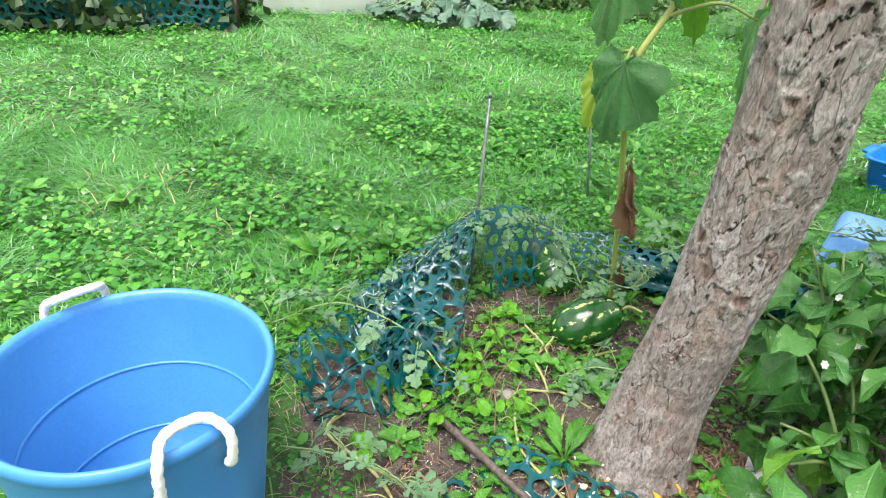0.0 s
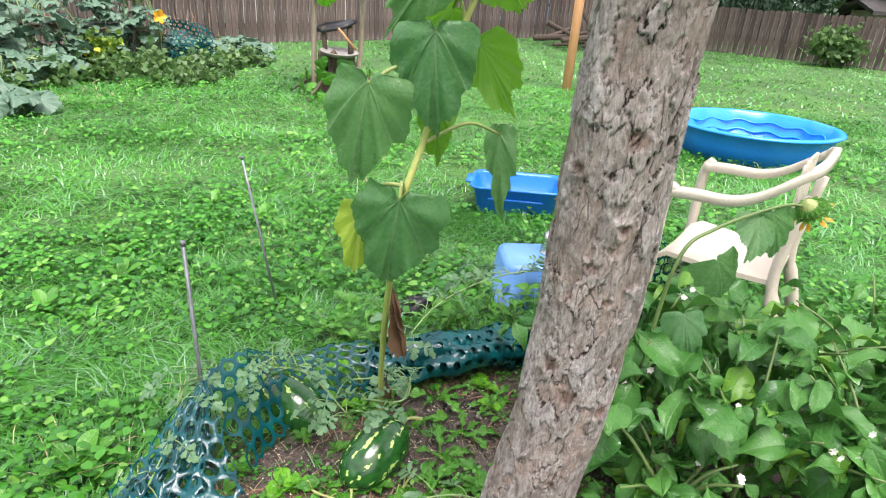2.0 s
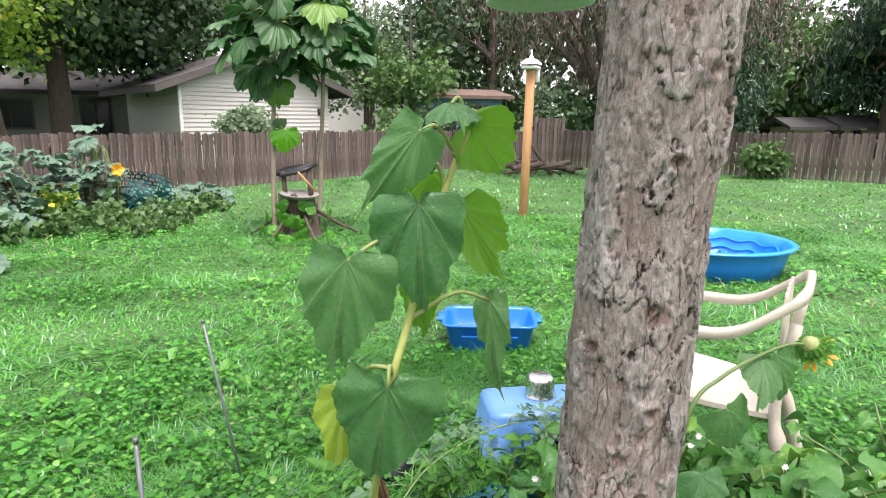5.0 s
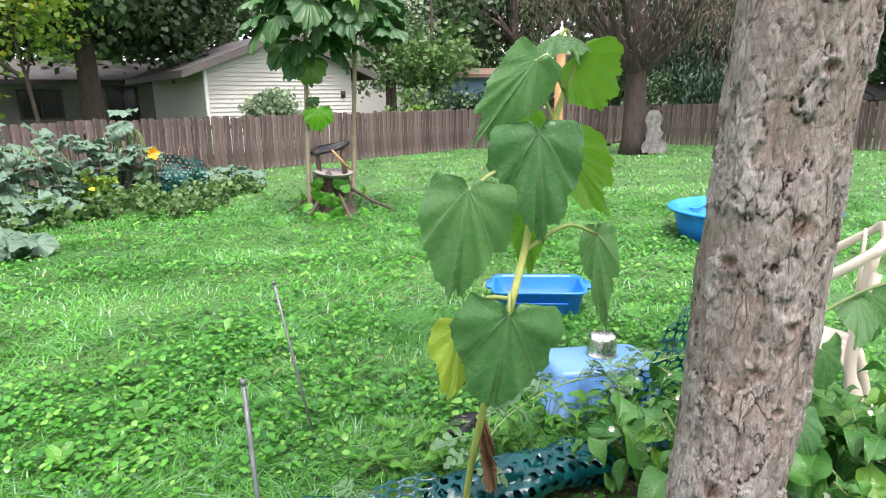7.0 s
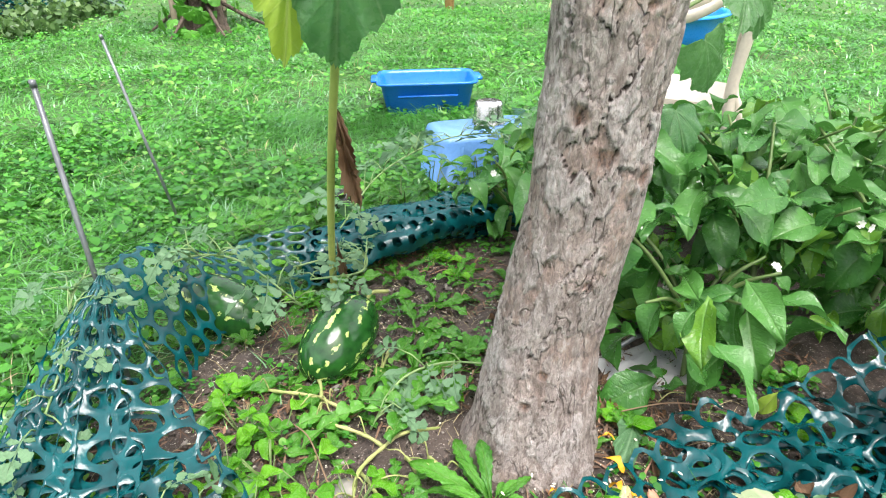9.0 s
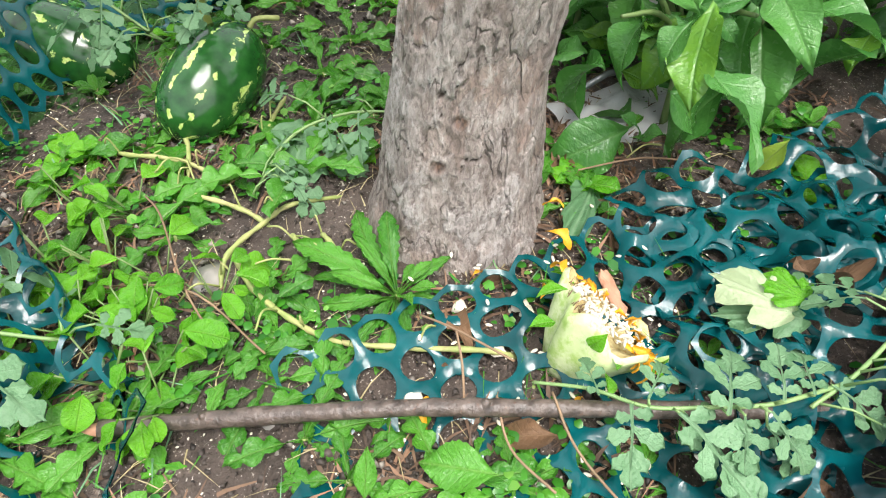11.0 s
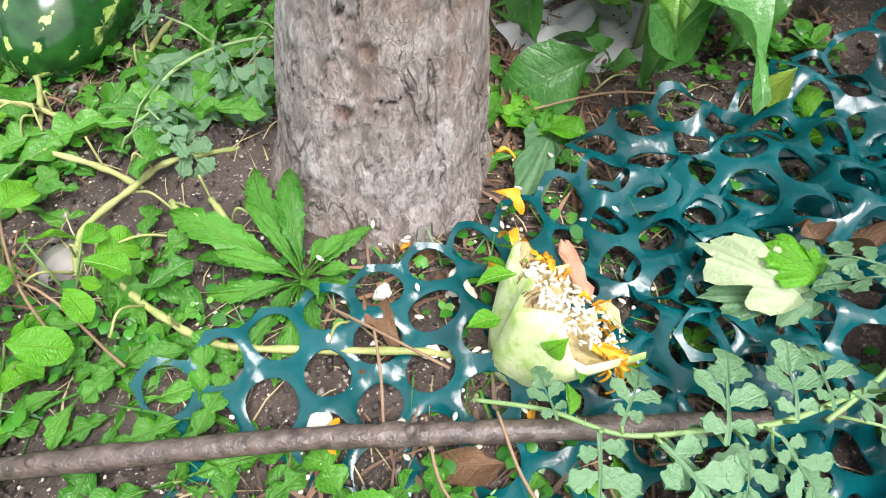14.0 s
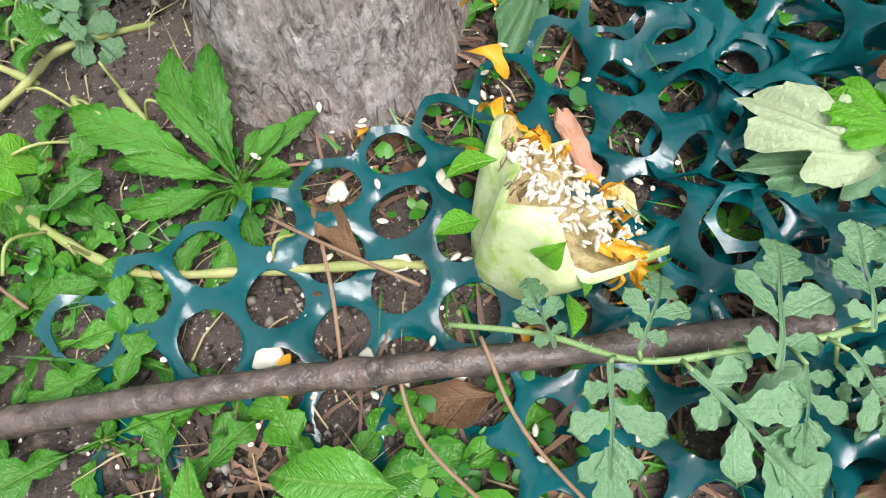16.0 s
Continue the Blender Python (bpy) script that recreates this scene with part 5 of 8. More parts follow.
    s.add(top + low, [tuple(range(6)), tuple(range(11, 5, -1))] + [(i, i + 6, (i + 1) % 6 + 6, (i + 1) % 6) for i in range(6)])
    part("bark_slab", s, M_DARKMETAL, t, "dark wet slab leaning across the stump")
    part("diagonal_stick", Shape().tube([o + Vector((-0.08, -0.15, 0.80)), o + side * 0.14 + Vector((0, -0.15, 0.56))], 0.014, 7), M_POST, t)
    # two tall stems with very large leaves
    sap = thing("sapling", o + Vector((-0.05, 0.05, 0)), "tall sapling with huge dark green leaves growing from a stump", "sapling")
    st1 = curve_points([(3.84, 7.14, -0.05), (3.90, 7.18, 0.9), (3.99, 7.22, 1.9), (4.04, 7.2, 3.0)], 8)
    st2 = curve_points([(4.24, 6.85, -0.05), (4.38, 6.92, 0.5), (4.43, 6.94, 1.0), (4.47, 6.91, 1.8), (4.5, 6.92, 2.9)], 8)
    part("stem", Shape().tube(st1, [0.034 - 0.014 * i / len(st1) for i in range(len(st1))], 9), M_GREYSTEM, sap)
    part("stem", Shape().tube(st2, [0.036 - 0.016 * i / len(st2) for i in range(len(st2))], 9), M_GREYSTEM, sap)
    big = [heart_leaf(1.0, 1.0, 0.5, 0.06, 0.02, 20 + k, 1.05, 6).mesh("leaf", M_BIGLEAF) for k in range(4)]
    young = heart_leaf(1.0, 0.9, 0.45, 0.05, 0.02, 26, 1.1, 6).mesh("leaf", M_BRIGHT)
    rng = random.Random(9)

    def hang_leaf(p, tip, near, mesh, size, face):
        part("petiole", Shape().tube([near, near.lerp(p, 0.5) + Vector((0, 0, 0.06)), p], [0.010, 0.008, 0.006], 5), M_STEM, sap)
        piece("leaf", mesh, aim(p, tip - p, face, size), sap)

    for k in range(76):
        line = st1 if k % 2 == 0 else st2
        z = 2.02 + 0.9 * rng.random()
        near = min(line, key=lambda q: abs(q.z - z))
        a = 2.4 * k + rng.uniform(-0.4, 0.4)
        d = Vector((math.cos(a), math.sin(a), 0))
        p = near + d * rng.uniform(0.12, 0.62) + Vector((0, 0, rng.uniform(-0.05, 0.10)))
        hang_leaf(p, p + d * 0.8 + Vector((0, 0, -rng.uniform(0.05, 0.7))), near, rng.choice(big), rng.uniform(0.30, 0.46), Vector((d.x * 0.5 + rng.gauss(0, 0.2), d.y * 0.5 + rng.gauss(0, 0.2), 1)))
    for p, tip, mesh, size, face in (((3.93, 7.06, 1.80), (3.87, 6.96, 1.42), big[1], 0.36, (-0.45, -0.8, 0.5)), ((3.78, 7.24, 1.97), (3.40, 7.20, 1.74), big[0], 0.40, (0.2, -0.5, 1)), ((3.74, 7.08, 1.80), (3.42, 7.18, 1.55), big[3], 0.34, (0.5, 0.4, 0.7)), ((4.28, 6.96, 1.92), (4.50, 6.80, 1.62), big[2], 0.34, (0.3, -0.6, 0.8)), ((3.97, 7.02, 1.23), (3.95, 6.93, 0.93), young, 0.30, (-0.5, -0.8, 0.5)), ((3.95, 7.10, 1.36), (3.94, 7.02, 1.22), big[2], 0.15, (-0.5, -0.8, 0.3))):
        p = Vector(p)
        hang_leaf(p, Vector(tip), min(st1 + st2, key=lambda q: (q - p).length), mesh, size, face)


def build_squash():
    """The climbing squash patch at the lawn's far side."""
    rng = random.Random(31)
    meshes = [heart_leaf(1.0, 0.35, 0.2, 0.06, 0.03, 40 + k, 1.2, 5, 1.0).mesh("leaf", M_SQUASH) for k in range(4)]
    for name, cx, cy, rx, ry, top, n in (("squash_plant", 1.45, 10.35, 1.4, 0.8, 1.15, 300), ("squash_plant", -0.1, 9.9, 1.2, 0.8, 1.0, 170), ("squash_plant", 0.3, 7.5, 0.8, 0.4, 0.22, 70), ("squash_plant", 4.2, 10.6, 0.95, 0.6, 0.32, 150), ("squash_plant", 2.9, 10.4, 0.5, 0.4, 1.35, 90), ("squash_plant", 1.0, 9.2, 1.0, 0.4, 0.3, 90)):
        t = thing(name, (cx, cy, -0.05), "sprawling squash plant with broad blue-green leaves", "squash plant", group="squash plants in the far bed")
        for k in range(n):
            a, r = rng.uniform(0, 6.28), math.sqrt(rng.uniform(0, 1))
            x, y = cx + rx * r * math.cos(a), cy + ry * r * math.sin(a)
            z = 0.05 + top * rng.uniform(0.1, 1.0) * (1 - 0.6 * r * r)
            d = Vector((rng.gauss(0, 1), rng.gauss(0, 1) - 0.7, rng.uniform(-0.9, 0.1)))
            piece("leaf", rng.choice(meshes), aim((x, y, z), d, Vector((rng.gauss(0, 0.35), rng.gauss(0, 0.35) - 0.3, 1)), rng.uniform(0.12, 0.25)), t)
        for k in range(14):
            a = rng.uniform(0, 6.28)
            p = Vector((cx, cy, 0.0))
            q = p + Vector((rx * math.cos(a) * 0.8, ry * math.sin(a) * 0.8, 0.1))
            part("stem", Shape().tube(curve_points([p, (p + q) / 2 + Vector((0, 0, top * 0.7)), q], 4), 0.008, 5), M_PEPSTEM, t)
    # the yellow flower
    c = Vector((3.12, 10.0, 0.66))
    f = thing("squash_flower", c, "open yellow squash flower on its stalk", "flower")
    pm = strip_leaf(0.11, 0.075, LANCE, 6, 2, 0.5, 0.2).mesh("petal", M_YELPETAL)
    for k in range(5):
        a = 2 * math.pi * k / 5
        piece("petal", pm, aim(c, Vector((math.cos(a), -0.45, math.sin(a))), Vector((0, -1, 0.2)), 1.0), f)
    part("stalk", Shape().tube([c, c + Vector((0.02, 0.05, -0.25)), c + Vector((0, 0.1, -0.68))], 0.008, 6), M_STEM, f)
    # dried orange tuft
    o = Vector((1.75, 10.2, 0.55))
    d = thing("dry_plant", o, "tangle of dry orange-brown stalks in the squash patch", "dry plant")
    for k in range(26):
        e = Vector((rng.gauss(0, 1), rng.gauss(0, 1), rng.gauss(0, 0.7))).normalized()
        part("stalk", Shape().tube([o, o + e * 0.09, o + e * 0.2 + Vector((0, 0, -0.03))], [0.008, 0.007, 0.004], 5), M_ORANGELEAF, d)
    part("stalk", Shape().tube([o, o + Vector((0, 0, -0.6))], 0.012, 6), M_DRYSTEM, d)
    d2 = thing("dry_plant", (3.5, 10.9, -0.05), "tangle of dry tan stalks beside the fence", "dry plant")
    for k in range(40):
        p = Vector((3.5 + rng.gauss(0, 0.3), 10.9 + rng.gauss(0, 0.15), -0.05))
        part("stalk", Shape().tube([p, p + Vector((rng.gauss(0, 0.1), rng.gauss(0, 0.05), rng.uniform(0.3, 0.75)))], [0.007, 0.004], 5), M_DRYSTEM, d2)
    # pole and wire mesh that carry the vines
    tr = thing("trellis", (1.0, 10.1, -0.05), "low trellis of crooked poles and green wire mesh", "trellis")
    part("pole", Shape().tube(curve_points([(-0.6, 9.7, 0.80), (0.7, 10.0, 0.62), (1.9, 10.15, 0.52), (3.0, 10.1, 0.45)], 5), 0.02, 7), M_STUMP, tr)
    for x in (-0.6, 0.9, 2.75):
        part("upright", Shape().tube([(x, 10.05, -0.05), (x + 0.02, 10.05, 0.85)], 0.022, 7), M_STUMP, tr)
    s = Shape()
    for k in range(19):
        x = -0.6 + 3.4 * k / 18
        s.tube([(x, 10.03, -0.04), (x, 10.03, 0.6)], 0.004, 4)
    for k in range(6):
        s.tube([(-0.6, 10.03, 0.02 + 0.11 * k), (2.8, 10.03, 0.02 + 0.11 * k)], 0.004, 4)
    part("wire_mesh", s, M_WIRE, tr)

    def droop_net(u, v):
        p = Vector((3.25, 10.02, 0.0)).lerp(Vector((3.75, 9.75, 0.0)), u / 0.5)
        return p + Vector((0, 0, 0.62 - v - 0.25 * u)) + wobble(p.x, p.y, v, 0.07, 5.0)

    nt = thing("plastic_net", (3.5, 9.9, -0.05), "blue-green plastic netting hanging at the end of the squash bed", "net", group="teal netting")
    part("mesh_sheet", net_shape(droop_net, 0.5, 0.55, 0.06, 0.36, None, seed=31), M_NET, nt, smooth=False)
    # leafy yellow-green weeds before the patch
    low = np.random.default_rng(17)
    for x, y, r, h in ((2.55, 9.45, 0.5, 0.28), (3.35, 9.3, 0.4, 0.2), (1.7, 9.0, 0.5, 0.18), (2.2, 9.9, 0.35, 0.4), (4.2, 9.7, 0.5, 0.14), (0.6, 8.5, 0.6, 0.14), (3.0, 8.6, 0.6, 0.12)):
        t = thing("weed_clump", (x, y, -0.05), "low clump of yellow-green weeds at the edge of the squash bed", "weeds", group="weed clumps by the squash")
        v, tri = leaf_cloud(low, [((x, y, h * 0.5), (r, r * 0.7, h * 0.6))], 420, 0.075, 0.07)
        tri_object("foliage", v, tri, M_CROWNYEL if h > 0.35 else M_CROWNMID, t)


def build_white_board():
    """Pale boards standing at the lawn's far left edge."""
    a = Vector((-1.85, 7.45, -0.06))
    t = thing("pale_board", a, "pale board standing on edge by the squash bed", "board")
    m = Matrix.Translation((-0.75, 7.80, -0.06)) @ Matrix.Rotation(radians(10), 4, "Z")
    part("board", Shape().block(2.0, 0.06, 0.75, m, 0.008), M_WHITE, t)
    for sx in (-0.85, 0.85):
        part("peg", Shape().block(0.05, 0.05, 0.8, m @ Matrix.Translation((sx, 0.06, 0)), 0.004), M_POST, t)


def build_netted_bed():
    """A low bed under dark netting at the lawn's left edge."""
    o = Vector((-2.9, 6.1, -0.05))
    t = thing("netted_bed", o, "low leafy bed fenced with dark teal netting", "garden bed")
    rng = np.random.default_rng(91)
    v, tr = leaf_cloud(rng, [((-2.2, 6.7, 0.15), (0.6, 0.35, 0.2)), ((-3.1, 6.3, 0.18), (0.7, 0.4, 0.22)), ((-4.1, 5.9, 0.18), (0.8, 0.4, 0.22))], 2600, 0.10, 0.12)
    tri_object("foliage", v, tr, M_CROWN, t)

    def curtain(u, v):
        p = Vector((-4.9, 5.3, 0.0)).lerp(Vector((-1.75, 6.45, 0.0)), u / 3.35)
        return p + Vector((0, 0, 0.42 - v * 0.95 + 0.05 * math.sin(u * 5))) + wobble(p.x, p.y, v, 0.06, 3.0)

    part("net_curtain", net_shape(curtain, 3.3, 0.46, 0.085, 0.34, None, seed=21), M_NET, t, smooth=False)
    for k in range(5):
        p = Vector((-4.9, 5.33, -0.06)).lerp(Vector((-1.75, 6.48, -0.06)), k / 4)
        part("post", Shape().tube([p, p + Vector((0, 0, 0.55))], 0.018, 7), M_STUMP, t)


def build_log_pile():
    t = thing("log_pile", (14.6, 10.3, -0.05), "low pile of old branches and logs by the fence", "logs")
    rng = random.Random(3)
    for k in range(16):
        p = Vector((14.4 + rng.gauss(0, 0.7), 10.4 + rng.gauss(0, 0.5), 0.02 + rng.uniform(0, 0.3)))
        d = Vector((rng.gauss(0, 1), rng.gauss(0, 0.6), rng.gauss(0, 0.1))).normalized() * rng.uniform(0.4, 0.9)
        part("log", Shape().tube([p - d, p, p + d], rng.uniform(0.03, 0.08), 7), M_STUMP, t)


# ---- beyond the lawn ----
def build_distance():
    build_fence("fence_north", (-7.0, 13.0), (13.3, 13.1), 1.16, "dark weathered brown picket fence with white streaks", 1)
    build_fence("fence_corner", (13.3, 13.15), (16.7, 12.0), 1.14, "weathered grey picket fence across the yard's corner", 2)
    build_fence("fence_gate", (16.7, 12.0), (17.7, 11.6), 1.55, "taller weathered board gate in the fence", 3)
    build_fence("fence_east", (17.6, 11.6), (17.2, -3.5), 1.17, "grey weathered picket fence with gaps along the yard", 4, 0.02)
    build_garage()
    build_house("grey_house", (0.5, 27.6), (9.7, 25.4), 6.0, 2.4, 3.3, M_STUCCO, M_ROOF, "low grey house in the shade of trees", ((5.4, 1.1, 1.2, 0.9), (8.0, 0.9, 0.9, 1.2)))
    build_house("white_house", (20.5, 32.2), (28.0, 25.0), 7.0, 4.6, 7.0, M_SIDING, M_ROOF, "white two-storey house behind trees", ((2.2, 2.2, 0.7, 1.2), (4.4, 2.4, 0.7, 1.2), (6.2, 2.4, 0.7, 1.2)))
    build_house("blue_shed", (18.9, 18.9), (21.9, 17.4), 3.0, 2.45, 2.8, M_BLUEWALL, M_ORANGEROOF, "blue shed with a rusty orange roof", ((2.2, 1.5, 0.7, 0.5),))
    build_house("tan_shed", (29.4, 7.6), (30.3, 6.6), 2.0, 1.2, 1.6, M_SHEDWALL, M_ROOF, "small tan garden shed behind the fence")
    build_house("tan_shed", (30.6, 6.0), (31.5, 5.0), 2.0, 1.2, 1.7, M_SHEDWALL, M_ROOF, "small tan garden shed with a peaked roof", ((0.5, 0.6, 0.25, 0.45),))
    rng = np.random.default_rng(77)

    def ball(c, r, n, squash=0.8):
        out = []
        for _ in range(n):
            u = rng.normal(size=3)
            u /= np.linalg.norm(u)
            rr = r * rng.uniform(0.35, 0.6)
            out.append((tuple(np.array(c) + u * np.array((r, r, r * squash)) * 0.75), (rr, rr, rr * 0.75)))
        return out

    F = build_far_tree
    F("yellow_tree", (3.45, 16.8), 4.6, 0.06, ball((2.3, 16.9, 3.9), 1.9, 11) + ball((1.6, 16.4, 2.4), 1.1, 6) + ball((3.9, 16.4, 4.4), 1.1, 6), 5200, 0.12, M_CROWNYEL, "slender tree with yellow-green leaves behind the fence", 0.28, (-0.4, 0), seed=1)
    F("shade_tree", (5.4, 19.8), 8.0, 0.36, ball((5.0, 21.0, 6.6), 3.6, 22, 0.55) + ball((2.6, 22.5, 4.6), 2.4, 12) + ball((4.4, 20.6, 4.2), 1.6, 9) + ball((6.9, 20.4, 4.3), 1.5, 10) + ball((8.4, 23.4, 5.4), 2.4, 12) + ball((6.1, 20.0, 3.7), 0.9, 6) + ball((3.5, 20.3, 3.7), 1.2, 8) + ball((7.6, 20.6, 3.7), 1.1, 8) + ball((1.4, 21.0, 3.8), 1.3, 8) + ball((5.6, 18.9, 4.1), 1.0, 7) + ball((10.6, 24.5, 5.2), 1.8, 8), 52000, 0.19, M_CROWN, "large dark shade tree with a thick trunk", 0.45, seed=2)
    F("shade_tree", (14.6, 30.5), 10.0, 0.5, ball((14.0, 31.0, 7.5), 4.5, 20, 0.7), 9000, 0.26, M_CROWN, "tall dark forked tree behind the garage", 0.5, (1.2, -0.4), seed=3, fork=0.3)
    F("shade_tree", (-2.0, 24.0), 8.0, 0.35, ball((-1.0, 24.0, 4.5), 4.0, 18), 9000, 0.24, M_CROWNMID, "broad leafy tree behind the fence", 0.5, seed=4)
    F("willow_tree", (16.9, 20.6), 7.0, 0.16, ball((16.6, 21.2, 3.8), 2.3, 12, 1.0), 3300, 0.15, M_CROWNPALE, "airy pale-leaved tree with thin dark branches", 0.35, seed=5, limbs=9)
    F("mulberry_tree", (18.2, 19.3), 6.5, 0.13, ball((18.0, 19.4, 3.8), 1.8, 10, 1.2), 2600, 0.2, M_CROWNMID, "leafy green tree beside the blue shed", 0.35, seed=6)
    F("shade_tree", (24.5, 20.0), 9.5, 0.35, ball((24.2, 20.2, 6.0), 3.6, 18, 0.9), 6500, 0.24, M_CROWN, "dark leafy tree behind the fence", 0.5, seed=7)
    F("shade_tree", (30.0, 24.5), 11.0, 0.4, ball((29.0, 25.0, 7.0), 5.0, 22, 0.8), 5000, 0.30, M_CROWNMID, "tall leafy tree in the distance", 0.6, seed=8)
    F("pine_tree", (13.95, 8.1), 8.0, 0.30, ball((14.4, 8.7, 4.6), 2.9, 20, 0.75) + ball((16.5, 6.4, 4.0), 2.2, 12, 0.7) + ball((12.9, 9.4, 4.4), 1.5, 6, 0.8), 15000, 0.15, M_TWIG, "broad old conifer with brown twiggy branches", 0.4, (0.3, 0.2), hang=0.7, seed=9, limbs=16, slim=0.10, fork=0.28)
    F("conifer", (25.5, 10.5), 9.0, 0.25, ball((25.3, 10.4, 3.2), 2.6, 16, 1.1) + ball((25.3, 10.4, 6.6), 2.0, 10), 13000, 0.24, M_CONIFER, "dense dark green conifer behind the fence", 0.4, hang=0.5, seed=10, slim=0.16)
    F("conifer", (30.5, 4.6), 9.0, 0.25, ball((30.5, 4.6, 3.8), 2.4, 14, 1.1) + ball((30.5, 4.6, 7.0), 2.0, 8), 13000, 0.24, M_CONIFER, "dense dark green conifer behind the fence", 0.4, hang=0.5, seed=11, slim=0.16)
    F("shade_tree", (34.0, 10.0), 9.0, 0.3, ball((33.8, 10.0, 4.6), 4.2, 22, 0.9), 9000, 0.30, M_CROWNMID, "leafy tree behind the sheds", 0.6, seed=12)
    F("shade_tree", (33.5, 1.5), 9.0, 0.3, ball((33.0, 1.8, 4.6), 4.2, 22, 0.9), 8000, 0.30, M_CROWN, "dark leafy tree behind the fence", 0.6, seed=13)
    F("shade_tree", (31.0, 15.5), 10.0, 0.3, ball((30.5, 15.5, 4.6), 4.4, 24, 0.9), 9000, 0.30, M_CROWN, "dark leafy tree behind the fence", 0.6, seed=14)
    F("shade_tree", (9.5, 30.5), 9.0, 0.35, ball((9.0, 30.5, 5.6), 4.0, 18, 0.8), 4500, 0.30, M_CROWNMID, "leafy tree behind the grey house", 0.6, seed=15)
    F("shade_tree", (21.5, 25.5), 7.0, 0.18, ball((21.0, 25.0, 5.4), 2.2, 10), 2200, 0.2, M_CROWNPALE, "pale leafy tree in front of the white house", 0.4, seed=16)
    for i, (x, y, r, mt) in enumerate(((8.0, 14.8, 0.55, M_CROWNPALE), (14.2, 16.3, 0.8, M_CROWNMID), (15.6, 17.0, 0.9, M_CROWN), (12.9, 15.2, 0.5, M_CROWNYEL), (20.5, 14.5, 1.1, M_CROWN), (22.8, 12.0, 1.0, M_CROWN), (16.9, 5.2, 0.34, M_CROWNMID), (24.6, 8.6, 1.1, M_CONIFER), (17.4, 15.8, 1.0, M_CROWN))):
        F("shrub", (x, y), r * 1.6, 0.03, ball((x, y, r * 1.15 + (0.4 if i == 0 else 0)), r, 9, 1.0), 1500, 0.12, mt, "leafy green shrub by the fence", 0.16, seed=40 + i, category="shrub")
    F("tall_tree", (22.6, 22.0), 13.0, 0.42, ball((22.6, 22.0, 11.0), 3.0, 8), 1600, 0.26, M_CROWNMID, "tall tree with a thick pale grey trunk", 0.5, seed=61, bark=M_GREYSTEM)
    # far belt of woodland that closes the view
    clumps = []
    for k in range(126):
        a = radians(-40 + 360 * k / 126)
        rr = rng.uniform(42, 56)
        clumps.append(((rr * math.cos(a), rr * math.sin(a), rng.uniform(0.5, 3.2)), (4.0, 4.0, 1.8)))
    v, tr = leaf_cloud(rng, clumps, 26000, 0.7, 0.9)
    tagged(tri_object("far_woods", v, tr, M_CROWN), "belt of distant dark green woodland", "woods", kind="stuff")
    # a torn rag on the conifer's trunk
    o = Vector((13.85, 7.62, 0.0))
    t = thing("rag", o, "torn pale grey rag tied to the tree trunk", "rag")
    rows = []
    for i in range(10):
        z = 1.0 - 1.0 * i / 9
        w = (0.10 + 0.17 * (i / 9) ** 0.7) * (1 + 0.5 * noise.noise(Vector((i * 0.9, 2.0, 0))))
        rows.append([(o.x + 0.72 * (j / 8 - 0.3) * w * 2, o.y - 0.69 * (j / 8 - 0.3) * w * 2 + 0.05 * math.sin(j * 2.0 + i), z + 0.03 * math.sin(j * 1.7)) for j in range(9)])
    part("cloth", Shape().grid(rows), M_CANVAS, t)


# ---- the bed ----
def build_tub(name, c, r, h, label, material, handles):
    """A tapered tub with a rolled rim and rope handles; handles: bearings in degrees."""
    c = Vector(c)
    t = thing(name, c, label, "tub", group="blue tubs")
    m = Matrix.Translation(c)
    b = r * 0.78
    prof = [(0.0, 0.0), (b * 0.9, 0.0), (b, 0.012), (b + 0.3 * (r - b), h * 0.33), (b + 0.32 * (r - b), h * 0.345), (b + 0.62 * (r - b), h * 0.66), (r * 0.975, h - 0.035), (r * 0.985, h - 0.03), (r * 1.015, h - 0.022), (r * 1.022, h - 0.01), (r * 1.01, h), (r * 0.985, h + 0.002), (r * 0.955, h - 0.006), (r * 0.945, h - 0.02),
            (b + 0.63 * (r - b) - 0.010, h * 0.665), (b + 0.61 * (r - b) - 0.013, h * 0.655), (b + 0.31 * (r - b) - 0.010, h * 0.34), (b + 0.29 * (r - b) - 0.013, h * 0.33), (b - 0.012, 0.018), (b * 0.5, 0.012), (0.0, 0.012)]
    part("body", Shape().lathe(prof, 88, m), material, t)
    for z, k in ((0.66, 0.62), (0.335, 0.30)):
        rr = b + k * (r - b) - 0.011
        part("inner_ring", Shape().tube([c + Vector((rr * math.cos(a), rr * math.sin(a), h * z)) for a in (2 * math.pi * j / 72 for j in range(73))], 0.0035, 6, False), material, t)
    for deg in handles:
        a = radians(deg)
        d, s = Vector((math.cos(a), math.sin(a), 0)), Vector((-math.sin(a), math.cos(a), 0))
        o = c + d * (r * 1.0) + Vector((0, 0, h - 0.056))
        pts = [o - s * 0.054 - d * 0.004 + Vector((0, 0, -0.02)), o - s * 0.054 + d * 0.012, o - s * 0.052 + d * 0.018 + Vector((0, 0, 0.06)), o - s * 0.028 - d * 0.008 + Vector((0, 0, 0.086)), o + s * 0.028 - d * 0.008 + Vector((0, 0, 0.086)), o + s * 0.052 + d * 0.018 + Vector((0, 0, 0.06)), o + s * 0.054 + d * 0.012, o + s * 0.054 - d * 0.004 + Vector((0, 0, -0.02))]
        line = curve_points(pts, 8)
        part("rope_handle", Shape().tube(line, [0.0080 + 0.0009 * math.sin(i * 2.1) for i in range(len(line))], 10), M_ROPE, t, "thick white rope handle")
    return t


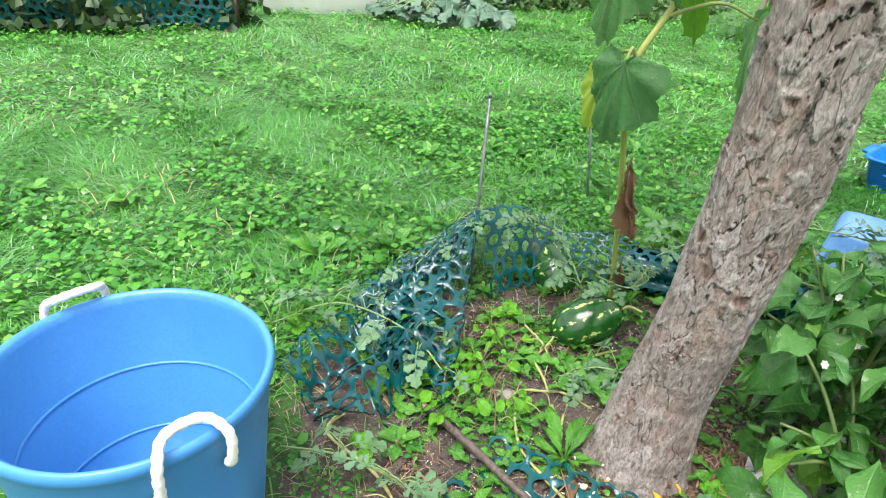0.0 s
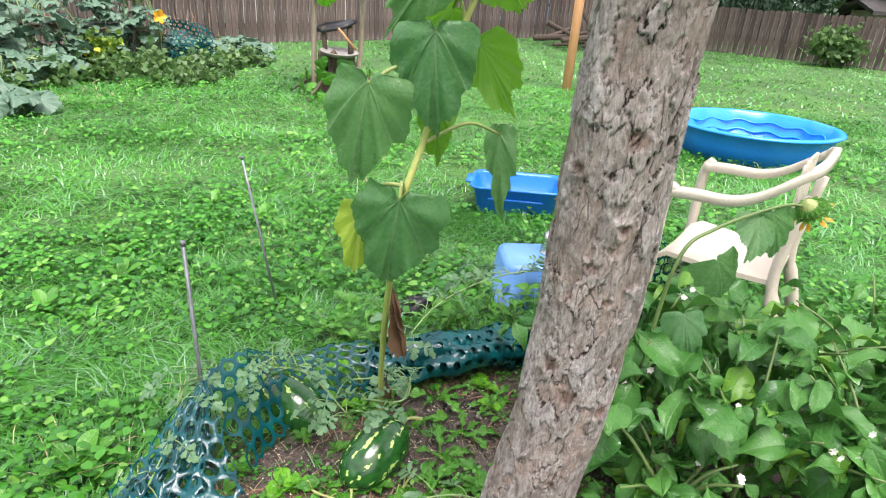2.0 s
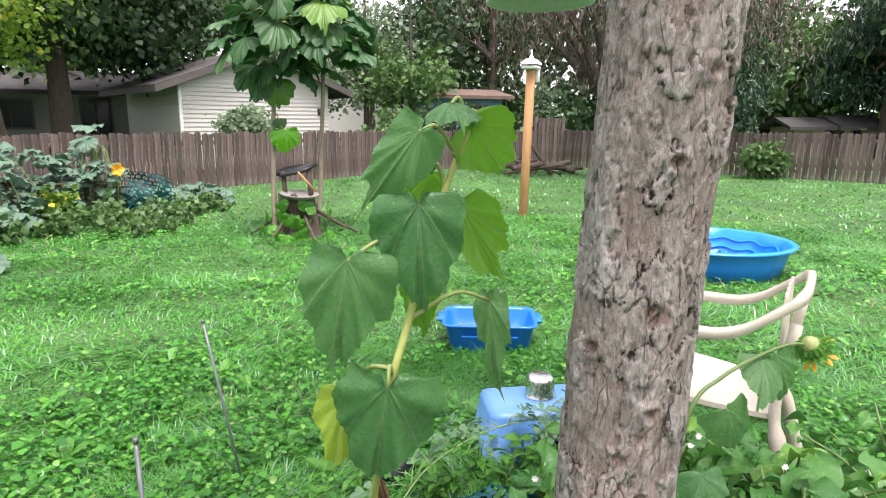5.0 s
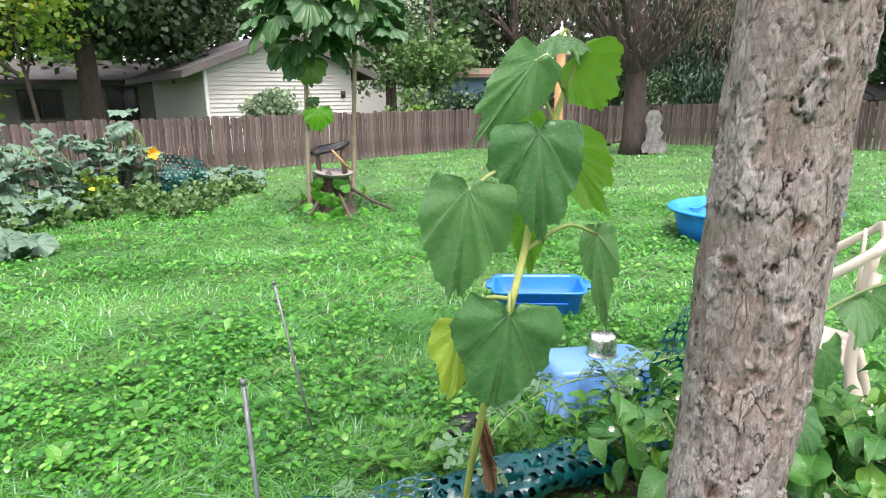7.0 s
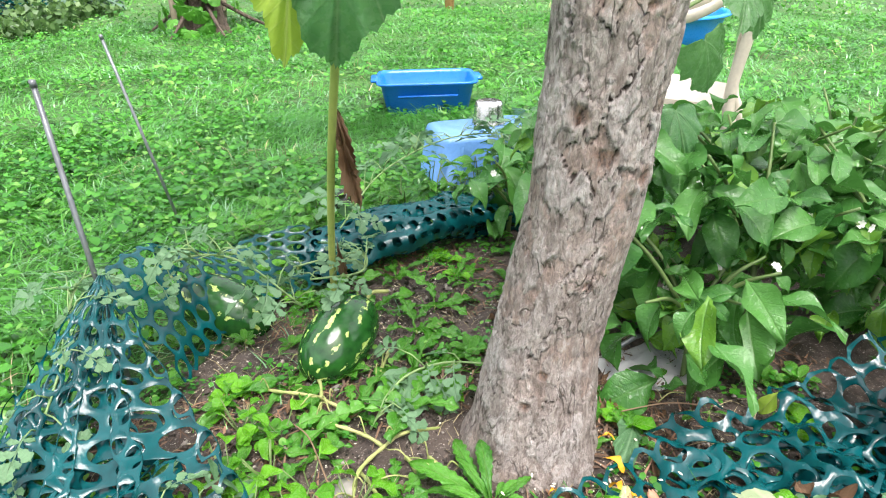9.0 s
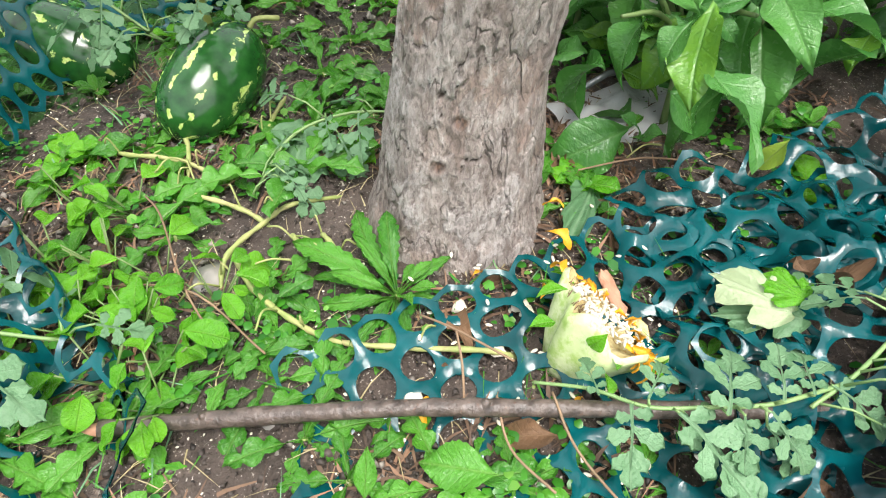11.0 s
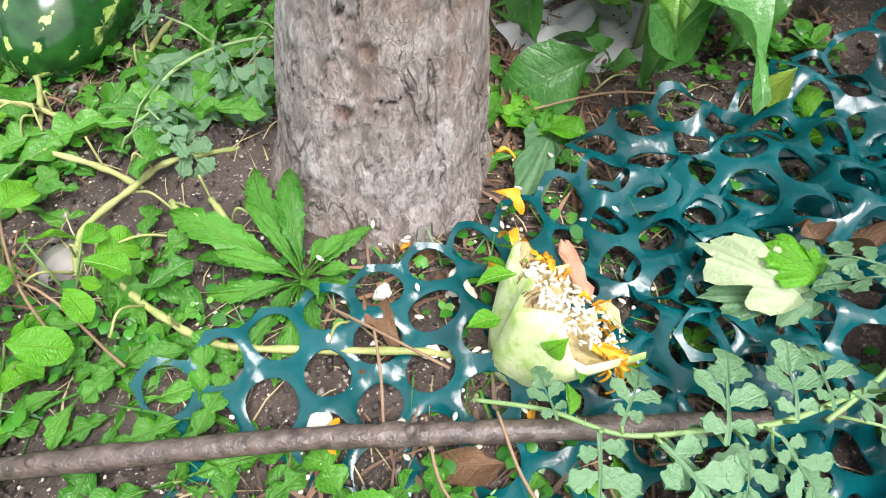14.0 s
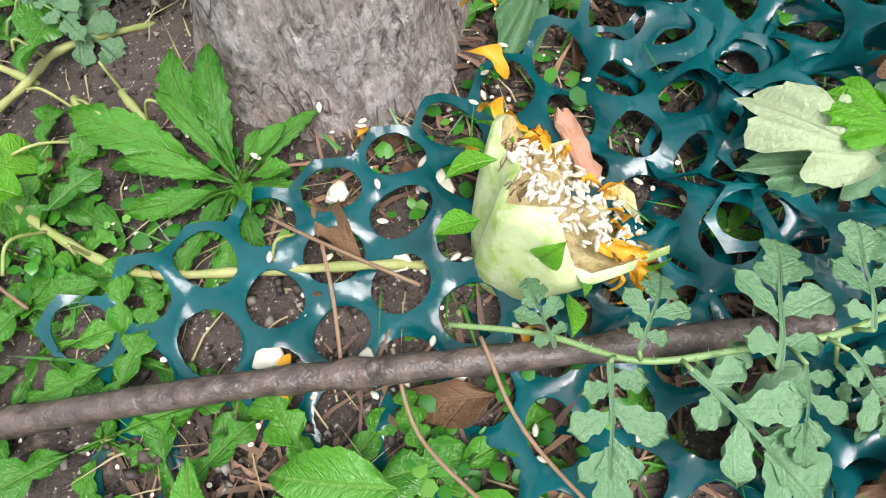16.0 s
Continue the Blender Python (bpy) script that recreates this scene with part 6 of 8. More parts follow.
def build_side_bin():
    """A blue tray and a black pot at the bed's near edge."""
    m = Matrix.Translation((0.472, 0.31, 0.0)) @ Matrix.Rotation(radians(-4), 4, "Z")
    t = thing("plastic_tray", m, "blue plastic tray with a ribbed rim at the bed's edge", "tray")
    rings = [(0.2, 0.1, 0.02, 0.0), (0.40, 0.26, 0.06, 0.0), (0.44, 0.30, 0.07, 0.10), (0.47, 0.33, 0.08, 0.115), (0.475, 0.335, 0.08, 0.122), (0.47, 0.33, 0.08, 0.128), (0.44, 0.30, 0.07, 0.118), (0.42, 0.28, 0.06, 0.09), (0.38, 0.24, 0.06, 0.01)]
    part("tray", lofted(rings, m), M_BIN, t)
    c = Vector((0.86, 0.40, 0.0))
    t = thing("plant_pot", c, "black plastic plant pot beside the netting", "pot")
    part("pot", Shape().lathe([(0.0, 0.0), (0.085, 0.0), (0.11, 0.24), (0.122, 0.245), (0.122, 0.27), (0.112, 0.272), (0.105, 0.25), (0.08, 0.02), (0.0, 0.02)], 40, Matrix.Translation(c)), M_BLACK, t)


def build_stake(base, top, r):
    base, top = Vector(base), Vector(top)
    t = thing("metal_stake", base, "thin grey metal stake pushed into the ground", "stake", group="net stakes")
    part("rod", Shape().tube([base, base.lerp(top, 0.5), top], [r, r, r * 0.95], 8), M_STAKE, t)
    part("cap", Shape().tube([top - (top - base).normalized() * 0.012, top + (top - base).normalized() * 0.002], r * 1.15, 8), M_STAKE, t)


def in_tub(p, grow=0.0):
    return math.hypot(p[0] + 0.52, p[1] - 0.825) < 0.20 + grow


def net_shape(f, width, depth, cell=0.046, hole=0.40, inside=None, thick=0.0016, seed=0, bow=0.0022):
    """Plastic mesh with round holes over the sheet f(u, v) -> point, u and v in metres; cells share their corners, strands bow."""
    rng = random.Random(seed)
    s, seen = Shape(), {}
    dv = cell * 0.866
    nj, ni = int(depth / dv), int(width / cell)
    k = 18
    hexr = cell / math.sqrt(3)

    def corner(u, v):
        key = (round(u / cell * 60), round(v / cell * 60))
        for a in (0, 1, -1):
            for b in (0, 1, -1):
                got = seen.get((key[0] + a, key[1] + b))
                if got is not None:
                    return got
        c = Vector(f(u, v))
        n = (Vector(f(u + 0.006, v)) - c).cross(Vector(f(u, v + 0.006)) - c)
        n = n.normalized() * thick if n.length > 1e-12 else Vector((0, 0, thick))
        i = len(s.v)
        s.v += [c, c - n]
        s.uv += [(0.5, 0.5)] * 2
        seen[key] = i
        return i

    for j in range(nj + 1):
        for i in range(ni + 1):
            u, v = (i + 0.5 * (j % 2)) * cell, j * dv
            if inside and not inside(u, v):
                continue
            c = Vector(f(u, v))
            n = (Vector(f(u + 0.01, v)) - c).cross(Vector(f(u, v + 0.01)) - c)
            n = n.normalized() * thick if n.length > 1e-12 else Vector((0, 0, thick))
            sag = n * (-bow / thick if n.z > 0 else bow / thick)
            e1, e2 = hole * rng.uniform(0.97, 1.05), hole * rng.uniform(0.88, 1.0)
            rot = 0.6 + 1.6 * noise.noise(Vector((u * 5, v * 5, seed)))
            out, inn = [], []
            for a in range(k):
                t = 2 * math.pi * a / k + math.pi / 6
                sec = (a % 3) * 2 * math.pi / k
                rad = hexr * math.cos(math.pi / 6) / math.cos(abs(sec - math.pi / 6))
                out.append(corner(u + rad * math.cos(t), v + rad * math.sin(t)))
                x, y = cell * e1 * math.cos(t - rot), cell * e2 * math.sin(t - rot)
                p = Vector(f(u + x * math.cos(rot) - y * math.sin(rot), v + x * math.sin(rot) + y * math.cos(rot))) + sag
                inn.append(len(s.v))
                s.v += [p, p - n, p.copy(), p - n]
                s.uv += [(0.5, 0.5)] * 4
            for a in range(k):
                b = (a + 1) % k
                s.f += [(out[a], out[b], inn[b], inn[a]), (out[b] + 1, out[a] + 1, inn[a] + 1, inn[b] + 1), (inn[a] + 2, inn[b] + 2, inn[b] + 3, inn[a] + 3)]
    return s


def wobble(x, y, z, amp, scale, seed=0.0):
    q = Vector((x, y, z + seed)) * scale
    return Vector((noise.noise(q), noise.noise(q + Vector((5.2, 1.3, 8.1))), noise.noise(q + Vector((9.7, 4.4, 2.6))))) * amp


def build_nets():
    # net lying on the soil in front of the trunk, in two slack layers
    U, V = Vector((0.868, -0.496, 0)), Vector((-0.496, -0.868, 0))
    o = Vector((0.117, 1.134, 0))

    def flat(u, v):
        p = o + U * u + V * v
        lift = 0.022 + 0.03 * smooth(0.35, 0.8, u) + 0.02 * noise.noise(Vector((u * 5, v * 6, 2.2)))
        lift += 0.06 * max(0.0, noise.noise(Vector((u * 9, v * 4, 7.7)))) * smooth(0.2, 0.6, u) + 0.02 * math.exp(-((v - 0.02) / 0.04) ** 2)
        lift += (0.011 + 0.016 * smooth(0.25, 0.6, u)) * noise.noise(Vector((u * 28, v * 28, 3.3))) + 0.014 * noise.noise(Vector((u * 12, v * 12, 5.1)))
        return p + Vector((0, 0, lift)) + wobble(p.x, p.y, 0, 0.018 + 0.008 * smooth(0.3, 0.7, u), 7.0)

    def keep_flat(u, v):
        edge = 0.05 + 0.05 * math.sin(u * 7.0) * 0.5
        near_trunk = (flat(u, v) - Vector((0.52, 1.057, 0))).to_2d().length < 0.14
        p = flat(u, v)
        return v > edge - 0.03 and not near_trunk and 0.092 * (p.x - 0.148) - 0.089 * (p.y - 1.031) > -0.001

    t = thing("plastic_net", o, "dark teal plastic mesh netting lying on the soil", "net", group="teal netting")
    part("mesh_sheet", net_shape(flat, 1.3, 0.66, 0.055, 0.405, keep_flat, seed=1), M_NET, t)

    U2, V2 = Vector((0.78, -0.62, 0)).normalized(), Vector((-0.62, -0.78, 0)).normalized()

    def second(u, v):
        p = Vector((0.40, 0.86, 0)) + U2 * u + V2 * v
        z = 0.010 + 0.045 * max(0.0, noise.noise(Vector((u * 6, v * 9, 4.1)))) + 0.05 * smooth(0.3, 0.6, u) * (0.5 + 0.5 * math.sin(v * 21 + u * 6))
        return p + Vector((0, 0, z + 0.016 * noise.noise(Vector((u * 30, v * 30, 6.1))))) + wobble(p.x, p.y, 3, 0.022, 8.0)

    t = thing("plastic_net", (0.40, 0.86, 0), "crumpled teal plastic mesh netting heaped on the soil", "net", group="teal netting")
    part("mesh_sheet", net_shape(second, 0.9, 0.5, 0.050, 0.41, lambda u, v: 0.092 * (second(u, v).x - 0.148) - 0.089 * (second(u, v).y - 1.031) > 0 and math.hypot(second(u, v).x - 0.49, second(u, v).y - 0.285) > 0.26, seed=2), M_NET, t)

    def heap(u, v):
        p = Vector((0.56, 0.79, 0)) + U2 * u + V2 * v
        e = max(0.0, 1 - ((u - 0.4) / 0.5) ** 2) * max(0.0, 1 - ((v - 0.22) / 0.36) ** 2)
        z = 0.02 + e * (0.05 + 0.07 * abs(noise.noise(Vector((u * 9, v * 9, 8.8)))) + 0.02 * noise.noise(Vector((u * 24, v * 24, 1.8))))
        return p + Vector((0, 0, z)) + wobble(p.x, p.y, 7, 0.026, 8.0)

    t = thing("plastic_net", (0.56, 0.79, 0), "folded heap of teal plastic mesh netting beside the peppers", "net", group="teal netting")
    part("mesh_sheet", net_shape(heap, 0.85, 0.46, 0.052, 0.415, lambda u, v: math.hypot(heap(u, v).x - 0.49, heap(u, v).y - 0.285) > 0.28 and heap(u, v).y < 0.95, seed=12), M_NET, t)

    def crease(u, v):
        p = Vector((0.47, 0.80, 0)) + U2 * u + V2 * v
        z = 0.045 + 0.055 * abs(noise.noise(Vector((u * 7, v * 7, 2.4)))) + 0.030 * noise.noise(Vector((u * 26, v * 26, 7.8)))
        return p + Vector((0, 0, z)) + wobble(p.x, p.y, 11, 0.028, 8.0)

    t = thing("plastic_net", (0.47, 0.80, 0), "creased upper layer of teal plastic mesh netting", "net", group="teal netting")
    part("mesh_sheet", net_shape(crease, 0.75, 0.42, 0.054, 0.42, lambda u, v: math.hypot(crease(u, v).x - 0.49, crease(u, v).y - 0.285) > 0.28 and u + 0.8 * v > 0.16, seed=14), M_NET, t)

    # net hung on the stake like a tent
    peak = Vector((0.183, 1.852, 0.272))

    def fan(reach, a0, a1, width, sink, seed):
        def tent(u, v):
            k = u / width
            s = min(1.0, max(0.0, v / 0.70))
            pleat = math.sin(k * 24 + seed) + 0.5 * math.sin(k * 43 + 1 + seed)
            a = radians(a0 + (a1 - a0) * k + 6.5 * math.sin(k * 24 + 1.6 + seed))
            r = 0.014 + (reach + 0.26 * k) * s
            z = (peak.z - sink) * (1 - s) ** 1.15 + 0.02 + 0.030 * pleat * s * (1 - 0.4 * s)
            p = Vector((peak.x + r * math.cos(a), peak.y + r * math.sin(a), max(z, 0.012)))
            return p + wobble(p.x, p.y, p.z, 0.012, 9.0)
        return tent

    for reach, a0, a1, width, sink, seed in ((0.42, 196, 258, 0.80, 0.0, 3), (0.34, 188, 250, 0.70, 0.05, 6)):
        t = thing("plastic_net", (peak.x - 0.006 * seed, peak.y, 0), "teal plastic mesh netting draped over a stake like a tent", "net", group="teal netting")
        part("mesh_sheet", net_shape(fan(reach, a0, a1, width, sink, seed), width, 0.70, 0.054, 0.405, None, seed=seed), M_NET, t)

    def low(u, v):
        a, b = Vector((-0.40, 1.34, 0)), Vector((-0.02, 1.62, 0))
        p = a.lerp(b, u / 0.55) + Vector((0.62, -0.78, 0)) * v
        return p + Vector((0, 0, 0.07 + 0.09 * noise.noise(Vector((u * 8, v * 8, 1.1))) + 0.03 * math.sin(v * 23 + u * 9) + 0.025 * noise.noise(Vector((u * 25, v * 25, 4.1))))) + wobble(p.x, p.y, 1, 0.035, 9.0)

    t = thing("plastic_net", (-0.2, 1.3, 0), "teal plastic mesh netting sagging among weeds", "net", group="teal netting")
    part("mesh_sheet", net_shape(low, 0.60, 0.62, 0.048, 0.40, lambda u, v: not in_tub(low(u, v), 0.05) and low(u, v).x < 0.04 and low(u, v).y > 1.12, seed=4), M_NET, t)

    def side(u, v):
        k = u / 0.62
        top = Vector((0.20 + 0.52 * k, 1.90 + 0.13 * math.sin(k * 2.6) - 0.05 * k, 0.25 - 0.10 * k + 0.03 * math.sin(k * 7)))
        s = max(0.0, v / 0.30)
        p = top + Vector((0.05, -0.16, 0)) * s + Vector((0, 0, -(top.z - 0.01) * s ** 1.4))
        return p + wobble(p.x, p.y, p.z, 0.018, 8.0)

    t = thing("plastic_net", (0.45, 1.95, 0), "teal plastic mesh netting sagging over a melon", "net", group="teal netting")
    part("mesh_sheet", net_shape(side, 0.62, 0.30, 0.050, 0.37, None, seed=5), M_NET, t)

    # the rolled rest of the net
    t = thing("net_roll", (0.75, 1.84, 0), "roll of dark teal plastic netting on the soil", "net", group="teal netting")
    a, b = Vector((0.74, 1.86, 0.075)), Vector((1.50, 1.53, 0.085))
    ax = (b - a).normalized()
    sd = Vector((-ax.y, ax.x, 0))
    for lay, rad in enumerate((0.045, 0.06, 0.075)):
        def roll(u, v, rad=rad, lay=lay):
            w = v / rad
            p = a + ax * u + Vector((0, 0, 0.02 * math.sin(u * 6)))
            r = rad * (1 + 0.12 * math.sin(w * 3 + u * 8 + lay) + 0.35 * noise.noise(Vector((u * 9, math.cos(w) * 1.5, math.sin(w) * 1.5 + lay))))
            return p + sd * r * math.cos(w) + Vector((0, 0, r * math.sin(w) * 0.9)) + wobble(p.x, p.y, w, 0.006, 11.0)
        part("wrap", net_shape(roll, 0.82, 2 * math.pi * rad - 0.02, 0.045, 0.31, None, seed=10 + lay), M_NET, t)

    def corner(u, v):
        k = u / 0.55
        s = min(1.0, max(0.0, v / 0.62))
        d = Vector((-0.87, 0.50, 0)).lerp(Vector((0.25, -0.60, 0)), k)
        r = 0.015 + 0.42 * s + 0.04 * s * math.sin(k * 26)
        p = Vector((1.963, 1.605, 0.50 * (1 - s) - 0.01)) + d * r
        return p + wobble(p.x, p.y, p.z, 0.03, 8.0)

    t = thing("plastic_net", (1.963, 1.605, -0.03), "teal plastic mesh netting hung up behind pepper plants", "net", group="teal netting")
    part("mesh_sheet", net_shape(corner, 0.55, 0.60, 0.046, 0.40, None, seed=7), M_NET, t)
    part("support", Shape().tube([(1.95, 1.61, -0.05), (1.963, 1.605, 0.55)], 0.008, 7), M_STAKE, t)


def build_melon(o, axis, length, width, label, seed=0):
    t = thing("watermelon", o, label, "watermelon", group="watermelons")
    n, k = 48, 28
    m = aim(o, axis, (0.1, 0.1, 1))
    rows, uvs = [], []
    for i in range(k + 1):
        a = math.pi * i / k
        y = -math.cos(a) * length / 2
        r = math.sin(a) ** 0.86 * width / 2
        rows.append([(r * math.cos(b), y, r * math.sin(b)) for b in (2 * math.pi * j / n for j in range(n))])
        uvs.append([(j / n, i / k) for j in range(n)])
    part("rind", Shape().grid(rows, uvs, True, m), M_MELON, t)
    e = m @ Vector((0, length / 2, 0))
    part("stem", Shape().tube(curve_points([m @ Vector((0, length / 2 - 0.004, 0)), m @ Vector((0.01, length / 2 + 0.02, 0.012)), m @ Vector((0.03, length / 2 + 0.05, -0.01))], 4), 0.005, 7), M_VINE, t)
    return t


def tip_matrix(o, tip, face, size):
    return aim(o, Vector(tip) - Vector(o), face, size)


def build_sunflower():
    stem = [(0.625, 1.665, -0.01), (0.590, 1.622, 0.195), (0.52, 1.52, 0.48), (0.425, 1.365, 0.82), (0.415, 1.333, 0.90), (0.462, 1.338, 0.992), (0.521, 1.353, 1.104), (0.584, 1.363, 1.213), (0.646, 1.36, 1.322)]
    t = thing("sunflower", stem[0], "tall young sunflower with large drooping green leaves", "sunflower")
    line = curve_points(stem, 6)
    part("stem", Shape().tube(line, [0.0085 - 0.0025 * i / len(line) for i in range(len(line))], 12), M_SUNSTEM, t)
    cam_side = Vector((-0.75, -0.65, 0.25))

    def leaf(joint, o, tip, size, face=cam_side, mat=M_SUNLEAF, droop=0.45, cup=0.75, seed=0, stretch=1.0, ripple=0.05):
        o, tip = Vector(o), Vector(tip)
        joint = min(line, key=lambda p: (p - Vector(joint)).length)
        mid = joint.lerp(o, 0.55) + Vector((0, 0, 0.03))
        ob = part("leaf", heart_leaf(1.0, droop, cup, ripple, 0.035, seed, stretch * 0.9, 10), mat, t, "yellowing leaf with a brown edge" if mat is M_YELLEAF else "large drooping heart-shaped leaf", at=Matrix())
        ob.matrix_basis = world_of(t).inverted() @ tip_matrix(o, tip, face, size)
        part("petiole", Shape().tube(curve_points([joint, mid, o], 5), [0.0045 - 0.0015 * i / 11 for i in range(11)], 8), M_STEM, t)

    leaf((0.41, 1.33, 0.90), (0.386, 1.313, 0.896), (0.361, 1.337, 0.686), 0.218, seed=1, stretch=0.88)
    leaf((0.521, 1.353, 1.104), (0.361, 1.380, 1.107), (0.324, 1.40, 0.900), 0.215, seed=2, stretch=0.80, face=(-0.72, -0.66, 0.4))
    leaf((0.521, 1.353, 1.12), (0.450, 1.302, 1.20), (0.430, 1.276, 1.006), 0.205, seed=3, stretch=0.78, droop=0.5)
    leaf((0.47, 1.345, 0.995), (0.636, 1.295, 0.999), (0.609, 1.266, 0.80), 0.205, seed=4, stretch=0.36, cup=1.6, face=(-0.9, -0.2, 0.1))
    leaf((0.612, 1.365, 1.262), (0.493, 1.340, 1.318), (0.422, 1.428, 1.180), 0.185, seed=5, stretch=0.60, face=(-0.55, -0.75, 0.45), cup=0.9)
    leaf((0.646, 1.36, 1.32), (0.645, 1.350, 1.328), (0.735, 1.352, 1.245), 0.145, seed=6, stretch=0.95, face=(0.35, 0.85, 0.35), droop=0.2, mat=M_YOUNGBACKLIT)
    leaf((0.646, 1.36, 1.32), (0.600, 1.365, 1.366), (0.55, 1.29, 1.345), 0.10, seed=8, stretch=1.0, face=(-0.3, -0.3, 1), droop=0.6)
    leaf((0.584, 1.363, 1.213), (0.615, 1.430, 1.235), (0.53, 1.49, 1.165), 0.135, seed=9, stretch=1.1, face=(0.3, 0.7, 0.6), mat=M_YOUNGBACKLIT)
    leaf((0.56, 1.36, 1.16), (0.648, 1.38, 1.168), (0.71, 1.32, 1.02), 0.165, seed=10, stretch=0.8, face=(0.3, 0.8, 0.5), mat=M_YOUNGBACKLIT)
    leaf((0.50, 1.35, 1.06), (0.535, 1.385, 1.05), (0.545, 1.385, 0.88), 0.14, seed=11, stretch=0.6, mat=M_YOUNGBACKLIT)
    leaf((0.45, 1.36, 0.90), (0.385, 1.425, 0.845), (0.350, 1.425, 0.695), 0.155, seed=12, mat=M_YELLEAF, stretch=0.7, face=(-0.5, -0.6, 0.3))
    for o, tip, sz, sd in (((0.515, 1.495, 0.60), (0.575, 1.500, 0.36), 0.23, 1), ((0.530, 1.515, 0.55), (0.590, 1.505, 0.36), 0.18, 2), ((0.52, 1.50, 0.62), (0.565, 1.495, 0.44), 0.17, 5), ((0.60, 1.61, 0.26), (0.63, 1.62, 0.12), 0.13, 3)):
        ob = part("leaf", strip_leaf(1.0, 0.16, LANCE, 20, 4, 0.4, 1.8, 0.6, teeth=0.3, seed=sd, twist=1.6), M_DEADLEAF, t, "withered brown leaf hanging on the stem", at=Matrix())
        ob.matrix_basis = world_of(t).inverted() @ tip_matrix(o, tip, cam_side, sz)
    # the bud
    b = Vector((0.652, 1.36, 1.33))
    s = Shape().lathe([(0.0, 0.0), (0.010, 0.004), (0.015, 0.014), (0.012, 0.026), (0.0, 0.03)], 16, Matrix.Translation(b))
    part("bud", s, M_STEM, t)


def build_small_sunflower():
    """A drooping flower on a thin stalk before the chair."""
    line = curve_points([(1.0, 1.10, 0.0), (1.03, 1.07, 0.45), (1.06, 1.048, 0.70), (1.16, 1.02, 0.755), (1.29, 0.975, 0.785), (1.36, 0.93, 0.805), (1.40, 0.905, 0.80)], 6)
    t = thing("small_sunflower", line[0], "small drooping sunflower with orange petals on a thin stalk", "sunflower")
    part("stem", Shape().tube(line, [0.0056 - 0.002 * i / len(line) for i in range(len(line))], 9), M_PEPSTEM, t)
    c = Vector((1.415, 0.895, 0.795))
    m = aim(c, (0.62, -0.25, -0.75), (1, 0, 0)) @ Matrix.Rotation(radians(-90), 4, "X")
    part("head", Shape().lathe([(0.0, -0.026), (0.014, -0.022), (0.024, -0.006), (0.029, 0.012), (0.026, 0.018), (0.0, 0.014)], 24, m), M_STEM, t)
    pm = strip_leaf(0.035, 0.012, LANCE, 5, 1, 0.4, 0.3).mesh("petal", M_YELPETAL)
    sm = strip_leaf(0.026, 0.016, OVATE, 5, 1, 0.9, 0.3).mesh("sepal", M_WEED)
    for k in range(16):
        a = 2 * math.pi * k / 16
        d = m.to_3x3() @ Vector((math.cos(a), math.sin(a), 0.6))
        p = m @ Vector((0.027 * math.cos(a), 0.027 * math.sin(a), 0.013))
        if k % 3:
            piece("petal", pm, aim(p, d, m.to_3x3() @ Vector((0, 0, 1))), t)
        piece("sepal", sm, aim(p, m.to_3x3() @ Vector((math.cos(a + 0.2), math.sin(a + 0.2), -0.3)), m.to_3x3() @ Vector((0, 0, -1))), t)
        piece("sepal", sm, aim(m @ Vector((0.02 * math.cos(a + 0.3), 0.02 * math.sin(a + 0.3), -0.012)), m.to_3x3() @ Vector((math.cos(a), math.sin(a), 0.9)), m.to_3x3() @ Vector((math.cos(a), math.sin(a), -1))), t)
    for j, (o, tip, sz) in enumerate((((1.30, 0.97, 0.77), (1.20, 0.93, 0.70), 0.13), ((1.33, 0.95, 0.78), (1.36, 0.90, 0.62), 0.14), ((1.20, 1.01, 0.66), (1.27, 0.97, 0.50), 0.15), ((1.12, 1.03, 0.52), (1.08, 0.96, 0.40), 0.13))):
        ob = part("leaf", heart_leaf(1.0, 0.5, 0.6, 0.03, 0.03, 60 + j, 0.8, 6), M_SUNLEAF, t, at=Matrix())
        ob.matrix_basis = world_of(t).inverted() @ tip_matrix(o, tip, (-0.7, -0.6, 0.4), sz)


